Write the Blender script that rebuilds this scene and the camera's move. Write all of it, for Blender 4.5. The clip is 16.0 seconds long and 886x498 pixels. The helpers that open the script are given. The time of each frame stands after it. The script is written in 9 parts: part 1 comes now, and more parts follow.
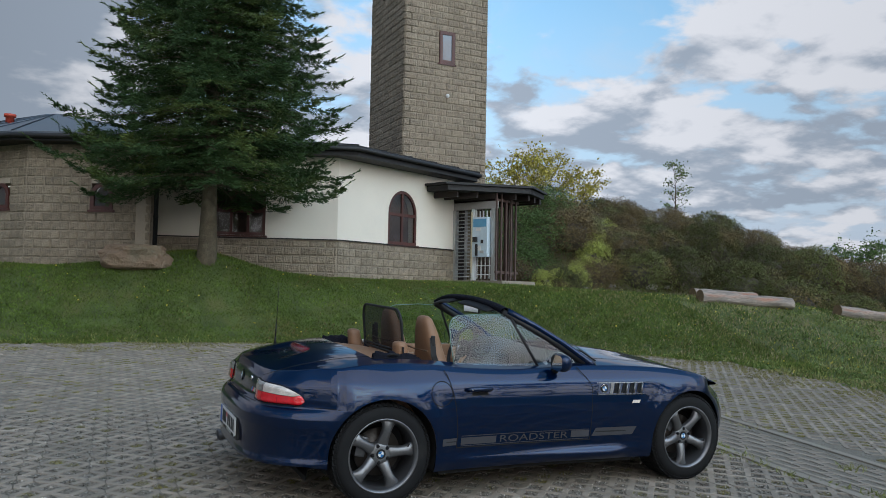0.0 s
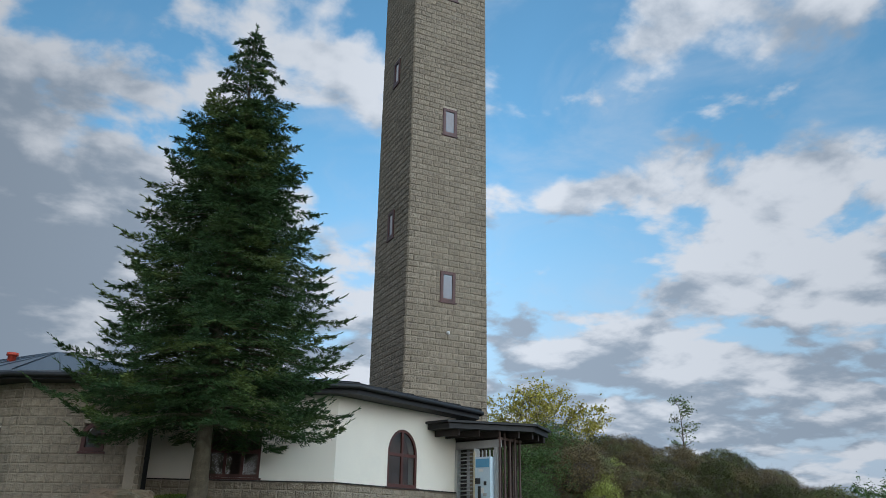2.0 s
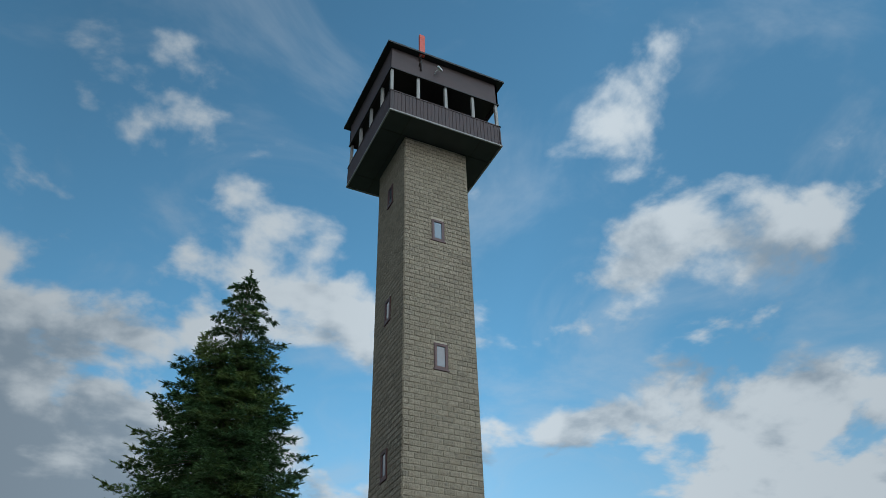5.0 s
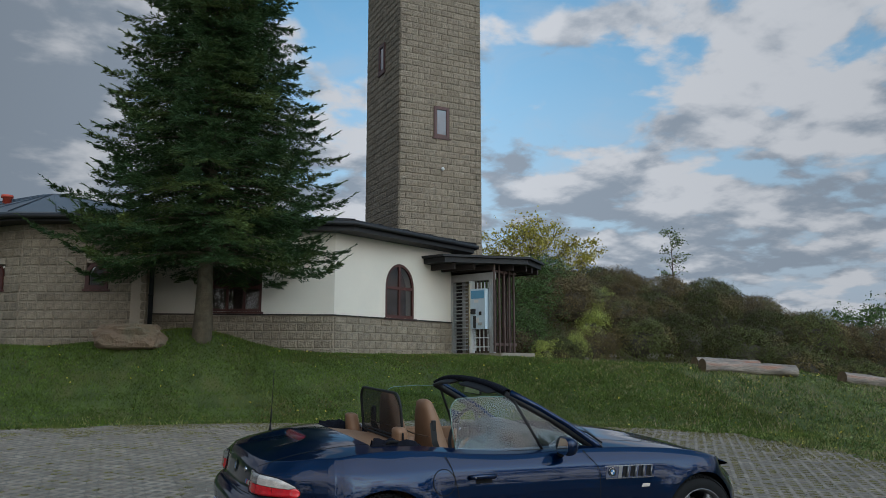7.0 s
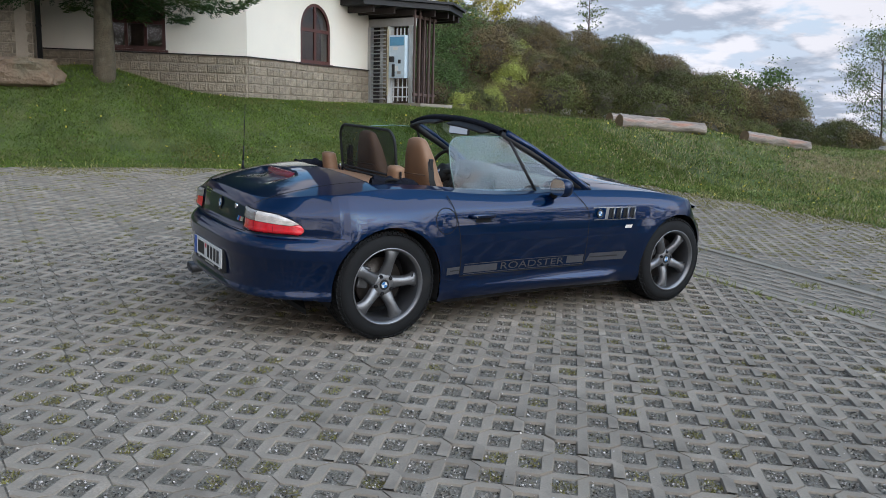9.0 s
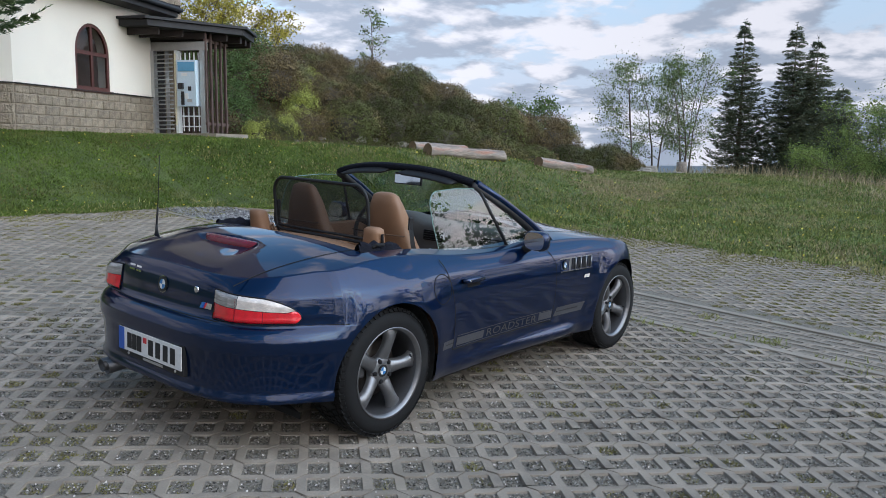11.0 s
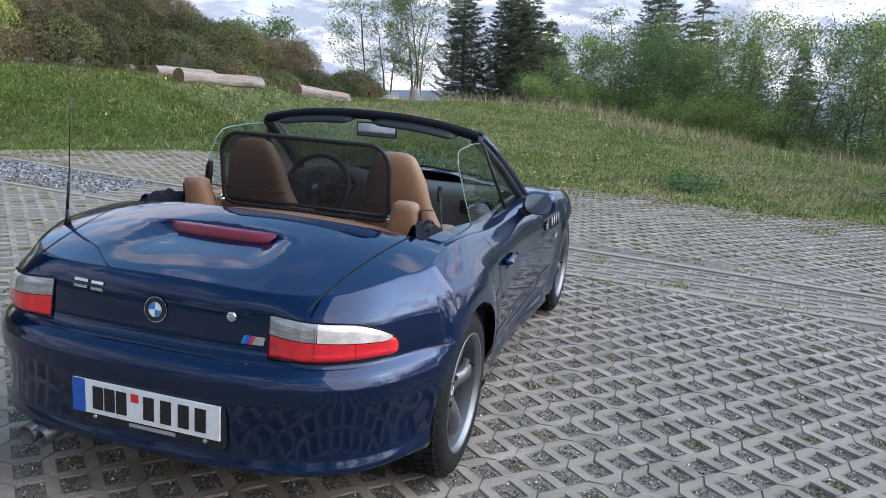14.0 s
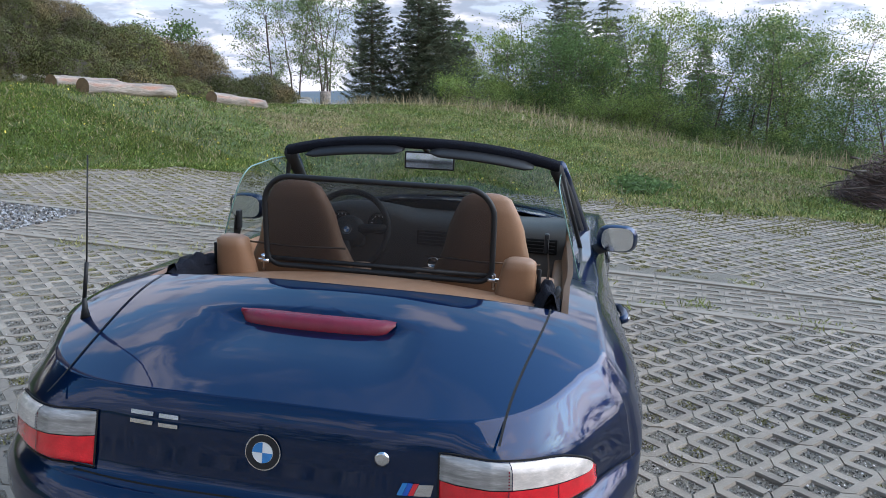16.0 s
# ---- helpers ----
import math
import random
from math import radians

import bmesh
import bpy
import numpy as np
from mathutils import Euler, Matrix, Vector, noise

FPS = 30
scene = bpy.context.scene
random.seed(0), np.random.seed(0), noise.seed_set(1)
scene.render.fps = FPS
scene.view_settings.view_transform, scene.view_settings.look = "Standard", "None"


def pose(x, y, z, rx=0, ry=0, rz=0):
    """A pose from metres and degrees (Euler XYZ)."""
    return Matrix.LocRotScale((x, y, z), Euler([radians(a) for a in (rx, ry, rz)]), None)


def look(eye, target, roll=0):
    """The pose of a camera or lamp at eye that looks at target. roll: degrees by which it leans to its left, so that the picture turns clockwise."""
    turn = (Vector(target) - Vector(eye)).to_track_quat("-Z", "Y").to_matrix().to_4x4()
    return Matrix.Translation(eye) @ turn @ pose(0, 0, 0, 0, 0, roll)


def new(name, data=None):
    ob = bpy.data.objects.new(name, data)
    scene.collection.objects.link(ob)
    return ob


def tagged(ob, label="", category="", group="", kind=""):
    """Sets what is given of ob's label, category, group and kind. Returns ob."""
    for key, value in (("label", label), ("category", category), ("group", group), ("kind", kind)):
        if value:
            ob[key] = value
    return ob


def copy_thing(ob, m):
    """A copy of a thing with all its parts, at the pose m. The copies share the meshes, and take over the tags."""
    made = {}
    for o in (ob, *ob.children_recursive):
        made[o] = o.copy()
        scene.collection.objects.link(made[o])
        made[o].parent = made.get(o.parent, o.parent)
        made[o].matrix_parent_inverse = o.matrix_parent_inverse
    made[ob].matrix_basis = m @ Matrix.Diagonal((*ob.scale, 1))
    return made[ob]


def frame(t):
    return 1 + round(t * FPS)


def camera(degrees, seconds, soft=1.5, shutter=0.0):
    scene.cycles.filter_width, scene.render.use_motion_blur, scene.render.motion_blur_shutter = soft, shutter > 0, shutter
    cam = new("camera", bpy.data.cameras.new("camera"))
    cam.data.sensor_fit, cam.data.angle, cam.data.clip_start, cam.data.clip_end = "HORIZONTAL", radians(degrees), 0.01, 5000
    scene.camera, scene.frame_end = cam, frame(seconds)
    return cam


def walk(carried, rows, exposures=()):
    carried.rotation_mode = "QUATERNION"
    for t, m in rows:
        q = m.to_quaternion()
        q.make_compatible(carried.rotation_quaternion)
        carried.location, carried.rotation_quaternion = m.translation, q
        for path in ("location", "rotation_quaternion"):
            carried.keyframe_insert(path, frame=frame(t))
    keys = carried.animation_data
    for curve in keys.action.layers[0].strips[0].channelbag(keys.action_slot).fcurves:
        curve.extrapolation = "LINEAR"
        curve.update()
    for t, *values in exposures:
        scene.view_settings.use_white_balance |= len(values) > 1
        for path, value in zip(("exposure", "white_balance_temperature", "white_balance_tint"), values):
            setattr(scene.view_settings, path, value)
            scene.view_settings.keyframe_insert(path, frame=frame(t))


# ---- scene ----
EXPOSURES = [
    (0.0, 0.16, 6050, 11), (1.0, 0.08, 6000, 10), (1.5, 0.10, 5950, 10), (2.5, -0.08, 5720, 5), (3.0, -0.15, 5640, 3), (3.5, -0.2, 5740, 2), (6.0, -0.2, 5760, 2), (6.5, -0.3, 5720, 0),
    (7.0, -0.25, 6020, 9), (7.5, 0.0, 6120, 12), (8.0, 0.38, 6190, 15), (8.5, 0.58, 6170, 15), (9.5, 0.62, 6120, 15), (12.0, 0.68, 5990, 15),
    (12.5, 0.86, 5990, 16), (13.0, 1.12, 5990, 17), (13.5, 1.18, 5990, 17), (14.0, 1.16, 5970, 17), (14.5, 0.80, 5970, 16), (15.0, 1.24, 5970, 16), (15.5, 1.15, 5970, 16),
    (16.0, 1.10, 5990, 16),
]
cam = camera(59.40, 16.0, soft=0.55)
# seconds, eye, turn
PATH = [
    (0.0, 0.021, 0.018, 1.427, 93.26, -1.05, -26.08),
    (0.5, 0.0, 0.0, 1.428, 97.25, -1.09, -25.91),
    (1.0, 0.003, 0.006, 1.451, 102.44, -0.95, -25.87),
    (1.5, 0.006, 0.024, 1.485, 106.54, -1.0, -25.94),
    (2.0, 0.011, 0.042, 1.505, 110.4, -0.86, -26.02),
    (2.5, 0.014, 0.05, 1.512, 115.49, -0.21, -25.86),
    (3.0, 0.016, 0.05, 1.508, 121.58, 0.8, -25.58),
    (3.5, 0.017, 0.05, 1.5, 125.3, 1.2, -25.43),
    (3.7, 0.017, 0.05, 1.499, 127.83, 1.22, -25.46),
    (5.8, 0.048, 0.043, 1.523, 126.66, 1.53, -25.58),
    (6.0, 0.049, 0.044, 1.524, 122.52, 1.33, -25.81),
    (6.5, 0.051, 0.049, 1.525, 109.57, 0.82, -26.06),
    (7.0, 0.052, 0.104, 1.505, 98.41, 0.03, -26.19),
    (7.5, 0.011, 0.157, 1.434, 89.87, -0.38, -25.75),
    (8.0, -0.158, 0.263, 1.418, 85.61, -0.27, -26.18),
    (8.5, -0.295, 0.408, 1.384, 81.01, -0.74, -30.23),
    (9.0, -0.386, 0.704, 1.382, 80.57, -1.46, -34.01),
    (9.5, -0.474, 0.989, 1.404, 82.79, -1.55, -37.1),
    (9.7, -0.557, 1.146, 1.412, 82.81, -1.62, -39.95),
    (11.8, -1.07, 2.547, 1.556, 82.57, 0.24, -55.04),
    (12.0, -1.099, 2.675, 1.554, 82.41, 0.31, -55.76),
    (12.5, -1.068, 2.994, 1.534, 81.42, -0.1, -57.26),
    (13.0, -0.973, 3.281, 1.549, 78.71, 0.13, -58.11),
    (13.5, -0.915, 3.6, 1.572, 77.81, -1.03, -65.2),
    (14.0, -0.847, 3.856, 1.59, 77.5, -1.54, -73.48),
    (14.5, -0.677, 4.129, 1.594, 78.25, -1.95, -74.32),
    (15.0, -0.561, 4.332, 1.597, 77.82, -1.95, -73.91),
    (15.5, -0.463, 4.577, 1.648, 77.65, -1.52, -76.32),
    (16.0, -0.347, 4.732, 1.659, 77.56, -0.28, -81.0),
]
walk(cam, [(r[0], pose(*r[1:])) for r in PATH], EXPOSURES)

# ---------------------------------------------------------------- light
SUN_AZ, SUN_EL = 172.0, 27.0        # degrees clockwise from +y, and above the horizon
az, el = radians(SUN_AZ), radians(SUN_EL)
SUN_WAY = Vector((math.sin(az) * math.cos(el), math.cos(az) * math.cos(el), math.sin(el)))
world = bpy.data.worlds.new("sky")
scene.world = world
world.use_nodes = True
wn, wl = world.node_tree.nodes, world.node_tree.links
wn.clear()


def sky_node(kind, **values):
    n = wn.new(kind)
    for key, v in values.items():
        n.inputs[key.replace("_", " ")].default_value = v
    return n


sky = wn.new("ShaderNodeTexSky")
sky.sky_type, sky.sun_disc = "NISHITA", False
sky.sun_elevation, sky.sun_rotation = radians(SUN_EL), radians(SUN_AZ)
sky.altitude, sky.air_density, sky.dust_density, sky.ozone_density = 600, 1.0, 0.6, 1.6
coord = wn.new("ShaderNodeTexCoord")
split = wn.new("ShaderNodeSeparateXYZ")
wl.new(coord.outputs["Generated"], split.inputs[0])


def sky_math(op, a, b=None, clamp=False):
    n = wn.new("ShaderNodeMath")
    n.operation, n.use_clamp = op, clamp
    for i, v in enumerate((a, b)):
        if v is None:
            continue
        if isinstance(v, (int, float)):
            n.inputs[i].default_value = v
        else:
            wl.new(v, n.inputs[i])
    return n.outputs[0]


height = sky_math("MAXIMUM", split.outputs["Z"], 0.0)
low = sky_math("ADD", height, 0.22)
flat = wn.new("ShaderNodeCombineXYZ")
wl.new(sky_math("DIVIDE", split.outputs["X"], low), flat.inputs[0])
wl.new(sky_math("DIVIDE", split.outputs["Y"], low), flat.inputs[1])
flat.inputs[2].default_value = 3.7


def sky_noise(scale, detail, rough, distort, z):
    m = wn.new("ShaderNodeMapping")
    m.inputs["Location"].default_value = (z, z * 0.37, z)
    m.inputs["Scale"].default_value = (scale, scale, scale)
    n = wn.new("ShaderNodeTexNoise")
    n.inputs["Scale"].default_value, n.inputs["Detail"].default_value = 1.0, detail
    n.inputs["Roughness"].default_value, n.inputs["Distortion"].default_value = rough, distort
    wl.new(flat.outputs[0], m.inputs[0])
    wl.new(m.outputs[0], n.inputs["Vector"])
    return n.outputs["Fac"]


def sky_ramp(fac, lo, hi, ease="EASE"):
    n = wn.new("ShaderNodeValToRGB")
    n.color_ramp.interpolation = ease
    n.color_ramp.elements[0].position, n.color_ramp.elements[1].position = lo, hi
    wl.new(fac, n.inputs[0])
    return n.outputs[0]


def sky_mix(fac, a, b):
    n = wn.new("ShaderNodeMix")
    n.data_type = "RGBA"
    for slot, v in ((0, fac), (6, a), (7, b)):
        if isinstance(v, (tuple, float)):
            n.inputs[slot].default_value = v
        else:
            wl.new(v, n.inputs[slot])
    return n.outputs[2]


def billows(z, shrink):
    """Cloud density; a smaller shrink looks at the sky a little nearer the zenith."""
    body = sky_noise(4.6 * shrink, 10.0, 0.52, 0.15, z)
    region = sky_noise(1.15 * shrink, 2.0, 0.5, 0.0, z + 2.3)
    return sky_math("ADD", body, sky_math("MULTIPLY", sky_math("SUBTRACT", region, 0.5), 0.42))


lowness = sky_math("MULTIPLY", sky_math("SUBTRACT", 0.40, height), 0.34)
# a grey bank of cloud stands in the north-west
west = sky_math("SUBTRACT", sky_math("MULTIPLY", split.outputs["Y"], 0.17), sky_math("MULTIPLY", split.outputs["X"], 0.985))
bank_low = sky_math("SUBTRACT", 1.0, sky_ramp(height, 0.42, 0.66))
bank = sky_math("MULTIPLY", sky_math("MULTIPLY", sky_ramp(sky_math("ADD", sky_math("MULTIPLY", west, 0.5), 0.5), 0.48, 0.60), bank_low), 0.20)
lowness = sky_math("ADD", lowness, bank)
dense = sky_math("ADD", billows(4.4, 1.0), lowness)
above = sky_math("ADD", billows(4.4, 0.955), lowness)
cover = sky_ramp(dense, 0.465, 0.590)
lit = sky_math("ADD", sky_math("MULTIPLY", sky_math("SUBTRACT", dense, above), 4.0), 0.55)
core = sky_math("MULTIPLY", sky_math("SUBTRACT", dense, 0.57), 2.4)
tone = sky_ramp(sky_math("SUBTRACT", lit, core), 0.15, 0.95)
cloud = sky_mix(tone, (2.05, 2.35, 2.70, 1), (4.45, 4.45, 4.5, 1))
tint = wn.new("ShaderNodeMix")
tint.data_type, tint.blend_type = "RGBA", "MULTIPLY"
tint.inputs[0].default_value = 1.0
tint.inputs[7].default_value = (1.05, 1.42, 1.28, 1)
wl.new(sky.outputs[0], tint.inputs[6])
veil = sky_ramp(height, 0.02, 0.50)
clear = sky_mix(veil, (3.0, 3.35, 3.85, 1), tint.outputs[2])
streak = sky_noise(3.2, 6.0, 0.6, 0.6, 11.0)
haze = sky_mix(sky_ramp(streak, 0.45, 0.75), clear, (3.5, 3.75, 4.1, 1))
soft = sky_mix(0.35, clear, haze)
seen_sky = sky_mix(cover, soft, cloud)
# the thin cloud glows round the veiled sun
aim = wn.new("ShaderNodeVectorMath")
aim.operation = "DOT_PRODUCT"
aim.inputs[1].default_value = SUN_WAY
wl.new(coord.outputs["Generated"], aim.inputs[0])
glow = sky_math("ADD", sky_math("MULTIPLY", sky_math("POWER", sky_math("MAXIMUM", aim.outputs["Value"], 0.0), 2.0), 1.0), 1.0)
# and the sky is brightest in the north-north-east, greyer to both sides
away = sky_math("ABSOLUTE", sky_math("SUBTRACT", split.outputs["X"], 0.45))
side_grey = sky_math("MAXIMUM", sky_math("SUBTRACT", 1.14, sky_math("MULTIPLY", away, 0.68)), 0.76)
glow = sky_math("MULTIPLY", glow, side_grey)
bright = wn.new("ShaderNodeVectorMath")
bright.operation = "SCALE"
wl.new(seen_sky, bright.inputs[0])
wl.new(glow, bright.inputs["Scale"])
back = sky_node("ShaderNodeBackground", Strength=0.15)
wl.new(bright.outputs[0], back.inputs[0])
sky_out = wn.new("ShaderNodeOutputWorld")
wl.new(back.outputs[0], sky_out.inputs[0])

sun = new("sun", bpy.data.lights.new("sun", "SUN"))
sun.data.energy, sun.data.angle, sun.data.color = 1.75, radians(100), (1.0, 0.88, 0.75)
sun.matrix_world = look(SUN_WAY * 60, (0, 0, 0))


# ---------------------------------------------------------------- materials
def material(name, colour, rough=0.6, metal=0.0, vary=0.15, scale=8.0, fine=60.0, bump=0.15, second=None, spot=0.5,
             island=0.0, coat=0.0, object_random=0.0, depth=0.02, spread=0.16, axes=(1, 1, 1), sheen=0.0, thin=0.0, specular=0.5):
    """A surface with two scales of colour change, a patchy second colour and fine relief."""
    m = bpy.data.materials.new(name)
    m.use_nodes = True
    nt = m.node_tree
    n, l = nt.nodes, nt.links
    bsdf = n["Principled BSDF"]
    bsdf.inputs["Roughness"].default_value, bsdf.inputs["Metallic"].default_value = rough, metal
    bsdf.inputs["Specular IOR Level"].default_value = 0.12 if thin else specular
    if coat:
        bsdf.inputs["Coat Weight"].default_value, bsdf.inputs["Coat Roughness"].default_value = coat, 0.035
    if sheen:
        bsdf.inputs["Sheen Weight"].default_value = sheen
    tc = n.new("ShaderNodeTexCoord")
    mp = n.new("ShaderNodeMapping")
    mp.inputs["Scale"].default_value = axes
    l.new(tc.outputs["Object"], mp.inputs[0])

    def noise_at(s, detail=4.0):
        t = n.new("ShaderNodeTexNoise")
        t.inputs["Scale"].default_value, t.inputs["Detail"].default_value = s, detail
        l.new(mp.outputs[0], t.inputs["Vector"])
        return t.outputs["Fac"]

    def mixed(fac, a, b, blend="MIX"):
        x = n.new("ShaderNodeMix")
        x.data_type, x.blend_type = "RGBA", blend
        for slot, v in ((0, fac), (6, a), (7, b)):
            if isinstance(v, (int, float)):
                x.inputs[slot].default_value = v
            elif isinstance(v, tuple):
                x.inputs[slot].default_value = (*v[:3], 1)
            else:
                l.new(v, x.inputs[slot])
        return x.outputs[2]

    def ramp(fac, lo, hi):
        r = n.new("ShaderNodeValToRGB")
        r.color_ramp.elements[0].position, r.color_ramp.elements[1].position = lo, hi
        l.new(fac, r.inputs[0])
        return r.outputs[0]

    coarse, small = noise_at(scale), noise_at(fine, 6.0)
    dark = tuple(max(0.0, c * (1 - vary)) for c in colour)
    light = tuple(min(1.0, c * (1 + vary)) for c in colour)
    col = mixed(ramp(coarse, 0.3, 0.7), dark, light)
    col = mixed(ramp(small, 0.3, 0.75), mixed(0.35 + vary, col, tuple(c * 0.72 for c in colour)), col)
    if second:
        col = mixed(ramp(noise_at(scale * 0.45 + 0.3, 7.0), spot, spot + spread), col, second)
    for amount, source in ((island, "island"), (object_random, "object")):
        if not amount:
            continue
        src = n.new("ShaderNodeNewGeometry").outputs["Random Per Island"] if source == "island" else n.new("ShaderNodeObjectInfo").outputs["Random"]
        hsv = n.new("ShaderNodeHueSaturation")
        mr = n.new("ShaderNodeMapRange")
        mr.inputs["To Min"].default_value, mr.inputs["To Max"].default_value = 1 - amount, 1 + amount
        l.new(src, mr.inputs[0])
        l.new(mr.outputs[0], hsv.inputs["Value"])
        l.new(col, hsv.inputs["Color"])
        col = hsv.outputs[0]
    l.new(col, bsdf.inputs["Base Color"])
    if thin:                                              # light passes through leaves and blades
        through_leaf, blend = n.new("ShaderNodeBsdfTranslucent"), n.new("ShaderNodeMixShader")
        blend.inputs[0].default_value = thin
        l.new(col, through_leaf.inputs[0])
        l.new(bsdf.outputs[0], blend.inputs[1])
        l.new(through_leaf.outputs[0], blend.inputs[2])
        l.new(blend.outputs[0], n["Material Output"].inputs[0])
    if bump:
        b = n.new("ShaderNodeBump")
        b.inputs["Strength"].default_value, b.inputs["Distance"].default_value = bump, depth
        l.new(small, b.inputs["Height"])
        l.new(b.outputs[0], bsdf.inputs["Normal"])
    if rough > 0.12:
        rr = n.new("ShaderNodeMapRange")
        rr.inputs["To Min"].default_value, rr.inputs["To Max"].default_value = max(0.05, rr_low(rough)), min(1.0, rough * 1.12)
        l.new(coarse, rr.inputs[0])
        l.new(rr.outputs[0], bsdf.inputs["Roughness"])
    return m


def rr_low(r):
    return r * 0.88


def glass(name, tint, rough=0.0, rise=2.6):
    m = bpy.data.materials.new(name)
    m.use_nodes = True
    n, l = m.node_tree.nodes, m.node_tree.links
    out = n["Material Output"]
    n.remove(n["Principled BSDF"])
    clear, gloss, mix = n.new("ShaderNodeBsdfTransparent"), n.new("ShaderNodeBsdfGlossy"), n.new("ShaderNodeMixShader")
    lw, power, fr = n.new("ShaderNodeLayerWeight"), n.new("ShaderNodeMath"), n.new("ShaderNodeMath")
    lw.inputs[0].default_value = 0.5
    power.operation, fr.operation = "POWER", "MULTIPLY_ADD"
    power.inputs[1].default_value, fr.inputs[1].default_value, fr.inputs[2].default_value = rise, 0.85, 0.06
    l.new(lw.outputs["Facing"], power.inputs[0])
    l.new(power.outputs[0], fr.inputs[0])
    clear.inputs[0].default_value = (*tint, 1)
    gloss.inputs["Roughness"].default_value = rough + 0.01
    l.new(fr.outputs[0], mix.inputs[0])
    l.new(clear.outputs[0], mix.inputs[1])
    l.new(gloss.outputs[0], mix.inputs[2])
    l.new(mix.outputs[0], out.inputs[0])
    return m


M_GROUND = material("meadow_soil", (0.085, 0.116, 0.027), 0.95, vary=0.6, scale=3.0, fine=55, bump=0.8, second=(0.110, 0.118, 0.034), spot=0.5, depth=0.03)
M_GRASS = material("grass_blade", (0.315, 0.335, 0.105), 0.6, vary=0.3, scale=0.5, fine=3, bump=0, second=(0.40, 0.355, 0.16), spot=0.46, island=0.5, thin=0.42)
M_LAWN = material("lawn_blade", (0.150, 0.218, 0.040), 0.6, vary=0.4, scale=1.3, fine=6, bump=0, second=(0.185, 0.19, 0.058), spot=0.55, island=0.5, thin=0.35)
M_GRASS2 = material("deep_grass_blade", (0.130, 0.185, 0.045), 0.6, vary=0.3, scale=0.6, fine=3, bump=0, second=(0.155, 0.175, 0.055), spot=0.5, island=0.45, thin=0.3)
M_DRY = material("dry_grass", (0.42, 0.34, 0.20), 0.8, vary=0.2, scale=2, fine=20, bump=0, island=0.3)
M_GRAVEL = material("hole_gravel", (0.25, 0.22, 0.175), 0.95, vary=0.75, scale=95, fine=230, bump=0.9, second=(0.205, 0.18, 0.075), spot=0.60, depth=0.012)
M_GRIT = material("grey_grit", (0.25, 0.245, 0.245), 0.95, vary=0.6, scale=40, fine=60, bump=0.8, depth=0.012)
M_PAVER = material("grey_concrete_paver", (0.330, 0.275, 0.216), 0.9, vary=0.40, scale=5, fine=110, bump=0.9, second=(0.245, 0.206, 0.160), spot=0.5, island=0.13, depth=0.004)
M_PAVER1 = material("grey_concrete_paver_single", (0.330, 0.275, 0.216), 0.9, vary=0.40, scale=5, fine=110, bump=0.9, second=(0.245, 0.206, 0.160), spot=0.5, object_random=0.13, depth=0.004)
M_KERB = material("kerb_concrete", (0.31, 0.265, 0.21), 0.85, vary=0.15, scale=3, fine=100, bump=0.35, second=(0.25, 0.25, 0.18), spot=0.58, depth=0.005)
M_BLOCK = material("split_face_block", (0.325, 0.266, 0.194), 0.9, vary=0.36, scale=7, fine=30, bump=1.0, second=(0.285, 0.233, 0.165), spot=0.52, island=0.13, depth=0.05)
M_BLOCK1 = material("split_face_block_single", (0.325, 0.266, 0.194), 0.9, vary=0.36, scale=7, fine=30, bump=1.0, second=(0.285, 0.233, 0.165), spot=0.52, object_random=0.16, depth=0.05)
M_MORTAR = material("pale_mortar", (0.44, 0.37, 0.285), 0.9, vary=0.1, scale=5, fine=80, bump=0.3)
M_RENDER = material("cream_render", (0.85, 0.775, 0.655), 0.85, vary=0.05, scale=0.8, fine=120, bump=0.25, second=(0.75, 0.69, 0.59), spot=0.6, depth=0.004)
M_ROOF = material("dark_metal_roof", (0.017, 0.0165, 0.018), 0.6, vary=0.2, scale=1.5, fine=30, bump=0.1)
M_SLATE = material("grey_sheet_roof", (0.13, 0.145, 0.165), 0.4, metal=0.3, vary=0.15, scale=1.0, fine=25, bump=0.1)
M_BROWN = material("red_brown_wood", (0.085, 0.025, 0.018), 0.45, vary=0.25, scale=6, fine=60, bump=0.2)
M_DARKWOOD = material("dark_brown_timber", (0.03, 0.020, 0.017), 0.6, vary=0.25, scale=5, fine=50, bump=0.25)
M_SLAT = material("weathered_brown_slat", (0.105, 0.066, 0.055), 0.7, vary=0.25, scale=5, fine=50, bump=0.25)
M_CABIN = material("brown_cladding", (0.070, 0.045, 0.045), 0.7, vary=0.18, scale=2, fine=40, bump=0.2)
M_SOFFIT = material("dark_soffit", (0.060, 0.064, 0.062), 0.8, vary=0.15, scale=2, fine=30, bump=0.15)
M_STEEL = material("galvanised_steel", (0.50, 0.50, 0.49), 0.45, metal=0.6, vary=0.12, scale=6, fine=60, bump=0.08)
M_GREYPOST = material("pale_grey_post", (0.36, 0.34, 0.32), 0.7, vary=0.12, scale=4, fine=50, bump=0.15)
M_WHITE = material("white_paint", (0.78, 0.78, 0.76), 0.5, vary=0.05, scale=4, fine=40, bump=0.05)
M_ORANGE = material("red_orange_paint", (0.62, 0.085, 0.045), 0.5, vary=0.1, scale=4, fine=40, bump=0.05)
M_BARK = material("spruce_bark", (0.145, 0.118, 0.078), 0.95, vary=0.35, scale=9, fine=45, bump=1.0, second=(0.19, 0.165, 0.11), spot=0.56, depth=0.03)
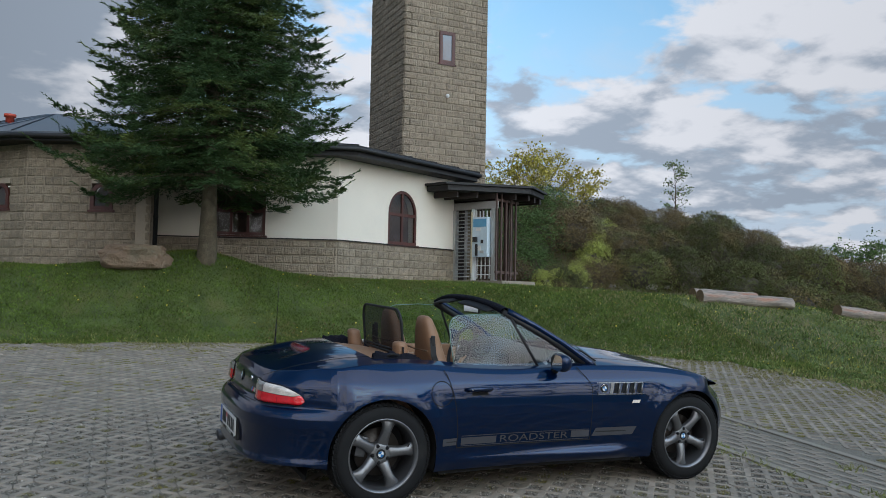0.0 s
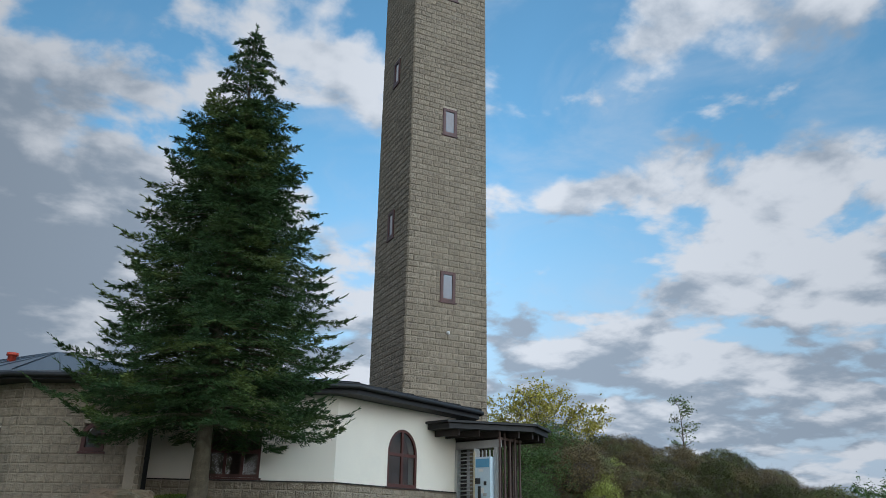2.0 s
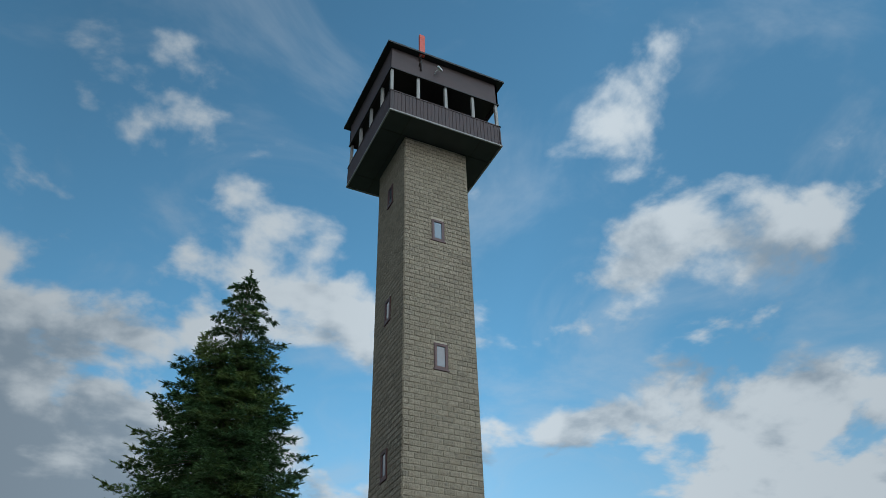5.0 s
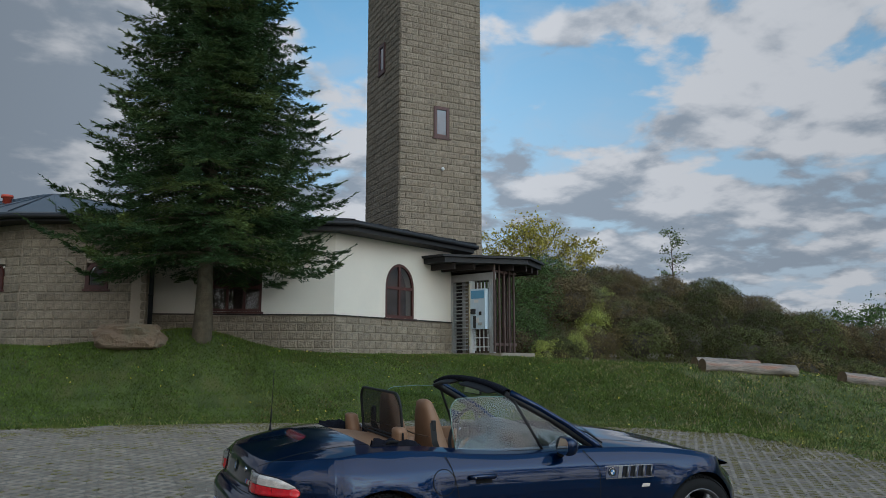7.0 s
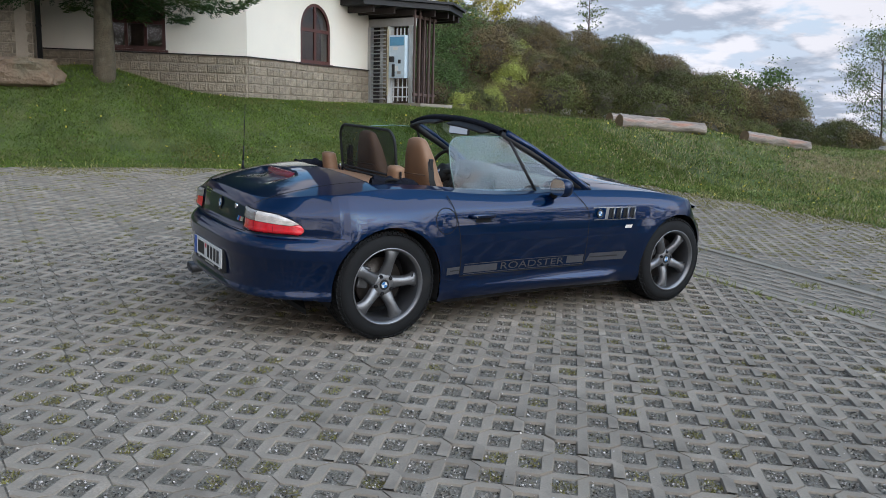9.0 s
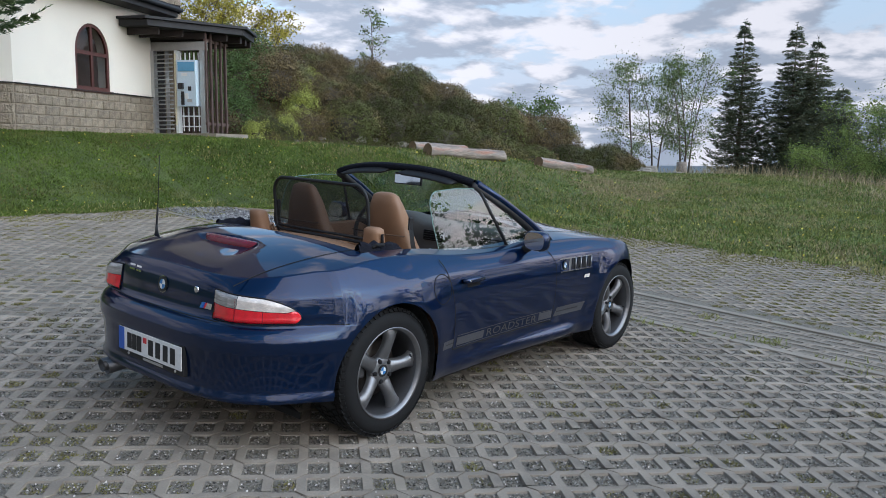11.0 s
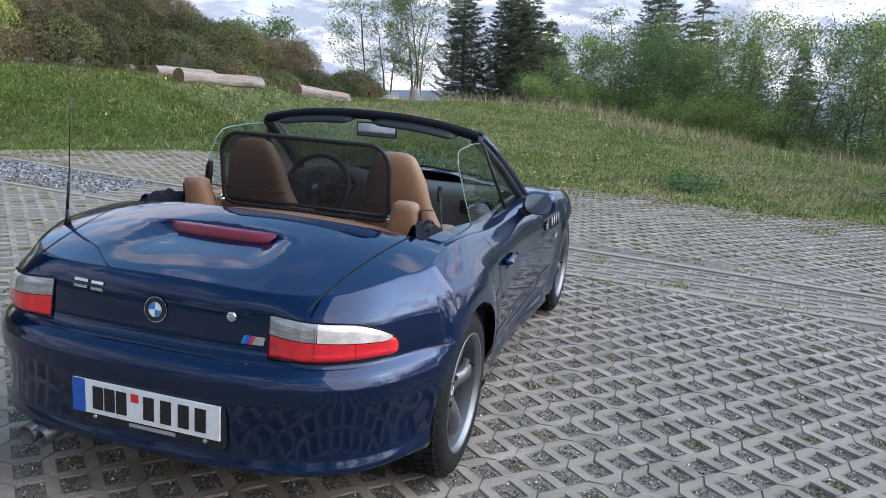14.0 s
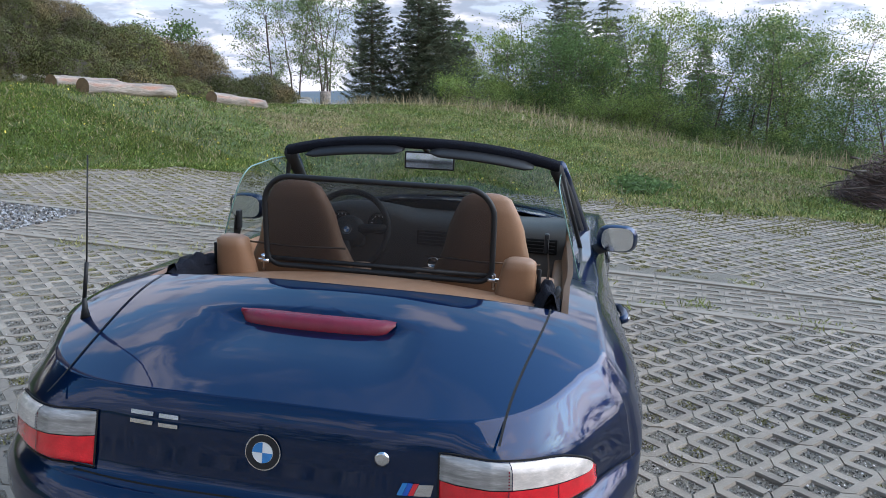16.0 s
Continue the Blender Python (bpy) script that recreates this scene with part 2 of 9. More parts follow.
M_NEEDLE = material("spruce_needle", (0.056, 0.100, 0.036), 0.55, vary=0.3, scale=0.8, fine=5, bump=0, second=(0.135, 0.175, 0.05), spot=0.51, island=0.45, thin=0.15)
# paler and greyer than the near needles: distance haze put into the colour
M_NEEDLE_FAR = material("hazed_spruce_needle", (0.155, 0.178, 0.115), 0.7, vary=0.3, scale=0.6, fine=4, bump=0, second=(0.175, 0.155, 0.095), spot=0.56, island=0.4, thin=0.42)
M_LEAF_SPRING = material("spring_leaf", (0.25, 0.32, 0.095), 0.6, vary=0.3, scale=0.7, fine=4, bump=0, island=0.4, thin=0.42)
M_LEAF_DEEP = material("deep_green_leaf", (0.135, 0.205, 0.07), 0.6, vary=0.3, scale=0.7, fine=4, bump=0, island=0.4, thin=0.42)
M_LEAF_BIRCH = material("pale_birch_leaf", (0.18, 0.24, 0.09), 0.6, vary=0.3, scale=0.7, fine=4, bump=0, island=0.35, thin=0.42)
M_LEAF_YELLOW = material("yellow_spring_leaf", (0.50, 0.43, 0.09), 0.6, vary=0.25, scale=0.7, fine=4, bump=0, island=0.35, thin=0.42)
M_SHRUB_A = material("cotoneaster_leaf", (0.125, 0.137, 0.047), 0.65, vary=0.35, scale=0.9, fine=6, bump=0, second=(0.190, 0.140, 0.066), spot=0.50, island=0.28, object_random=0.28, thin=0.12)
M_SHRUB_B = material("brown_shrub_leaf", (0.185, 0.142, 0.070), 0.7, vary=0.35, scale=0.9, fine=6, bump=0, second=(0.155, 0.18, 0.08), spot=0.55, island=0.28, object_random=0.28, thin=0.12)
M_SHRUB_C = material("lime_shrub_leaf", (0.50, 0.54, 0.14), 0.6, vary=0.25, scale=0.9, fine=6, bump=0, island=0.35, thin=0.42)
M_TWIG = material("grey_twig", (0.135, 0.105, 0.085), 0.9, vary=0.25, scale=5, fine=30, bump=0.2, island=0.3)
M_LOG = material("weathered_log", (0.34, 0.285, 0.24), 0.9, vary=0.75, scale=9, fine=45, bump=1.0, second=(0.36, 0.15, 0.085), spot=0.58, axes=(0.18, 1, 1))
M_LOGEND = material("sawn_end", (0.24, 0.16, 0.09), 0.85, vary=0.3, scale=8, fine=60, bump=0.5)
M_ROCK = material("brown_rock", (0.25, 0.175, 0.115), 0.9, vary=0.3, scale=3, fine=22, bump=0.9, second=(0.15, 0.13, 0.085), spot=0.52, depth=0.04)
M_STONE = material("grey_stone", (0.27, 0.245, 0.21), 0.9, vary=0.25, scale=4, fine=30, bump=0.7)
M_SOIL = material("shrub_soil", (0.105, 0.088, 0.045), 0.95, vary=0.5, scale=3, fine=30, bump=0.8, second=(0.09, 0.105, 0.035), spot=0.5)
M_PANE = glass("window_pane", (0.55, 0.56, 0.57), rise=4.5)
M_ROOM = material("dim_room", (0.15, 0.105, 0.085), 0.85, vary=0.3, scale=3, fine=20, bump=0)
# blue of distance haze is put into the far ground's colour
M_HILL = material("hazy_far_hill", (0.10, 0.13, 0.15), 1.0, vary=0.15, scale=0.01, fine=0.1, bump=0)


# ---------------------------------------------------------------- mesh helpers
def mesh_object(name, verts, faces, mat, parent=None, label="", smooth=False, loc=None):
    me = bpy.data.meshes.new(name)
    me.from_pydata([tuple(v) for v in verts], [], [tuple(f) for f in faces])
    me.update()
    for m in (mat if isinstance(mat, (list, tuple)) else [mat]):
        me.materials.append(m)
    if smooth:
        me.shade_smooth()
    ob = new(name, me)
    if parent is not None:
        ob.parent = parent
    if label:
        ob["label"] = label
    if loc is not None:
        ob.location = loc
    return ob


def part(name, bm, mat, parent, label="", smooth=False):
    me = bpy.data.meshes.new(name)
    bm.to_mesh(me)
    bm.free()
    for m in (mat if isinstance(mat, (list, tuple)) else [mat]):
        me.materials.append(m)
    if smooth:
        me.shade_smooth()
    ob = new(name, me)
    ob.parent = parent
    if label:
        ob["label"] = label
    return ob


def empty(name, m=None, label="", category="", group="", kind=""):
    ob = new(name)
    if m is not None:
        ob.matrix_world = m
    return tagged(ob, label, category, group, kind)


def box(bm, size, at=(0, 0, 0), turn=None, bevel=0.0, mat=0):
    """A box of that size round a point, with rounded edges if bevel is given."""
    m = Matrix.Translation(at) @ (turn.to_4x4() if turn is not None else Matrix()) @ Matrix.Diagonal((*size, 1))
    made = bmesh.ops.create_cube(bm, size=1.0, matrix=m)
    if bevel:
        edges = list({e for v in made["verts"] for e in v.link_edges})
        res = bmesh.ops.bevel(bm, geom=edges, offset=bevel, segments=2, affect="EDGES", profile=0.6)
        for fc in res["faces"]:
            fc.material_index = mat
    for v in made["verts"]:
        if v.is_valid:
            for fc in v.link_faces:
                fc.material_index = mat
    return bm


def boxed(size, at=(0, 0, 0), turn=None, bevel=0.0):
    return box(bmesh.new(), size, at, turn, bevel)


def tube(bm, points, radii, sides=8, cap=True, mat=0):
    """A round bar through the points, with a radius at each one."""
    points = [Vector(p) for p in points]
    if isinstance(radii, (int, float)):
        radii = [radii] * len(points)
    rings, side = [], None
    for i, p in enumerate(points):
        way = (points[min(i + 1, len(points) - 1)] - points[max(i - 1, 0)]).normalized()
        if side is None:
            side = way.orthogonal().normalized()
        side = (side - way * side.dot(way)).normalized()
        up = way.cross(side)
        rings.append([bm.verts.new(p + (side * math.cos(a) + up * math.sin(a)) * radii[i]) for a in (2 * math.pi * k / sides for k in range(sides))])
    for a, b in zip(rings, rings[1:]):
        for k in range(sides):
            fc = bm.faces.new((a[k], a[(k + 1) % sides], b[(k + 1) % sides], b[k]))
            fc.smooth, fc.material_index = True, mat
    if cap:
        bm.faces.new(rings[0][::-1]).material_index = mat
        bm.faces.new(rings[-1]).material_index = mat
    return bm


def prism(bm, outline, way, mat=0):
    """A flat outline (3D points in order) pushed along a vector."""
    way = Vector(way)
    a = [bm.verts.new(Vector(p)) for p in outline]
    b = [bm.verts.new(Vector(p) + way) for p in outline]
    k = len(a)
    bm.faces.new(a[::-1]).material_index = mat
    bm.faces.new(b).material_index = mat
    for i in range(k):
        bm.faces.new((a[i], a[(i + 1) % k], b[(i + 1) % k], b[i])).material_index = mat
    return bm


def lathe(bm, profile, centre, axis, side, steps=32, mat=0, closed=False):
    """Turns a profile of (distance along the axis, radius) round an axis."""
    axis, side = Vector(axis).normalized(), Vector(side).normalized()
    other = axis.cross(side)
    rings = []
    for h, r in profile:
        rings.append([bm.verts.new(Vector(centre) + axis * h + (side * math.cos(a) + other * math.sin(a)) * r) for a in (2 * math.pi * k / steps for k in range(steps))])
    pairs = list(zip(rings, rings[1:])) + ([(rings[-1], rings[0])] if closed else [])
    for a, b in pairs:
        for k in range(steps):
            fc = bm.faces.new((a[k], a[(k + 1) % steps], b[(k + 1) % steps], b[k]))
            fc.smooth, fc.material_index = True, mat
    return rings


def smooth_step(a, b, x):
    t = min(1.0, max(0.0, (x - a) / (b - a)))
    return t * t * (3 - 2 * t)


def line_at(x, xs, ys):
    return float(np.interp(x, xs, ys))


def curve_at(x, xs, ys):
    """A smooth curve through a few heights."""
    i = int(np.clip(np.searchsorted(xs, x) - 1, 0, len(xs) - 2))
    h = xs[i + 1] - xs[i]
    t = min(1.0, max(0.0, (x - xs[i]) / h))

    def slope(k):
        if k == 0:
            return (ys[1] - ys[0]) / (xs[1] - xs[0])
        if k == len(xs) - 1:
            return (ys[-1] - ys[-2]) / (xs[-1] - xs[-2])
        return (ys[k + 1] - ys[k - 1]) / (xs[k + 1] - xs[k - 1])

    a, b = slope(i) * h, slope(i + 1) * h
    return ys[i] * (2 * t**3 - 3 * t**2 + 1) + a * (t**3 - 2 * t**2 + t) + ys[i + 1] * (-2 * t**3 + 3 * t**2) + b * (t**3 - t**2)

# ---------------------------------------------------------------- ground
def lot_height(x, y):
    return 0.10 - 0.014 * (x - 1.85) + 0.04 * (y - 4.58)


def lot_edge(x):
    """How far the paved lot reaches towards the house at x."""
    return line_at(x, (-30, 5.0, 7.7, 9.2, 11.8, 14.0), (14.6, 14.3, 14.2, 13.0, 10.9, 9.7))


def lot_side(y):
    """How far the paved lot reaches towards the field at y."""
    return line_at(y, (-12, -2, 1, 4, 8, 11.3), (8.4, 9.7, 10.5, 10.9, 11.2, 11.8))


def mound(x, y):
    p = (x - 12) * 0.434 + (y - 21) * 0.9
    return line_at(x, (9, 12, 16, 20, 23, 27, 29.5), (0.0, 1.4, 2.6, 2.8, 2.2, 1.0, 0.0)) * smooth_step(-0.2, 4.2, p)


def ground_height(x, y):
    far = math.hypot(x - 3, y - 8)
    base = lot_height(max(-40, min(45, x)), max(-30, min(40, y)))
    ys = lot_edge(x)
    w = line_at(x, (6, 14), (3.3, 5.0))
    rise = line_at(x, (10.5, 14, 17, 20, 27), (1.15, 1.06, 0.96, 0.55, 0.0))
    z = base + rise * smooth_step(ys, ys + w, y)
    z += 0.75 * math.exp(-((x - 28) / 9) ** 2 - ((y - 9) / 7) ** 2) * smooth_step(11.0, 15.0, x)
    z += 0.58 * math.exp(-((x - 2.5) / 1.7) ** 2 - ((y - 16.9) / 1.1) ** 2)
    z += mound(x, y)
    q = (x - 29) * 0.757 - (y - 13) * 0.654
    if q > 3.2:
        z -= min(34.0, 0.10 * (q - 3.2) ** 1.25)
    if far > 60:
        z -= min(40.0, (far - 60) * 0.16) * smooth_step(60, 120, far)
    if far > 500:
        z += 26 * smooth_step(700, 2600, far) * (0.65 + 0.35 * math.sin(math.atan2(y, x) * 7 + 1.0))
    return z


def on_lot(x, y):
    return y < lot_edge(x) and x < lot_side(y)


def surface_height(x, y):
    """The ground with its small unevenness."""
    z = ground_height(x, y)
    if -14 < x < 36 and -9 < y < 30:
        z += 0.025 * noise.noise((x * 0.9, y * 0.9, 0)) * (0.05 if on_lot(x, y) else 1.6)
    return z


def ground_sheet():
    xs = np.concatenate([-np.geomspace(3200, 14, 26), np.arange(-13, 36.01, 0.4), np.geomspace(37, 3200, 28)])
    ys = np.concatenate([-np.geomspace(3200, 9, 26), np.arange(-8.5, 30.01, 0.4), np.geomspace(31, 3200, 28)])
    verts, faces = [], []
    for y in ys:
        for x in xs:
            z = surface_height(x, y)
            if -14 < x < 36 and -9 < y < 30 and on_lot(x, y):
                z -= 0.006
            verts.append((x, y, z))
    nx = len(xs)
    for j in range(len(ys) - 1):
        for i in range(nx - 1):
            a = j * nx + i
            faces.append((a, a + 1, a + nx + 1, a + nx))
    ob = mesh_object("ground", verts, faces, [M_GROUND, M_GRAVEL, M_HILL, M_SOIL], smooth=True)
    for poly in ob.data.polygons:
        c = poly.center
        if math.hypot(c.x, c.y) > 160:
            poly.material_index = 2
        elif on_lot(c.x + 0.1, c.y + 0.1):
            poly.material_index = 1
        elif mound(c.x, c.y) > 0.12:
            poly.material_index = 3
    tagged(ob, "sloping meadow ground round a gravelled parking lot", "ground", kind="structure")
    return ob


ground = ground_sheet()

# ---------------------------------------------------------------- walls of split-face blocks
class Wall:
    """A straight wall: s runs along it, o outwards, z up."""

    def __init__(self, a, b):
        self.a = Vector((a[0], a[1], 0))
        self.d = Vector((b[0] - a[0], b[1] - a[1], 0))
        self.length = self.d.length
        self.d.normalize()
        self.n = Vector((self.d.y, -self.d.x, 0))

    def at(self, s, o, z):
        return self.a + self.d * s + self.n * o + Vector((0, 0, z))

    def turn(self):
        return Matrix((self.d, self.n, (0, 0, 1))).transposed()


def slab(bm, wall, s0, s1, o0, o1, z0, z1, mat=0):
    prism(bm, [wall.at(s0, o0, z0), wall.at(s1, o0, z0), wall.at(s1, o0, z1), wall.at(s0, o0, z1)], wall.n * (o1 - o0), mat)


def one_block(w, h, rnd):
    """Corners of one rough-faced block, lower left corner at the origin, face towards y."""
    g, e = 0.005, 0.028
    pts = [(g, 0, g), (w - g, 0, g), (w - g, 0, h - g), (g, 0, h - g)]
    pts += [(p[0] + (0.004 if p[0] < w / 2 else -0.004), 0.012, p[2] + (0.004 if p[2] < h / 2 else -0.004)) for p in pts[:4]]
    pts += [(p[0] + (e if p[0] < w / 2 else -e), 0.018 + rnd.uniform(0, 0.012), p[2] + (e if p[2] < h / 2 else -e)) for p in pts[:4]]
    faces = []
    for k in (0, 4):
        for i in range(4):
            j = (i + 1) % 4
            faces.append((k + i, k + j, k + 4 + j, k + 4 + i))
    faces.append((8, 9, 10, 11))
    return pts, faces


def block_layout(length, z0, z1, holes, rnd, bl=0.4, bh=0.2, shift=0):
    out, row, z = [], shift, z0
    while z < z1 - 0.03:
        h = min(bh, z1 - z)
        s = -bl / 2 if row % 2 else 0.0
        while s < length - 0.02:
            a, b = max(s, 0.0), min(s + bl, length)
            spans = [(a, b)]
            for hs0, hs1, hz0, hz1 in holes:
                if z + h > hz0 + 0.02 and z < hz1 - 0.02:
                    nxt = []
                    for p, q in spans:
                        if q <= hs0 or p >= hs1:
                            nxt.append((p, q))
                        else:
                            nxt += [(p, hs0)] * (hs0 - p > 0.03) + [(hs1, q)] * (q - hs1 > 0.03)
                    spans = nxt
            out += [(p, z, q - p, h) for p, q in spans if q - p > 0.03]
            s += bl
        z += bh
        row += 1
    return out


def blocks(wall, layout, parent, rnd, offset=0.0, singles=0, name="block"):
    """The first blocks as pieces of their own, the rest joined."""
    shared = {}
    for s, z, w, h in layout[:singles]:
        key = (round(w, 2), round(h, 2), rnd.randrange(3))
        if key not in shared:
            pts, faces = one_block(w, h, rnd)
            me = bpy.data.meshes.new(name)
            me.from_pydata(pts, [], [f[::-1] for f in faces])
            me.materials.append(M_BLOCK1)
            shared[key] = me
        ob = new(name, shared[key])
        ob.parent = parent
        m = wall.turn().to_4x4()
        m.translation = wall.at(s, offset, z)
        ob.matrix_world = m
    rest = layout[singles:]
    if rest:
        verts, faces = [], []
        for s, z, w, h in rest:
            pts, fs = one_block(w, h, rnd)
            k = len(verts)
            verts += [wall.at(s + p[0], offset + p[1], z + p[2]) for p in pts]
            faces += [tuple(k + i for i in f[::-1]) for f in fs]
        tagged(mesh_object("blockwork", verts, faces, M_BLOCK, parent), kind="stuff")


def window_in(wall, s0, s1, z0, z1, name, label, arch=False, bars=(0.5,), cross=(0.55,), depth=-0.06, fw=0.07, steps=14, mat=None, pane=None):
    """A framed window standing in a wall, with its frame, bars, sill and panes."""
    thing = empty(name, label=label, category="window", kind="structure")
    mat = mat or M_BROWN
    mid, half = (s0 + s1) / 2, (s1 - s0) / 2
    spring = z1 - half * 1.12 if arch else z1

    def top(s, inner=0.0):
        if not arch:
            return z1 - inner
        k = min(1.0, abs(s - mid) / max(1e-4, half - inner))
        return spring + (z1 - inner - spring) * math.sqrt(max(0.0, 1 - k * k))

    def outline(inner):
        pts = [(s0 + inner, z0 + inner), (s1 - inner, z0 + inner)]
        if arch:
            for i in range(steps + 1):
                a = math.pi * i / steps
                pts.append((mid + (half - inner) * math.cos(a), spring + (z1 - inner - spring) * math.sin(a)))
        else:
            pts += [(s1 - inner, z1 - inner), (s0 + inner, z1 - inner)]
        return pts

    bm = bmesh.new()
    a, b = outline(0.0), outline(fw)
    fa, fb = [[bm.verts.new(wall.at(s, depth + 0.05, z)) for s, z in ring] for ring in (a, b)]
    ba, bb = [[bm.verts.new(wall.at(s, depth, z)) for s, z in ring] for ring in (a, b)]
    for i in range(len(a)):
        j = (i + 1) % len(a)
        for q in ((fa[i], fa[j], fb[j], fb[i]), (bb[i], bb[j], ba[j], ba[i]), (fb[i], fb[j], bb[j], bb[i]), (fa[j], fa[i], ba[i], ba[j])):
            bm.faces.new(q)
    part("frame", bm, mat, thing)
    for k in bars:
        s = s0 + (s1 - s0) * k
        bm = bmesh.new()
        slab(bm, wall, s - 0.035, s + 0.035, depth + 0.005, depth + 0.045, z0 + fw, top(s, fw))
        part("mullion", bm, mat, thing)
    for k in cross:
        z = z0 + (z1 - z0) * k
        bm = bmesh.new()
        slab(bm, wall, s0 + fw, s1 - fw, depth + 0.008, depth + 0.048, z - 0.04, z + 0.04)
        part("transom", bm, mat, thing)
    bm = bmesh.new()
    bm.faces.new([bm.verts.new(wall.at(s, depth + 0.02, z)) for s, z in outline(fw * 0.9)])
    p = part("pane", bm, pane or M_PANE, thing)
    bm = bmesh.new()
    bm.faces.new([bm.verts.new(wall.at(s, depth - 0.25, z)) for s, z in outline(0.0)])
    part("dark_room", bm, M_ROOM, thing)
    bm = bmesh.new()
    slab(bm, wall, s0 - 0.05, s1 + 0.05, depth, 0.055, z0 - 0.05, z0 - 0.005)
    part("sill", bm, mat, thing)
    return thing


def solid_wall(name, wall, z0, z1, mat, holes=(), thick=0.3, o=0.0, label="", arch=False):
    """A thick wall with openings that go through it."""
    bm = bmesh.new()
    s = 0.0
    for s0, s1, h0, h1 in sorted(holes):
        slab(bm, wall, s, s0, o, o - thick, z0, z1)
        slab(bm, wall, s0, s1, o, o - thick, z0, h0)
        if arch:
            mid, half = (s0 + s1) / 2, (s1 - s0) / 2
            spring = h1 - half * 1.12
            pts = [wall.at(s0, o, z1), wall.at(s0, o, spring)]
            pts += [wall.at(mid - half * math.cos(math.pi * i / 16), o, spring + (h1 - spring) * math.sin(math.pi * i / 16)) for i in range(1, 16)]
            pts += [wall.at(s1, o, spring), wall.at(s1, o, z1)]
            for half_pts in (pts[:10] + [wall.at(mid, o, z1)], [wall.at(mid, o, z1)] + pts[9:]):
                prism(bm, half_pts, -wall.n * thick)
        else:
            slab(bm, wall, s0, s1, o, o - thick, h1, z1)
        s = s1
    slab(bm, wall, s, wall.length, o, o - thick, z0, z1)
    ob = mesh_object(name, [], [], mat)
    bmesh.ops.recalc_face_normals(bm, faces=bm.faces)
    bm.to_mesh(ob.data)
    bm.free()
    return tagged(ob, label, "wall", kind="structure")


rnd = random.Random(5)
PLINTH, EAVE, FOOT = 2.67, 4.66, 1.2
CORNER, GATE_END = (5.93, 17.96), (10.03, 19.85)
arch_wall = Wall(CORNER, GATE_END)
left_wall = Wall((1.93, 19.44), CORNER)
WING_A, WING_B, WING_C = (1.71, 18.39), (-0.79, 19.62), (-3.1, 22.5)
wing_wall = Wall(WING_B, WING_A)
wing_far = Wall(WING_C, WING_B)
wing_back = Wall(WING_A, (1.95, 19.5))

ARCH = (1.78, 2.90, PLINTH + 0.02, 4.12)
SQUARE = (1.35, 2.55, PLINTH + 0.06, 3.78)
solid_wall("wall_arch", arch_wall, PLINTH, EAVE + 0.05, M_RENDER, [ARCH], label="cream rendered wall with an arched window", arch=True)
solid_wall("wall_left", left_wall, PLINTH, EAVE + 0.05, M_RENDER, [SQUARE], label="cream rendered wall behind the spruce")
plinth_arch = solid_wall("plinth_arch", arch_wall, FOOT, PLINTH - 0.004, M_MORTAR, o=0.006, label="plinth of rough split-face concrete blocks")
plinth_left = solid_wall("plinth_left", left_wall, FOOT, PLINTH - 0.004, M_MORTAR, o=0.006, label="plinth of rough split-face concrete blocks")
WINDOW_W = (1.45, 1.95, 3.14, 3.74)
wall_wing = solid_wall("wall_wing", wing_wall, FOOT, EAVE, M_MORTAR, [WINDOW_W], label="wing wall of rough split-face concrete blocks")
FAR_W = (2.65, 3.15, 3.16, 3.74)
wall_wing_far = solid_wall("wall_wing_far", wing_far, FOOT, EAVE, M_MORTAR, [FAR_W], label="wing wall of rough split-face concrete blocks")
wall_wing_back = solid_wall("wall_wing_back", wing_back, FOOT, EAVE, M_MORTAR, label="short return wall of rough concrete blocks")
blocks(wing_back, block_layout(wing_back.length, FOOT + 0.07, EAVE, [], rnd), wall_wing_back, rnd)

lay = block_layout(arch_wall.length, PLINTH - 1.4, PLINTH - 0.03, [], rnd)
blocks(arch_wall, lay[10:] + lay[:10], plinth_arch, rnd, 0.006, singles=60)
lay = block_layout(left_wall.length, PLINTH - 1.4, PLINTH - 0.03, [], rnd)
blocks(left_wall, lay[10:] + lay[:10], plinth_left, rnd, 0.006, singles=60)
blocks(wing_wall, block_layout(wing_wall.length, FOOT + 0.07, EAVE, [WINDOW_W], rnd), wall_wing, rnd, singles=110)
blocks(wing_far, block_layout(wing_far.length, FOOT + 0.07, EAVE, [FAR_W], rnd), wall_wing_far, rnd)

for w, nm in ((arch_wall, "plinth_cap_arch"), (left_wall, "plinth_cap_left")):
    bm = bmesh.new()
    slab(bm, w, 0, w.length, 0.0, 0.06, PLINTH - 0.02, PLINTH + 0.004)
    ob = mesh_object(nm, [], [], M_DARKWOOD)
    bm.to_mesh(ob.data)
    bm.free()
    tagged(ob, "thin dark capping strip on the plinth", "trim", kind="structure")

window_in(arch_wall, *ARCH, "window_1", "arched red-brown wooden window with four panes", arch=True)
window_in(left_wall, *SQUARE, "window_2", "dark wooden window behind the spruce", bars=(0.33, 0.66))
window_in(wing_wall, *WINDOW_W, "window_3", "small arched red-brown window in the block wall", arch=True, bars=(), cross=(), fw=0.085, depth=0.0)
window_in(wing_far, *FAR_W, "window_4", "small arched red-brown window in the block wall", arch=True, bars=(), cross=(), fw=0.085, depth=0.0)

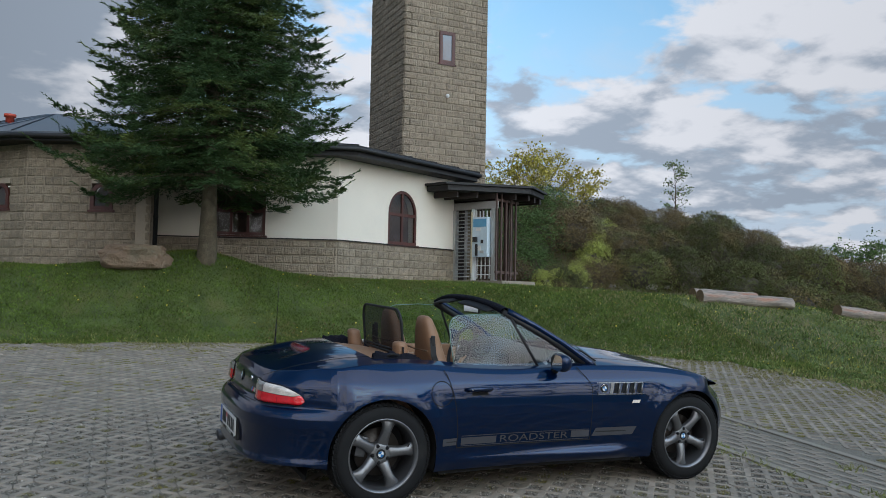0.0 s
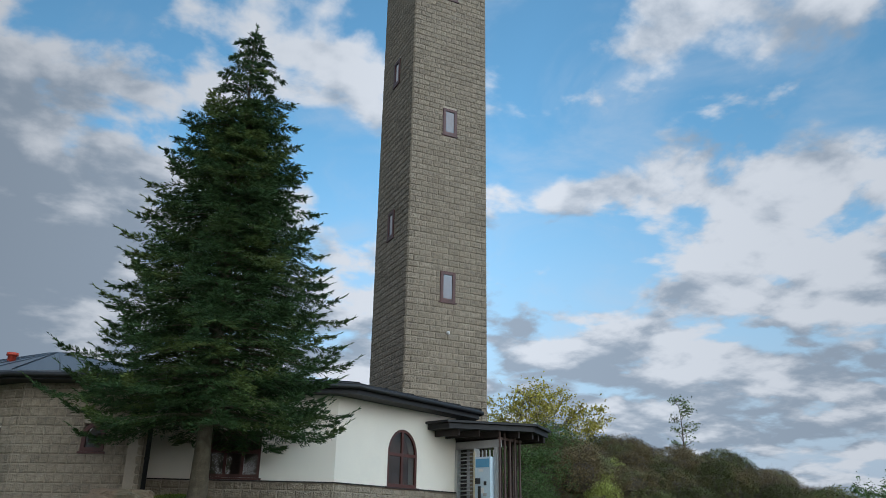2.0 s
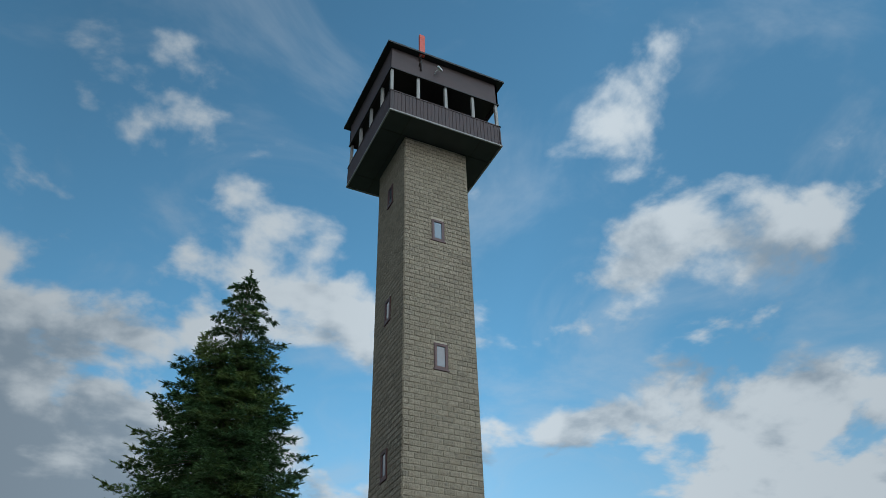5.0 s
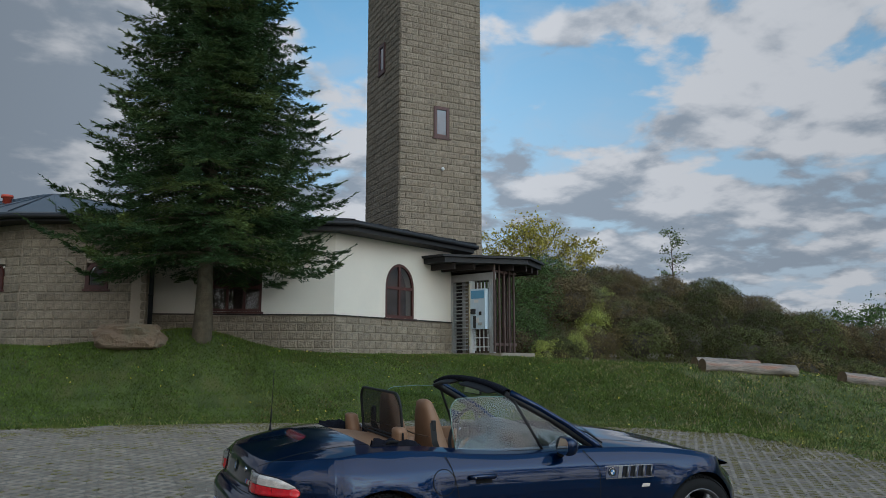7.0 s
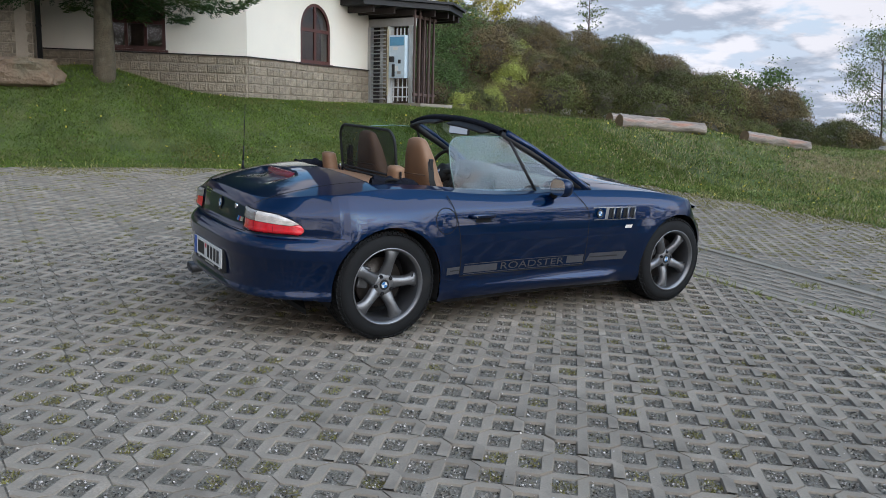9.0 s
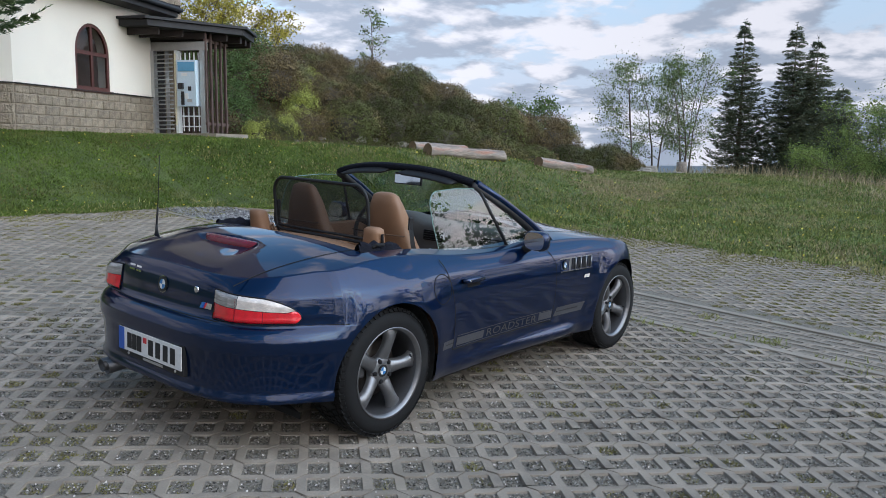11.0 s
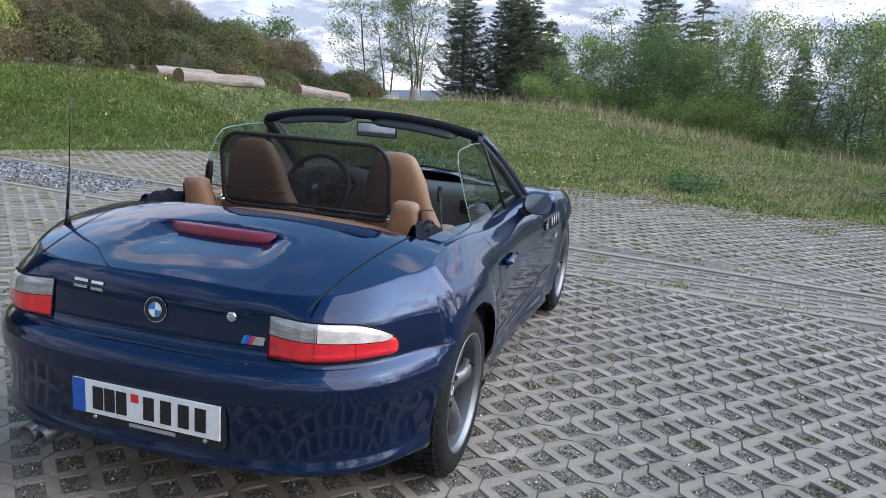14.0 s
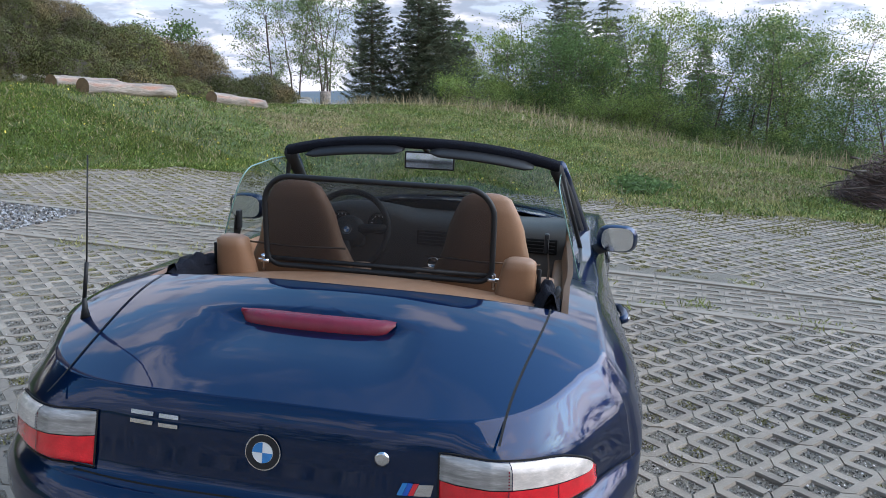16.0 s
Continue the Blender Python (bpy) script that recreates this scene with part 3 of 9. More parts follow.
# closing walls at the back of the house
for i, (a, b) in enumerate((((10.03, 19.85), (11.6, 26.5)), ((11.6, 26.5), (-3.1, 28.0)), ((-3.1, 28.0), WING_C))):
    solid_wall("wall_back_%d" % (i + 1), Wall(a, b), FOOT - 0.5, EAVE, M_RENDER, label="plain rendered wall of the house")


def roof_over(name, outline, apex, z0, z1, label, mat_top):
    """A low hipped roof with a deep dark fascia and a boarded underside."""
    thing = empty(name, label=label, category="roof", kind="structure")
    bm = bmesh.new()
    prism(bm, [Vector((x, y, z0)) for x, y in outline], (0, 0, z1 - z0))
    bmesh.ops.recalc_face_normals(bm, faces=bm.faces)
    part("fascia", bm, M_ROOF, thing)
    bm = bmesh.new()
    edge = [Vector((x, y, z1 + 0.004)) for x, y in outline]
    mid = sum(edge, Vector()) / len(edge)
    edge = [e + (e - mid).normalized() * 0.07 for e in edge]
    ridge = [Vector(a) for a in apex]
    for i in range(len(edge)):
        a, b = edge[i], edge[(i + 1) % len(edge)]
        near = min(ridge, key=lambda r: (r - (a + b) / 2).length)
        bm.faces.new([bm.verts.new(p) for p in (a, b, near)])
        bm.faces.new([bm.verts.new(p) for p in (a - Vector((0, 0, 0.045)), b - Vector((0, 0, 0.045)), b, a)])
        na = min(ridge, key=lambda r: (r - (edge[i - 1] + a) / 2).length)
        if na is not near:
            bm.faces.new([bm.verts.new(p) for p in (a, near, na)])
    part("sheet", bm, mat_top, thing)
    bm = bmesh.new()
    for i in range(len(edge)):
        a, b = edge[i], edge[(i + 1) % len(edge)]
        near = min(ridge, key=lambda r: (r - (a + b) / 2).length)
        count = max(2, int((b - a).length / 0.9))
        for k in range(count + 1):
            p = a.lerp(b, k / count)
            q = p.lerp(near, 0.93)
            tube(bm, [p + Vector((0, 0, 0.012)), q + Vector((0, 0, 0.012))], 0.014, 5)
    part("seam", bm, mat_top, thing)
    # gutter along the eaves
    bm = bmesh.new()
    ring = [e + (e - mid).normalized() * 0.02 + Vector((0, 0, -0.09)) for e in edge]
    tube(bm, ring + [ring[0]], 0.055, 8)
    part("gutter", bm, M_ROOF, thing)
    return thing


aw = lambda s, o: tuple(arch_wall.at(s, o, 0)[:2])
lw = lambda s, o: tuple(left_wall.at(s, o, 0)[:2])
ww = lambda s, o: tuple(wing_wall.at(s, o, 0)[:2])
roof_over("roof_main", [aw(4.95, 0.5), (12.2, 26.9), (2.2, 27.4), lw(0.1, 0.5), aw(0.08, 0.56)], [(6.6, 23.2, 6.0)], EAVE, EAVE + 0.25, "low dark sheet-metal roof with a deep fascia", M_ROOF)
roof_over("roof_wing", [ww(2.95, 0.45), (2.7, 24.0), (-3.6, 27.5), (-3.9, 22.0), ww(-0.1, 0.5)], [(-0.3, 23.6, 6.15)], EAVE - 0.06, EAVE + 0.12, "grey sheet-metal roof with dark eaves", M_SLATE)

chimney = empty("chimney", pose(-1.34, 22.2, 5.45), "small orange clay chimney pot on the sheet roof", "chimney")
bm = bmesh.new()
lathe(bm, [(-0.3, 0.0), (-0.3, 0.10), (0.10, 0.10), (0.10, 0.14), (0.17, 0.14), (0.17, 0.0)], (0, 0, 0.1), (0, 0, 1), (1, 0, 0), 14)
part("pot", bm, M_ORANGE, chimney)

downpipe = empty("downpipe", label="dark metal downpipe on the corner of the wing", category="downpipe")
bm = bmesh.new()
p0 = Vector((1.83, 18.45, 0))
tube(bm, [p0 + Vector((0.05, -0.3, 4.66)), p0 + Vector((0.05, -0.3, 4.5)), p0 + Vector((0, -0.05, 4.2)), p0 + Vector((0, -0.05, 1.7))], 0.05, 10)
part("pipe", bm, M_ROOF, downpipe)
for z in (2.3, 3.0, 3.8):
    bm = bmesh.new()
    tube(bm, [p0 + Vector((0, -0.05, z)), p0 + Vector((0, -0.05, z + 0.04))], 0.062, 10)
    part("clip", bm, M_ROOF, downpipe)

# ---------------------------------------------------------------- entrance porch with its turnstile
gate_wall = Wall(GATE_END, tuple(arch_wall.at(arch_wall.length, 1.47, 0)[:2]))      # s runs out from the house
GATE_Z = 1.80
corner = arch_wall.at(arch_wall.length, 1.47, 0)
porch_roof = empty("porch_roof", label="flat dark timber canopy over the turnstile entrance", category="canopy", kind="structure")
L = arch_wall.length
bm = bmesh.new()
outline = [arch_wall.at(s, o, 4.22) for s, o in ((3.30, -0.02), (3.30, 0.75), (5.2, 2.15), (6.55, 1.75), (6.55, -0.9), (4.6, -0.9))]
prism(bm, outline, (0, 0, 0.14))
bmesh.ops.recalc_face_normals(bm, faces=bm.faces)
part("deck", bm, M_ROOF, porch_roof)
bm = bmesh.new()
mid = sum(outline, Vector()) / len(outline)
prism(bm, [p + (p - mid).normalized() * 0.10 + Vector((0, 0, 0.145)) for p in outline], (0, 0, 0.06))
bmesh.ops.recalc_face_normals(bm, faces=bm.faces)
part("sheet", bm, M_ROOF, porch_roof)
for s in np.arange(3.6, 6.4, 0.45):
    bm = bmesh.new()
    slab(bm, arch_wall, s, s + 0.07, -0.6, line_at(s, (3.3, 5.2, 6.55), (0.6, 2.0, 1.7)), 4.06, 4.216)
    part("joist", bm, M_DARKWOOD, porch_roof)

porch_floor = empty("porch_floor", label="concrete slab under the entrance", category="floor", kind="structure")
bm = bmesh.new()
slab(bm, arch_wall, L - 0.05, L + 1.6, -0.4, 1.75, 1.3, GATE_Z)
part("slab", bm, M_KERB, porch_floor)
porch_back = Wall(tuple(arch_wall.at(L + 1.25, -0.6, 0)[:2]), tuple(arch_wall.at(L + 1.25, 1.4, 0)[:2]))

gate = empty("turnstile_gate", label="full-height steel turnstile gate with a ticket machine", category="turnstile")
gw = gate_wall


def bar(name, s0, s1, o0, o1, z0, z1, mat, label="", parent=None, wall=gw):
    b = bmesh.new()
    slab(b, wall, s0, s1, o0, o1, z0, z1)
    bmesh.ops.recalc_face_normals(b, faces=b.faces)
    return part(name, b, mat, parent or gate, label)


bar("header", 0.0, 1.47, -0.14, 0.0, 3.80, 4.00, M_GREYPOST, "pale grey concrete header")
bar("post", 0.0, 0.09, -0.12, 0.03, GATE_Z, 3.796, M_STEEL)
bar("post", 0.66, 0.74, -0.12, 0.03, GATE_Z, 3.796, M_WHITE)
bar("post", 1.34, 1.45, -0.12, 0.03, GATE_Z, 3.796, M_STEEL)
bar("sign", 0.66, 0.70, 0.034, 0.05, 2.0, 3.72, material("cream_strip", (0.74, 0.66, 0.46), 0.6, bump=0), "cream strip")
for i in range(19):
    z = GATE_Z + 0.10 + i * 0.10
    bm = bmesh.new()
    c = gw.at(0.36, -0.05, z)
    tube(bm, [gw.at(0.10, 0.0 - 0.10 * (i % 2), z), gw.at(0.60, 0.02, z)], 0.017, 6)
    part("bar", bm, M_STEEL, gate)
bm = bmesh.new()
tube(bm, [gw.at(0.36, -0.12, GATE_Z), gw.at(0.36, -0.12, 3.79)], 0.045, 10)
part("rotor_post", bm, M_STEEL, gate)
machine = bar("ticket_machine", 0.80, 1.30, -0.05, 0.16, 2.45, 3.55, material("pale_blue_panel", (0.60, 0.71, 0.78), 0.45, vary=0.05, scale=3, fine=30, bump=0.03), "pale blue ticket machine panel")
M_BLUE_SIGN = material("blue_panel_head", (0.13, 0.36, 0.56), 0.45, vary=0.08, scale=3, fine=30, bump=0.02)
M_BLACK_SIGN = material("black_fitting", (0.02, 0.02, 0.022), 0.5, bump=0.02)
bar("head_panel", 0.83, 1.27, 0.164, 0.170, 3.28, 3.50, M_BLUE_SIGN, "blue head panel", machine)
bar("screen", 0.93, 1.08, 0.164, 0.172, 3.17, 3.24, M_WHITE, "white display", machine)
bar("reader", 0.86, 0.98, 0.164, 0.24, 2.86, 3.0, M_BLACK_SIGN, "black card reader", machine)
bar("slot", 1.10, 1.18, 0.164, 0.18, 2.82, 2.92, M_BLACK_SIGN, "black coin slot", machine)
bar("notice", 1.00, 1.10, 0.164, 0.172, 2.62, 2.76, M_WHITE, "white notice", machine)
bar("tray", 1.08, 1.20, 0.164, 0.19, 2.55, 2.62, M_STEEL, "steel tray", machine)
bar("intercom", 0.92, 0.99, 0.164, 0.20, 2.48, 2.80, M_BLACK_SIGN, "dark handset", machine)
for i in range(4):
    bar("upright", 0.84 + i * 0.14, 0.86 + i * 0.14, -0.02, 0.0, GATE_Z + 0.05, 2.44, M_WHITE)
for z in (1.95, 2.2):
    bar("rail", 0.80, 1.32, -0.024, -0.004, z, z + 0.03, M_WHITE)
for i in range(5):
    bar("vent_bar", 0.80 + i * 0.12, 0.82 + i * 0.12, -0.03, 0.0, 3.56, 3.74, M_WHITE)

screen = empty("slat_screen", label="screen of upright weathered brown timber slats", category="screen")
sw = Wall(tuple(corner[:2]), tuple((corner + arch_wall.d * 1.13)[:2]))
for i in range(10):
    s = i * 0.118
    bar("slat", s, s + 0.055, 0.0 - 0.09 * (i % 2), 0.03 - 0.09 * (i % 2), GATE_Z + 0.02, 4.22, M_SLAT, parent=screen, wall=sw)
for z in (2.0, 4.0):
    bar("rail", 0, 1.13, -0.035, -0.005, z, z + 0.07, M_SLAT, parent=screen, wall=sw)
side_back = Wall(tuple((corner + arch_wall.d * 1.13)[:2]), tuple((corner + arch_wall.d * 1.13 - arch_wall.n * 1.6)[:2]))
for i in range(12):
    s = 0.08 + i * 0.125
    bar("slat", s, s + 0.055, 0.0, 0.03, GATE_Z + 0.02, 4.22, M_SLAT, parent=screen, wall=side_back)
bar("rail", 0, 1.6, -0.035, -0.005, 4.0, 4.07, M_SLAT, parent=screen, wall=side_back)

door = empty("entrance_door", label="dark brown door deep inside the porch", category="door", kind="structure")
dw = Wall(tuple(arch_wall.at(L + 0.02, -0.35, 0)[:2]), tuple(arch_wall.at(L + 1.1, -0.35, 0)[:2]))
bar("leaf", 0, 1.08, -0.05, 0.0, GATE_Z, 4.1, M_DARKWOOD, parent=door, wall=dw)

# ---------------------------------------------------------------- lookout tower
TX, TY, TS = 8.88, 21.02, 2.8
tower = empty("lookout_tower", pose(TX + TS / 2, TY + TS / 2, 1.0), "tall square lookout tower of tan split-face blocks", "tower")
bpy.context.view_layer.update()
INV = tower.matrix_world.inverted()
faces_of = [Wall((TX, TY), (TX + TS, TY)), Wall((TX + TS, TY), (TX + TS, TY + TS)), Wall((TX + TS, TY + TS), (TX, TY + TS)), Wall((TX, TY + TS), (TX, TY))]
front_holes = [(1.14, 1.66, z - 0.02, z + 0.97) for z in (8.44, 14.32, 19.86)]
side_holes = [(TY + TS - 22.72, TY + TS - 22.20, z, z + 0.97) for z in (10.77, 16.69, 22.30)]


def adopt(ob, parent):
    """Makes ob a part of parent without moving it."""
    ob.parent = parent
    ob.matrix_parent_inverse = parent.matrix_world.inverted()
    return ob


for i, w in enumerate(faces_of):
    holes = front_holes if i == 0 else side_holes if i == 3 else []
    bm = bmesh.new()
    inner = 0.25
    bands, z = [], 1.0
    for s0, s1, h0, h1 in holes:
        slab(bm, w, 0, w.length, 0, -inner, z, h0)
        slab(bm, w, 0, s0, 0, -inner, h0, h1)
        slab(bm, w, s1, w.length, 0, -inner, h0, h1)
        z = h1
    slab(bm, w, 0, w.length, 0, -inner, z, 24.9)
    bmesh.ops.recalc_face_normals(bm, faces=bm.faces)
    shell_ob = part("wall", bm, M_MORTAR, None)
    adopt(shell_ob, tower)
    layout = block_layout(w.length, 1.0, 24.88, holes, rnd, shift=i)
    verts, fcs = [], []
    for s, z, bw, bh in layout:
        pts, fs = one_block(bw, bh, rnd)
        k = len(verts)
        verts += [w.at(s + p[0], p[1], z + p[2]) for p in pts]
        fcs += [tuple(k + q for q in f[::-1]) for f in fs]
    adopt(tagged(mesh_object("blockwork", verts, fcs, M_BLOCK), kind="stuff"), tower)

M_PALE_PANE = material("sky_reflecting_pane", (0.10, 0.11, 0.14), 0.06, vary=0.05, scale=2, fine=8, bump=0.02, coat=1.0)
for w, holes in ((faces_of[0], front_holes), (faces_of[3], side_holes)):
    for h in holes:
        t = window_in(w, *h, "window", "", bars=(), cross=(), depth=0.0, fw=0.10, pane=M_PALE_PANE)
        adopt(t, tower)
        for key in ("label", "category", "kind"):
            if key in t:
                del t[key]
        t["label"] = "narrow red-brown window frame"
lamp_ob = bmesh.new()
bmesh.ops.create_uvsphere(lamp_ob, u_segments=10, v_segments=6, radius=0.06, matrix=Matrix.Translation((TX + 1.42, TY - 0.07, 7.42)))
adopt(part("lamp", lamp_ob, M_WHITE, None, "small round white lamp"), tower)

CX0, CX1, CY0, CY1 = 7.73, 12.84, 19.87, 24.97


def tower_part(name, bm, mat, label=""):
    bmesh.ops.recalc_face_normals(bm, faces=bm.faces)
    return adopt(part(name, bm, mat, None, label), tower)


cab = [Wall((CX0, CY0), (CX1, CY0)), Wall((CX1, CY0), (CX1, CY1)), Wall((CX1, CY1), (CX0, CY1)), Wall((CX0, CY1), (CX0, CY0))]
bm = bmesh.new()
box(bm, (CX1 - CX0 - 0.1, CY1 - CY0 - 0.1, 0.12), ((CX0 + CX1) / 2, (CY0 + CY1) / 2, 25.0))
tower_part("soffit", bm, M_SOFFIT)
bm = bmesh.new()
for k in (TX - 0.2, TX + TS + 0.2):
    box(bm, (0.02, CY1 - CY0 - 0.14, 0.012), (k, (CY0 + CY1) / 2, 24.933))
for k in (TY - 0.02, TY + TS + 0.2):
    box(bm, (CX1 - CX0 - 0.14, 0.02, 0.012), ((CX0 + CX1) / 2, k, 24.93))
tower_part("soffit_joint", bm, M_DARKWOOD)
for w in cab:
    n = int(w.length / 0.16)
    for k in range(n):
        s = k * w.length / n
        bm = bmesh.new()
        slab(bm, w, s + 0.008, s + w.length / n - 0.008, -0.055, 0.0, 25.0, 26.06)
        tower_part("board", bm, M_CABIN)
    bm = bmesh.new()
    slab(bm, w, 0.0, w.length, -0.09, -0.058, 25.0, 26.04)
    tower_part("parapet", bm, M_DARKWOOD)
    bm = bmesh.new()
    slab(bm, w, -0.02, w.length + 0.02, -0.03, 0.025, 24.90, 24.97)
    tower_part("edge_trim", bm, M_GREYPOST, "pale trim")
    bm = bmesh.new()
    slab(bm, w, -0.02, w.length + 0.02, -0.09, 0.02, 26.064, 26.12)
    tower_part("handrail", bm, M_CABIN)
    bm = bmesh.new()
    slab(bm, w, 0.0, w.length, -0.09, 0.0, 27.5, 28.78)
    tower_part("upper_band", bm, M_CABIN)
    bm = bmesh.new()
    slab(bm, w, -0.02, w.length + 0.02, -0.03, 0.03, 27.46, 27.52)
    tower_part("band_trim", bm, M_DARKWOOD)
    for k in range(4):
        s = (0.08, 1.28, 2.56, 3.86)[k]
        bm = bmesh.new()
        box(bm, (0.12, 0.12, 1.40), w.at(s, -0.11, 26.8))
        tower_part("post", bm, M_GREYPOST)
bm = bmesh.new()
box(bm, (CX1 - CX0 - 0.2, CY1 - CY0 - 0.2, 0.08), ((CX0 + CX1) / 2, (CY0 + CY1) / 2, 27.6))
tower_part("ceiling", bm, M_DARKWOOD)
bm = bmesh.new()
box(bm, (1.9, 1.9, 2.5), (TX + TS / 2, TY + TS / 2, 26.3))
tower_part("stair_core", bm, M_DARKWOOD)
bm = bmesh.new()
ring = [Vector(p) for p in ((7.47, 19.6, 28.80), (13.1, 19.6, 28.80), (13.1, 25.24, 28.80), (7.47, 25.24, 28.80))]
prism(bm, ring, (0, 0, 0.09))
tower_part("eave", bm, M_ROOF)
bm = bmesh.new()
tip = bm.verts.new((10.28, 22.4, 30.1))
rv = [bm.verts.new(p + Vector((0, 0, 0.094))) for p in ring]
for i in range(4):
    bm.faces.new((rv[i], rv[(i + 1) % 4], tip))
tower_part("roof", bm, M_ROOF)
antenna_box = bmesh.new()
box(antenna_box, (0.26, 0.14, 1.4), (9.09, 19.74, 29.47), bevel=0.03)
ab = tower_part("panel_antenna", antenna_box, M_ORANGE, "red-orange panel antenna")
bm = bmesh.new()
tube(bm, [(9.09, 19.83, 27.9), (9.09, 19.83, 29.9)], 0.03, 8)
for z in (28.1, 28.5):
    tube(bm, [(9.0, 19.84, z), (8.96, 19.7, z + 0.1), (9.05, 19.68, z + 0.25)], 0.022, 6)
tower_part("antenna_bracket", bm, M_DARKWOOD)
bm = bmesh.new()
box(bm, (0.30, 0.10, 0.10), (9.88, 19.62, 28.2), Matrix.Rotation(0.5, 3, "Z"), 0.02)
tube(bm, [(9.74, 19.86, 28.0), (9.76, 19.74, 28.1), (9.85, 19.66, 28.18)], 0.02, 6)
tower_part("camera_housing", bm, M_WHITE, "small white camera on a bracket")

# ---------------------------------------------------------------- foliage helpers


def from_arrays(name, verts, sides, mat, parent=None):
    """A mesh of separate faces with that many corners each, from an array of points."""
    n = len(verts)
    me = bpy.data.meshes.new(name)
    me.vertices.add(n)
    me.vertices.foreach_set("co", np.asarray(verts, dtype=np.float32).ravel())
    me.loops.add(n)
    me.loops.foreach_set("vertex_index", np.arange(n, dtype=np.int32))
    me.polygons.add(n // sides)
    me.polygons.foreach_set("loop_start", np.arange(0, n, sides, dtype=np.int32))
    me.materials.append(mat)
    me.update()
    ob = new(name, me)
    if parent is not None:
        ob.parent = parent
    return ob


def unit(a):
    return a / np.maximum(1e-9, np.linalg.norm(a, axis=-1, keepdims=True))


def needles(base, way, length, width, rng):
    """Slim triangles from base points along ways."""
    side = unit(np.cross(way, rng.normal(size=way.shape)))
    w = side * (width * rng.uniform(0.7, 1.3, (len(base), 1)))
    tip = base + way * (length * rng.uniform(0.7, 1.3, (len(base), 1)))
    return np.stack([base - w, base + w, tip], 1).reshape(-1, 3)


def leaves(at, facing, size, rng, slim=0.55):
    """Small four-cornered leaves round points, facing roughly outwards."""
    nrm = unit(facing + rng.normal(scale=0.7, size=at.shape))
    a = unit(np.cross(nrm, rng.normal(size=at.shape)))
    b = np.cross(nrm, a)
    s = size * rng.uniform(0.6, 1.4, (len(at), 1))
    return np.stack([at - a * s, at + b * s * slim, at + a * s, at - b * s * slim], 1).reshape(-1, 3)


def conifer_arrays(height, crown_low, spread_at, seed, whorls, per, stations, fine, needle, keep=None, bias=0.0, droop=0.26):
    """Needle sprays of a spruce standing at the origin, and its bare boughs."""
    rng = np.random.default_rng(seed)
    tri, boughs = [], []
    for k in range(whorls):
        z = crown_low + (height - crown_low - 0.15) * (k / (whorls - 1)) ** 0.93
        reach = spread_at((z - crown_low) / (height - crown_low))
        count = max(4, int(per * (0.55 + 0.45 * min(1.0, reach / 1.5))))
        if z > 0.80 * height:                             # few, steep shoots round the leader
            count = 3
        for j in range(count):
            az = 2 * math.pi * (j + rng.uniform(-0.3, 0.3)) / count + k * 1.7
            ln = reach * rng.uniform(0.66, 1.04) * (1 - bias * math.cos(az))
            out = np.array([math.cos(az), math.sin(az), 0.0])
            lift = 0.08 + 0.52 * (z / height) + 0.75 * smooth_step(0.80, 1.0, z / height)
            m = max(3, int(stations * ln / 2.5) + 2)
            t = np.linspace(0.12, 1.0, m)
            zz = z + rng.uniform(-1, 1) * (0.1 if z < 0.8 * height else 0.02 * height) + ln * (lift * t - (droop + lift) * 1.15 * t**2 + 0.40 * t**4)
            pts = np.stack([out[0] * ln * t, out[1] * ln * t, zz], 1)
            boughs.append(pts)
            way = unit(np.gradient(pts, axis=0))
            lat = unit(np.cross(way, np.array([0, 0, 1.0])))
            for i in range(m):
                w = 0.34 * ln * (1 - t[i] ** 1.4) + 0.10
                for s in (-1, 1):
                    d = unit(way[i] * 0.75 + lat[i] * s * rng.uniform(0.7, 1.1) + np.array([0, 0, rng.uniform(-0.35, 0.12)]))
                    q = np.sort(rng.uniform(0.0, 1.0, fine))[:, None]
                    base = pts[i] + d * w * q + rng.normal(scale=0.02, size=(fine, 3))
                    aim = unit(d + np.array([0, 0, 0.12]) + rng.normal(scale=0.24, size=(fine, 3)))
                    tri.append((base, aim))
            tip_n = fine
            u = rng.uniform(-0.2, 0.085 * ln + 0.07, (tip_n, 1))
            tri.append((pts[-1] + way[-1] * u + np.array([0, 0, 0.3]) * np.maximum(u, 0), unit(way[-1] + np.array([0, 0, 0.15]) + rng.normal(scale=0.32, size=(tip_n, 3)))))
    # the leader
    n = fine * 4
    tri.append((np.stack([np.zeros(n), np.zeros(n), rng.uniform(height - 0.7, height + 0.03 * height, n)], 1), unit(rng.normal(size=(n, 3)) * np.array([1, 1, 0.4]) + np.array([0, 0, 0.9]))))
    base, aim = np.concatenate([a for a, _ in tri]), np.concatenate([b for _, b in tri])
    if keep is not None:
        mask = keep(base)
        base, aim = base[mask], aim[mask]
    return needles(base, aim, needle[0], needle[1], rng), boughs


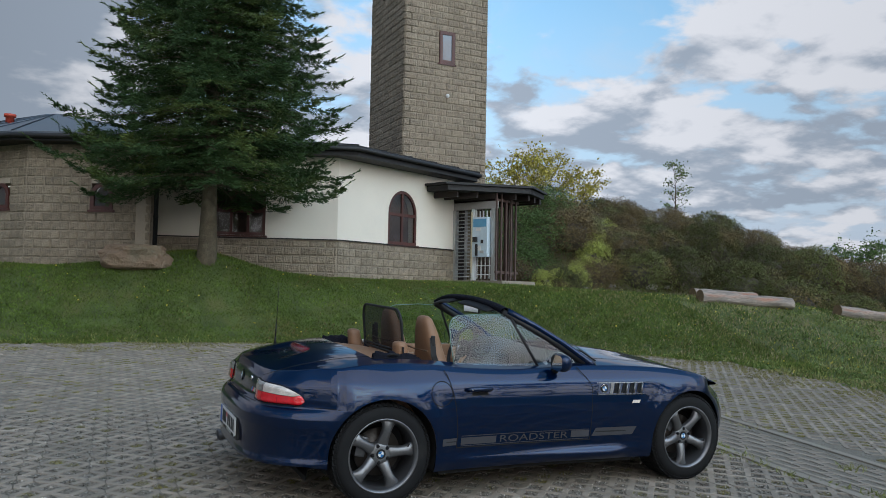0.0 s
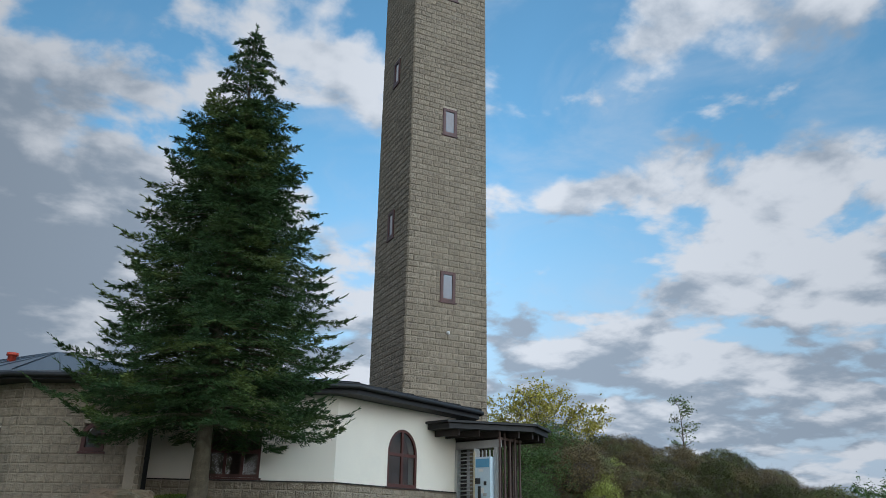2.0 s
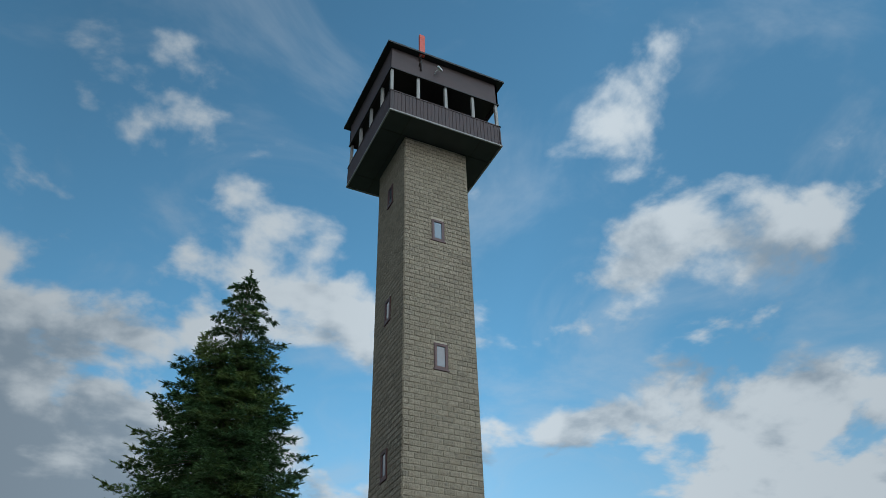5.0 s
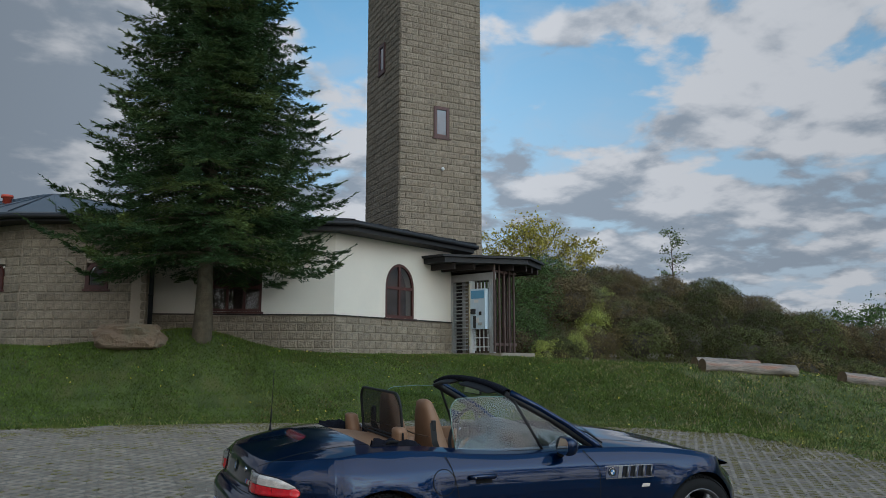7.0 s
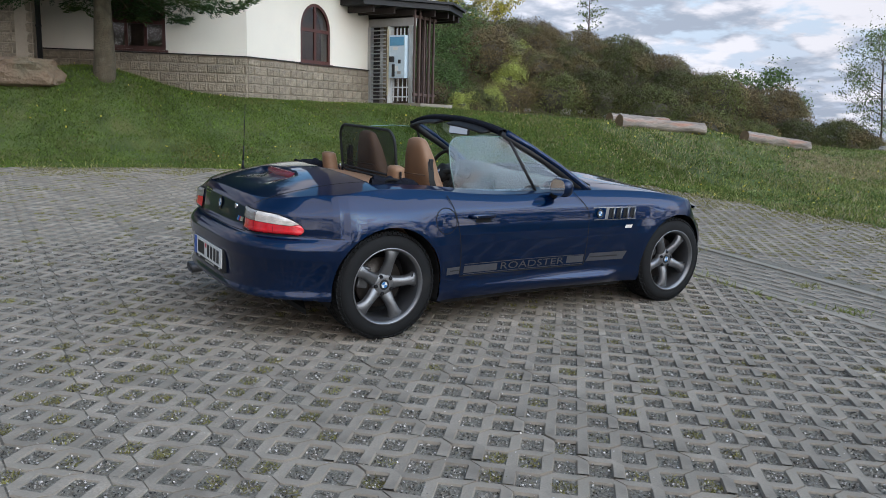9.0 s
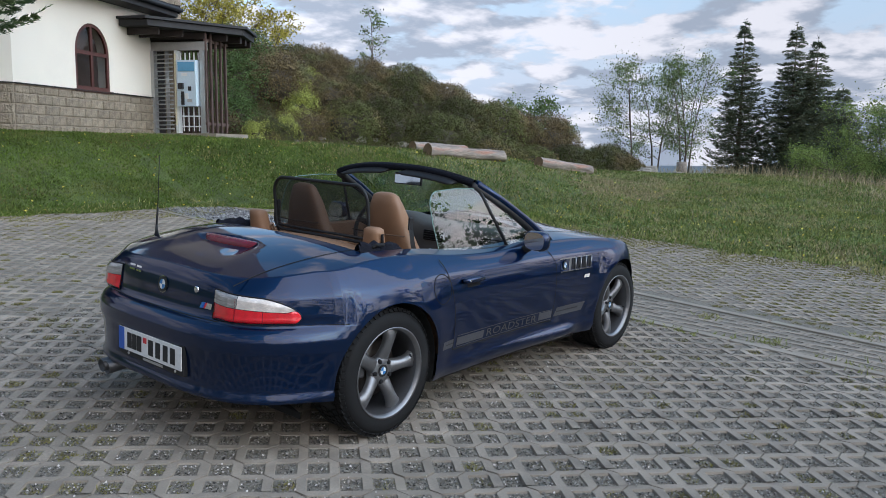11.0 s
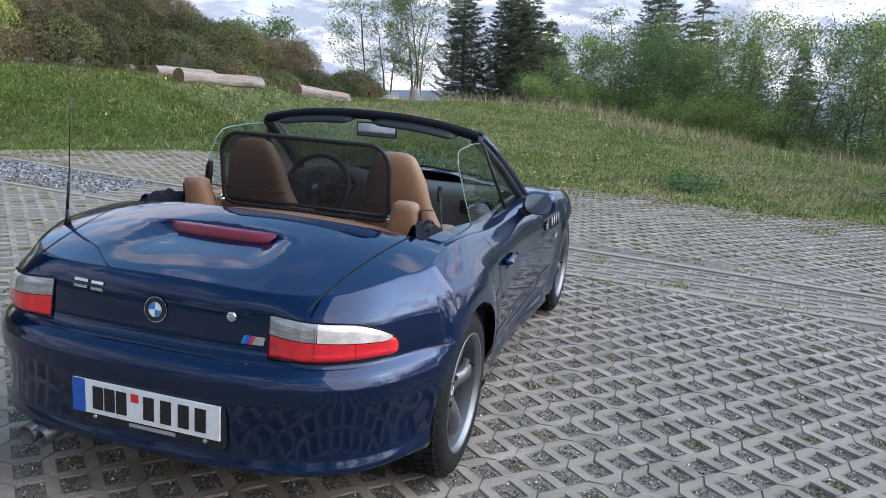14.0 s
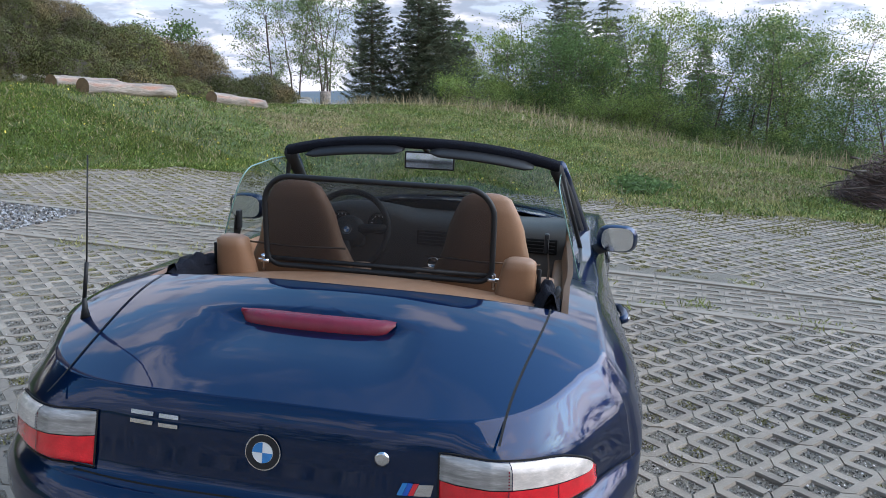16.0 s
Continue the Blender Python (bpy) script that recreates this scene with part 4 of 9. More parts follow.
def spruce(name, m, height, crown_low, spread_at, seed, whorls, per, stations, fine, needle, mat, trunk_r, label, keep=None, lean=0.0, bias=0.0, droop=0.26):
    tree = empty(name, m, label, "tree")
    verts, boughs = conifer_arrays(height, crown_low, spread_at, seed, whorls, per, stations, fine, needle, keep, bias, droop)
    from_arrays("crown", verts, 3, mat, tree)
    bm = bmesh.new()
    rn = random.Random(seed)
    pts = [Vector((lean * (1 - z / height) ** 2 + rn.uniform(-0.02, 0.02), rn.uniform(-0.02, 0.02), z)) for z in spread(-0.4, height, 14)]
    radii = [trunk_r * (1.35 if p.z < 0 else 1.15 if p.z < 0.5 else 1.0) * max(0.05, 1 - max(0, p.z) / height) ** 0.9 for p in pts]
    tube(bm, pts, radii, 14)
    part("trunk", bm, M_BARK, tree, smooth=True)
    bm = bmesh.new()
    for b in boughs[:: 1]:
        k = len(b) - 1
        rr = 0.008 + 0.010 * np.linalg.norm(b[-1] - b[0])
        line = [b[0] * np.array([0.05, 0.05, 1.0]), b[0], b[k // 3], b[(2 * k) // 3]]
        if keep is None or keep(np.array(line)).all():
            tube(bm, line, [rr, rr * 0.9, rr * 0.6, 0.004], 5, cap=False)
    part("branchwork", bm, M_BARK, tree)["kind"] = "stuff"
    return tree


def spread(a, b, n):
    return [a + (b - a) * k / (n - 1) for k in range(n)]


# ---------------------------------------------------------------- the big spruce by the house
TREE_AT = (2.80, 16.72)
TREE_Z = 1.893


def clear_of_house(p):
    w = p + np.array([TREE_AT[0], TREE_AT[1], TREE_Z])
    ok = np.ones(len(p), bool)
    for wall, top in ((left_wall, 5.05), (wing_wall, 4.95)):
        s = (w[:, 0] - wall.a.x) * wall.d.x + (w[:, 1] - wall.a.y) * wall.d.y
        o = (w[:, 0] - wall.a.x) * wall.n.x + (w[:, 1] - wall.a.y) * wall.n.y
        inside = (o < 0.12) & (s > -0.3) & (s < wall.length + 0.3)
        eaves = (o < 0.60) & (s > -0.3) & (s < wall.length + 0.3) & (w[:, 2] > 4.5)
        rise = np.maximum(0.0, -o) * 0.3
        ok &= ~((inside | eaves) & (w[:, 2] < top + rise))
    return ok


def big_spread(t):
    return float(np.interp(t, (0, 0.06, 0.16, 0.30, 0.45, 0.62, 0.80, 0.93, 1.0), (3.05, 3.2, 3.0, 2.55, 2.08, 1.58, 1.08, 0.60, 0.22)))


spruce("spruce_tree", pose(TREE_AT[0], TREE_AT[1], TREE_Z), 11.2, 1.80, big_spread, 11, 42, 11, 14, 42, (0.080, 0.011), M_NEEDLE, 0.172, "tall dark green spruce with drooping boughs on the lawn", clear_of_house, lean=-0.12, bias=0.05, droop=0.40)

# ---------------------------------------------------------------- leafy trees


def leafy_tree(name, m, height, width, seed, mat, label, low=0.25, leaf=0.09, count=2600, stems=1, twig=M_TWIG, slim=0.55, clumps=26, category="tree"):
    rng = np.random.default_rng(seed)
    rn = random.Random(seed)
    tree = empty(name, m, label, category)
    bm = bmesh.new()
    ends = []
    for s in range(stems):
        az = rn.uniform(0, 6.28)
        foot = Vector((0.25 * width * math.cos(az), 0.25 * width * math.sin(az), -0.3)) * (0 if stems == 1 else 1)
        foot.z = -0.3
        lean = Vector((math.cos(az), math.sin(az), 0)) * (0.1 if stems == 1 else 0.3) * width
        line = [foot + lean * t * t + Vector((rn.uniform(-0.05, 0.05), rn.uniform(-0.05, 0.05), t * height * rn.uniform(0.92, 1.0))) for t in spread(0, 1, 8)]
        r0 = 0.014 * height / math.sqrt(stems)
        tube(bm, line, [max(0.006, r0 * (1 - 0.93 * t)) for t in spread(0, 1, 8)], 7)
        for k in range(clumps // stems):
            t = low + (0.98 - low) * (k + rn.random()) / (clumps / stems)
            i = min(6, int(t * 7))
            p = line[i].lerp(line[i + 1], t * 7 - i)
            a = rn.uniform(0, 6.28)
            shape = math.sin(math.pi * min(1, (t - low) / (1 - low) * 0.80 + 0.2)) ** 0.7
            ln = 0.5 * width * shape * rn.uniform(0.55, 1.1)
            q = p + Vector((math.cos(a) * ln, math.sin(a) * ln, ln * rn.uniform(0.25, 0.8)))
            mid = p.lerp(q, 0.5) + Vector((0, 0, -0.06 * ln))
            tube(bm, [p, mid, q], [r0 * 0.35 * (1 - t) + 0.008, 0.008, 0.004], 5, cap=False)
            ends += [(q, 0.19 * width), (mid, 0.15 * width)]
            for _ in range(2):
                b = a + rn.uniform(-0.9, 0.9)
                e = mid + Vector((math.cos(b), math.sin(b), rn.uniform(0.1, 0.8))) * ln * 0.5
                tube(bm, [mid, e], [0.006, 0.003], 4, cap=False)
                ends.append((e, 0.135 * width))
    part("trunk", bm, twig, tree)
    c = np.array([tuple(e[0]) for e in ends])
    r = np.array([e[1] for e in ends])
    pick = rng.integers(0, len(c), count)
    off = unit(rng.normal(size=(count, 3))) * (rng.uniform(0, 1, (count, 1)) ** 0.75) * r[pick][:, None] * np.array([1, 1, 0.75])
    # upright shoots, leafy to the tip
    shoot = (rng.uniform(0, 1, count) < 0.13) & (pick % 2 == 0)
    climb = rng.uniform(0, 1, count) ** 1.3
    tilt = rng.normal(size=(len(c), 3)) * 0.3
    tilt[:, 2] = 1.0
    up = tilt[pick] * (climb * r[pick] * 1.7)[:, None] + rng.normal(size=(count, 3)) * (0.16 * r[pick] * (1.1 - climb))[:, None]
    off[shoot] = up[shoot]
    from_arrays("crown", leaves(c[pick] + off, off + np.array([0, 0, 0.3]), leaf, rng, slim), 4, mat, tree)
    return tree


def bush_mesh(name, rx, h, seed, mat, count, leaf, lumps=16, hang=0.0, closed=0.55):
    """Leaves over a lumpy dome, with a dark core painted as shaded twigs between them."""
    rng = np.random.default_rng(seed)
    bush = empty(name)
    az, el = rng.uniform(0, 2 * math.pi, lumps), rng.uniform(0.0, 1.0, lumps) ** 1.3
    rad = np.sqrt(1 - el**2 * 0.96)
    c = np.stack([np.cos(az) * rad * rx * 0.66, np.sin(az) * rad * rx * 0.66, el * h * 0.66], 1)
    r = rng.uniform(0.26, 0.40, lumps) * min(rx, h * 1.1)
    pick = rng.integers(0, lumps, count)
    d = unit(rng.normal(size=(count, 3)) + np.array([0, 0, 0.35]))
    at = c[pick] + d * (r[pick] * rng.uniform(0.70, 1.05, count))[:, None]
    # over half of the leaves close the dome
    dome = rng.uniform(0, 1, count) < closed
    dd = unit(rng.normal(size=(count, 3)) + np.array([0, 0, 0.2]))
    wave = np.array([1 + 0.16 * noise.noise((p[0] * 2.6 + seed, p[1] * 2.6, p[2] * 2.6)) + 0.10 * noise.noise((p[0] * 7, p[1] * 7 + seed, p[2] * 7)) for p in dd.tolist()])
    skin = dd * np.array([rx, rx, h]) * (rng.uniform(0.86, 1.0, count) * wave)[:, None]
    at[:, 2] = np.maximum(at[:, 2], rng.uniform(-0.15, 0.06, count))
    at[dome], d[dome] = skin[dome], dd[dome]
    face = d * 1.6 + np.array([0, 0, -hang * 0.5])
    from_arrays("foliage", leaves(at, face, leaf, rng, 0.5), 4, mat, bush)
    # twigs that stand out of the outline
    n = count // 9
    pick = rng.integers(0, lumps, n)
    d = unit(rng.normal(size=(n, 3)) + np.array([0, 0, 0.5]))
    base = c[pick] + d * (r[pick] * 0.85)[:, None]
    from_arrays("twiggery", needles(base, unit(d + rng.normal(scale=0.4, size=d.shape) + np.array([0, 0, -hang])), 0.16 * rx, 0.006, rng), 3, M_TWIG, bush)["kind"] = "stuff"
    # solid dark core that stands in for the shade inside the bush
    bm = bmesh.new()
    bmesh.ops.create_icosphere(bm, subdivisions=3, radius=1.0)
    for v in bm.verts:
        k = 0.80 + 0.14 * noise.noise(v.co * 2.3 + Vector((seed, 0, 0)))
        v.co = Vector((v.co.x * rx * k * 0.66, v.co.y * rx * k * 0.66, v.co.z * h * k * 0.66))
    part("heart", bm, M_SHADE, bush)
    return bush


# shade among the inner twigs, put into one dark colour
M_SHADE = material("inner_twig_shade", (0.07, 0.058, 0.038), 1.0, vary=0.4, scale=6, fine=40, bump=0.6)

kinds = [
    ("cotoneaster_bush", bush_mesh("cotoneaster_bush", 1.45, 1.08, 1, M_SHRUB_A, 19000, 0.028, 18, 0.3), "low spreading cotoneaster bush, dull green and red-brown"),
    ("cotoneaster_bush", bush_mesh("cotoneaster_bush", 1.55, 1.05, 2, M_SHRUB_B, 20000, 0.027, 22, 0.5), "low spreading shrub with brown twigs and few leaves"),
    ("cotoneaster_bush", bush_mesh("cotoneaster_bush", 1.35, 1.00, 3, M_SHRUB_A, 18000, 0.029, 15, 0.2), "rounded dark green shrub on the stony mound"),
    ("cotoneaster_bush", bush_mesh("cotoneaster_bush", 1.60, 0.85, 4, M_SHRUB_B, 19000, 0.026, 24, 0.6), "mat-forming brownish shrub hanging over the slope"),
]
rn = random.Random(21)
used = set()


def place_copy(proto, x, y, scale, turn, label, group, sink=0.08, category="bush", squash=1.0):
    m = pose(x, y, ground_height(x, y) - sink, 0, 0, turn)
    if id(proto) not in used:
        used.add(id(proto))
        ob = proto
        ob.matrix_basis = m
    else:
        ob = copy_thing(proto, m)
    ob.scale = (scale, scale, scale * squash)
    return tagged(ob, label, category, group)


spots = []
for i in range(11):
    for j in range(4):
        s = 12.6 + i * 1.42 + rn.uniform(-0.35, 0.35)
        p = 0.55 + j * 1.85 + rn.uniform(-0.4, 0.4) + (0.85 if 15 < s < 20 and j == 0 else 0)
        x, y = s, 21 + (p - (s - 12) * 0.434) / 0.9
        if s > 24.5 and j > 2 or s > 26.8 and j > 1:
            continue
        spots.append((x, y, j))
for x, y, j in spots:
    name, proto, label = kinds[rn.randrange(4)]
    far_end = 0.62 if x > 25.5 else 1.0
    place_copy(proto, x, y, rn.uniform(0.72, 1.06) * far_end, rn.uniform(0, 360), label, "bushes on the mound", squash=rn.uniform(0.92, 1.22))
lime = bush_mesh("lime_bush", 1.0, 1.25, 9, M_SHRUB_C, 4200, 0.032, 12, -0.4, 0.06)
for x, y, s in ((13.0, 19.7, 0.55), (16.7, 21.5, 0.72), (13.7, 20.1, 0.60), (14.3, 20.0, 0.72), (15.0, 20.3, 0.85), (15.6, 20.7, 0.95), (16.2, 21.2, 0.80)):
    place_copy(lime, x, y, s * 0.86, rn.uniform(0, 360), "bright lime-yellow shrub at the foot of the mound", "lime bushes", squash=1.25)
deep = bush_mesh("dark_bush", 1.5, 2.2, 12, M_LEAF_DEEP, 12000, 0.04, 16)
for x, y, s in ((12.9, 21.6, 0.95), (13.8, 23.2, 1.05), (12.3, 23.5, 1.1), (14.7, 22.5, 0.85), (15.7, 23.8, 0.9), (13.6, 21.9, 0.8)):
    place_copy(deep, x, y, s, rn.uniform(0, 360), "dense dark green bush behind the porch", "dark bushes", squash=0.72)

for x, y, h, w, sd in ((14.9, 25.5, 3.1, 2.3, 31), (17.0, 26.8, 3.1, 2.4, 32), (13.2, 26.0, 3.0, 2.0, 33), (18.4, 26.2, 2.6, 2.0, 34)):
    leafy_tree("shrub_tree", pose(x, y, ground_height(x, y)), h, w, sd, M_LEAF_YELLOW, "sparse yellow-leaved small tree behind the mound", 0.12, 0.055, 3000, 5, clumps=50)
leafy_tree("sapling_tree", pose(20.9, 22.6, ground_height(20.9, 22.6)), 3.3, 1.4, 41, M_LEAF_BIRCH, "slender young birch on the mound", 0.2, 0.045, 800, 1, clumps=28)
for x, y, h, w, sd in ((27.3, 19.4, 2.5, 2.5, 42), (28.9, 20.4, 2.3, 2.2, 43)):
    leafy_tree("shrub_tree", pose(x, y, ground_height(x, y)), h, w, sd, M_LEAF_DEEP, "green leafy bush on the crest of the mound", 0.1, 0.05, 4200, 3, clumps=30)

# ---------------------------------------------------------------- wood beyond the meadow


def far_spread(k):
    return lambda t: k * float(np.interp(t, (0, 0.1, 0.4, 0.75, 1.0), (0.9, 1.0, 0.78, 0.36, 0.06)))


def eye_place(heading, dist):
    a = radians(heading)
    return -0.4 + dist * math.sin(a), 4.4 + dist * math.cos(a)


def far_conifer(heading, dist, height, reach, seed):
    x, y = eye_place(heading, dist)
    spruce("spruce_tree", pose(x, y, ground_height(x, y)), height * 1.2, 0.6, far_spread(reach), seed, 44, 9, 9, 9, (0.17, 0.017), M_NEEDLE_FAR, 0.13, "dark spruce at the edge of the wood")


def far_leafy(heading, dist, height, width, seed, mat, label, count=2600, stems=1, leaf=0.11, low=0.2):
    height *= 1.18 if heading > 84 and height > 3 else 1.0
    x, y = eye_place(heading, dist)
    leafy_tree("leafy_tree", pose(x, y, ground_height(x, y)), height, width, seed, mat, label, low, leaf * 0.34, int(count * (5.5 if heading < 84 or height < 3 else 4.2)), stems, clumps=44)


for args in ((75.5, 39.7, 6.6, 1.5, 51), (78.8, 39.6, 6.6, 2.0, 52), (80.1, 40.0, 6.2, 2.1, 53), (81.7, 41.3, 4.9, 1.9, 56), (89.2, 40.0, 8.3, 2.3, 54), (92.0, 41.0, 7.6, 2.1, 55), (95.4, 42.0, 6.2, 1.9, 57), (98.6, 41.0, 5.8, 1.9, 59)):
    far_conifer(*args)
far_leafy(69.0, 37, 5.70, 3.4, 61, M_LEAF_BIRCH, "thin spring birch with pale leaves and bare stems", 1500, 3)
far_leafy(71.1, 38, 6.25, 3.4, 62, M_LEAF_BIRCH, "thin spring birch with pale leaves and bare stems", 1500, 3)
far_leafy(73.0, 37, 5.90, 3.0, 63, M_LEAF_BIRCH, "thin spring birch with pale leaves and bare stems", 1400, 2)
far_leafy(85.6, 33, 3.20, 3.4, 64, M_LEAF_SPRING, "fresh green leafy bush at the wood's edge", 2400, 4)
far_leafy(88.0, 34, 3.46, 3.8, 65, M_LEAF_DEEP, "fresh green leafy bush at the wood's edge", 2800, 4)
far_leafy(91.5, 32, 3.84, 4.2, 66, M_LEAF_DEEP, "broad green tree at the wood's edge", 3200, 3)
far_leafy(95.0, 34, 5.38, 4.4, 67, M_LEAF_SPRING, "broad green tree at the wood's edge", 3400, 2)
far_leafy(97.6, 33, 5.12, 4.2, 68, M_LEAF_DEEP, "broad green tree at the wood's edge", 3400, 2)
far_leafy(100.2, 34, 5.50, 3.6, 69, M_LEAF_SPRING, "broad green tree at the wood's edge", 2800, 2)
far_leafy(103.2, 32, 5.25, 4.4, 70, M_LEAF_DEEP, "broad green tree at the wood's edge", 3400, 2)
far_leafy(106.0, 33, 5.63, 4.8, 71, M_LEAF_SPRING, "broad green tree at the wood's edge", 3400, 2)
far_leafy(86.8, 37, 5.3, 3.2, 75, M_LEAF_BIRCH, "thin spring birch with pale leaves", 1900, 2)
far_leafy(93.4, 36, 4.9, 3.4, 76, M_LEAF_SPRING, "broad green tree at the wood's edge", 2600, 2)
far_leafy(101.8, 37, 5.2, 3.6, 77, M_LEAF_SPRING, "broad green tree at the wood's edge", 2600, 2)
far_leafy(109.0, 36, 4.86, 3.6, 72, M_LEAF_BIRCH, "thin spring birch with pale leaves", 1500, 2)
far_leafy(112.0, 33, 4.35, 4.4, 73, M_LEAF_DEEP, "broad green tree at the wood's edge", 3000, 2)
for i, hd in enumerate((83.5, 85.3, 87, 90, 93, 96, 99, 102, 105, 108, 111)):
    far_leafy(hd + 0.6, 30 + (i * 7) % 4, 1.25 + (i * 5 % 3) * 0.3, 3.0, 80 + i, (M_LEAF_SPRING, M_LEAF_SPRING, M_LEAF_DEEP)[i % 3], "undergrowth bush at the wood's edge", 2000, 5, 0.09, 0.05)

for i, hd in enumerate((89, 92.2, 95.6, 98.8, 102.2, 105.4, 108.4, 111.5)):
    far_leafy(hd, 34 + (i * 5) % 3, 1.45 + (i * 3 % 4) * 0.25, 3.0, 120 + i, (M_LEAF_SPRING, M_LEAF_DEEP)[i % 2], "dense undergrowth bush under the trees", 2400, 5, 0.10, 0.04)

# unseen trees: nine mirrored in the tail, eight added to darken the flank's reflections
back_trees = [leafy_tree("leafy_tree", pose(0, 0, 0), 8.5, 5.0, 140 + k, M_LEAF_DEEP, "unseen leafing spring tree on the lot's near side, for the paint's reflections", 0.08, 0.10, 5200, 3, clumps=44) for k in range(2)]
for k in range(17):
    hd, dist = (212 + k * 12.5 if k < 9 else 120 + (k - 9) * 11.5) + 4 * math.sin(k * 2.3), 24 + 4 * math.sin(k * 1.7)
    x, y = -0.4 + dist * math.sin(radians(hd)), 3.0 + dist * math.cos(radians(hd))
    m = pose(x, y, ground_height(x, y), 0, 0, k * 67)
    if k < 2:
        back_trees[k].matrix_basis = m
    else:
        tagged(copy_thing(back_trees[k % 2], m), "unseen leafing spring tree on the lot's near side, for the paint's reflections", "tree", "trees behind the lot")
    if k < 2:
        tagged(back_trees[k], "unseen leafing spring tree on the lot's near side, for the paint's reflections", "tree", "trees behind the lot")

# ---------------------------------------------------------------- logs, rocks, brushwood


def log(x0, y0, x1, y1, r, seed, label):
    rn_ = random.Random(seed)
    a, b = Vector((x0, y0, ground_height(x0, y0) + r * 0.8)), Vector((x1, y1, ground_height(x1, y1) + r * 0.8))
    length = (b - a).length
    way = (b - a).normalized()
    thing = empty("log", Matrix.Translation(a) @ way.to_track_quat("X", "Z").to_matrix().to_4x4(), label, "log", "logs on the lawn")
    bm = bmesh.new()
    rings = []
    for i in range(22):
        t = i / 21
        rad = r * (1.05 - 0.15 * t)
        ring = []
        for k in range(36):
            th = 2 * math.pi * k / 36
            q = rad * (1 - 0.20 * max(0.0, noise.noise((t * 2.2, th * 3.2, seed * 3.1))))  * (1 + 0.22 * noise.noise((t * 4, math.cos(th) * 1.5 + seed, math.sin(th) * 1.5)) + 0.12 * noise.noise((t * 14, math.cos(th) * 4, math.sin(th) * 4 + seed)))
            if math.sin(th) > 0.55:
                q *= 0.93
            ring.append(bm.verts.new((t * length, q * math.cos(th), q * math.sin(th))))
        rings.append(ring)
    for p, q in zip(rings, rings[1:]):
        for k in range(36):
            bm.faces.new((p[k], p[(k + 1) % 36], q[(k + 1) % 36], q[k]))
    part("bole", bm, M_LOG, thing, smooth=True)
    for i, nm in ((0, "cut_end"), (21, "cut_end")):
        bm = bmesh.new()
        t, rad = i / 21, r * (1.05 - 0.15 * i / 21) * 0.97
        bm.faces.new([bm.verts.new((t * length + (-0.004 if i == 0 else 0.004), rad * math.cos(2 * math.pi * k / 20), rad * math.sin(2 * math.pi * k / 20))) for k in range(20)])
        part(nm, bm, M_LOGEND, thing)
    return thing


log(13.68, 13.99, 16.15, 13.47, 0.165, 1, "weathered barkless log lying on the lawn")
log(17.35, 13.10, 19.7, 12.75, 0.15, 2, "weathered log with reddish torn wood on the lawn")
log(14.95, 15.55, 16.9, 15.25, 0.15, 3, "grey rotten log with a dark end on the lawn")


def boulder(name, x, y, sx, sy, sz, seed, mat, label, sink=0.25, group=""):
    bm = bmesh.new()
    bmesh.ops.create_icosphere(bm, subdivisions=4 if name == "boulder" else 3, radius=1.0)
    for v in bm.verts:
        k = 1 + 0.30 * noise.noise(v.co * 1.4 + Vector((seed * 3.1, 0, 0))) + 0.16 * noise.noise(v.co * 3.6 + Vector((0, seed, 0))) + 0.07 * noise.noise(v.co * 9 + Vector((0, 0, seed)))
        c = v.co * k
        v.co = Vector((math.copysign(abs(c.x) ** 0.8, c.x) * sx, math.copysign(abs(c.y) ** 0.8, c.y) * sy, math.copysign(min(abs(c.z) ** 0.8, 0.92), c.z) * sz))
    ob = mesh_object(name, [], [], mat)
    bm.to_mesh(ob.data)
    bm.free()
    ob.matrix_basis = pose(x, y, ground_height(x, y) + sz * (1 - 2 * sink) * 0.5, 0, 0, -26)
    return tagged(ob, label, "rock", group)


boulder("boulder", 1.33, 16.84, 0.68, 0.42, 0.30, 2, M_ROCK, "flat-topped brown boulder on the lawn", 0.25)
rn = random.Random(8)
for i in range(26):
    s = 12.8 + i * 0.60
    x = s + rn.uniform(-0.2, 0.2)
    y = 21 + (0.05 - (s - 12) * 0.434) / 0.9 + (0.75 if 15 < s < 20 else 0) + rn.uniform(-0.15, 0.25)
    k = rn.uniform(0.07, 0.17)
    boulder("stone", x, y, k * 1.3, k, k * 0.8, 20 + i, M_STONE, "grey-brown stone edging the mound", 0.3, "stones of the mound")
for i in range(14):
    x, y = 25.6 + rn.uniform(0, 2.4), 14.6 + rn.uniform(-0.6, 1.2)
    k = rn.uniform(0.12, 0.3)
    boulder("stone", x, y, k * 1.3, k, k * 0.9, 60 + i, M_STONE, "grey-brown stone edging the mound", 0.25, "stones of the mound")

stump = empty("stump", pose(33.6, 15.4, ground_height(33.6, 15.4)), "short pale tree stump on the meadow", "stump")
bm = bmesh.new()
lathe(bm, [(-0.2, 0.28), (0.1, 0.25), (0.72, 0.23), (0.74, 0.0)], (0, 0, 0), (0, 0, 1), (1, 0, 0), 16)
part("wood", bm, M_LOG, stump)

PILE_AT = (12.6, -0.7)
pile = empty("brushwood_pile", pose(PILE_AT[0], PILE_AT[1], ground_height(*PILE_AT)), "heap of cut brown branches on the meadow", "brushwood")
rng = np.random.default_rng(77)
n = 5200
r = np.sqrt(rng.uniform(0, 1, n))
az = rng.uniform(0, 2 * math.pi, n)
hh = 1.0 * (1 - r**2) * rng.uniform(0.1, 1.0, n) + 0.03
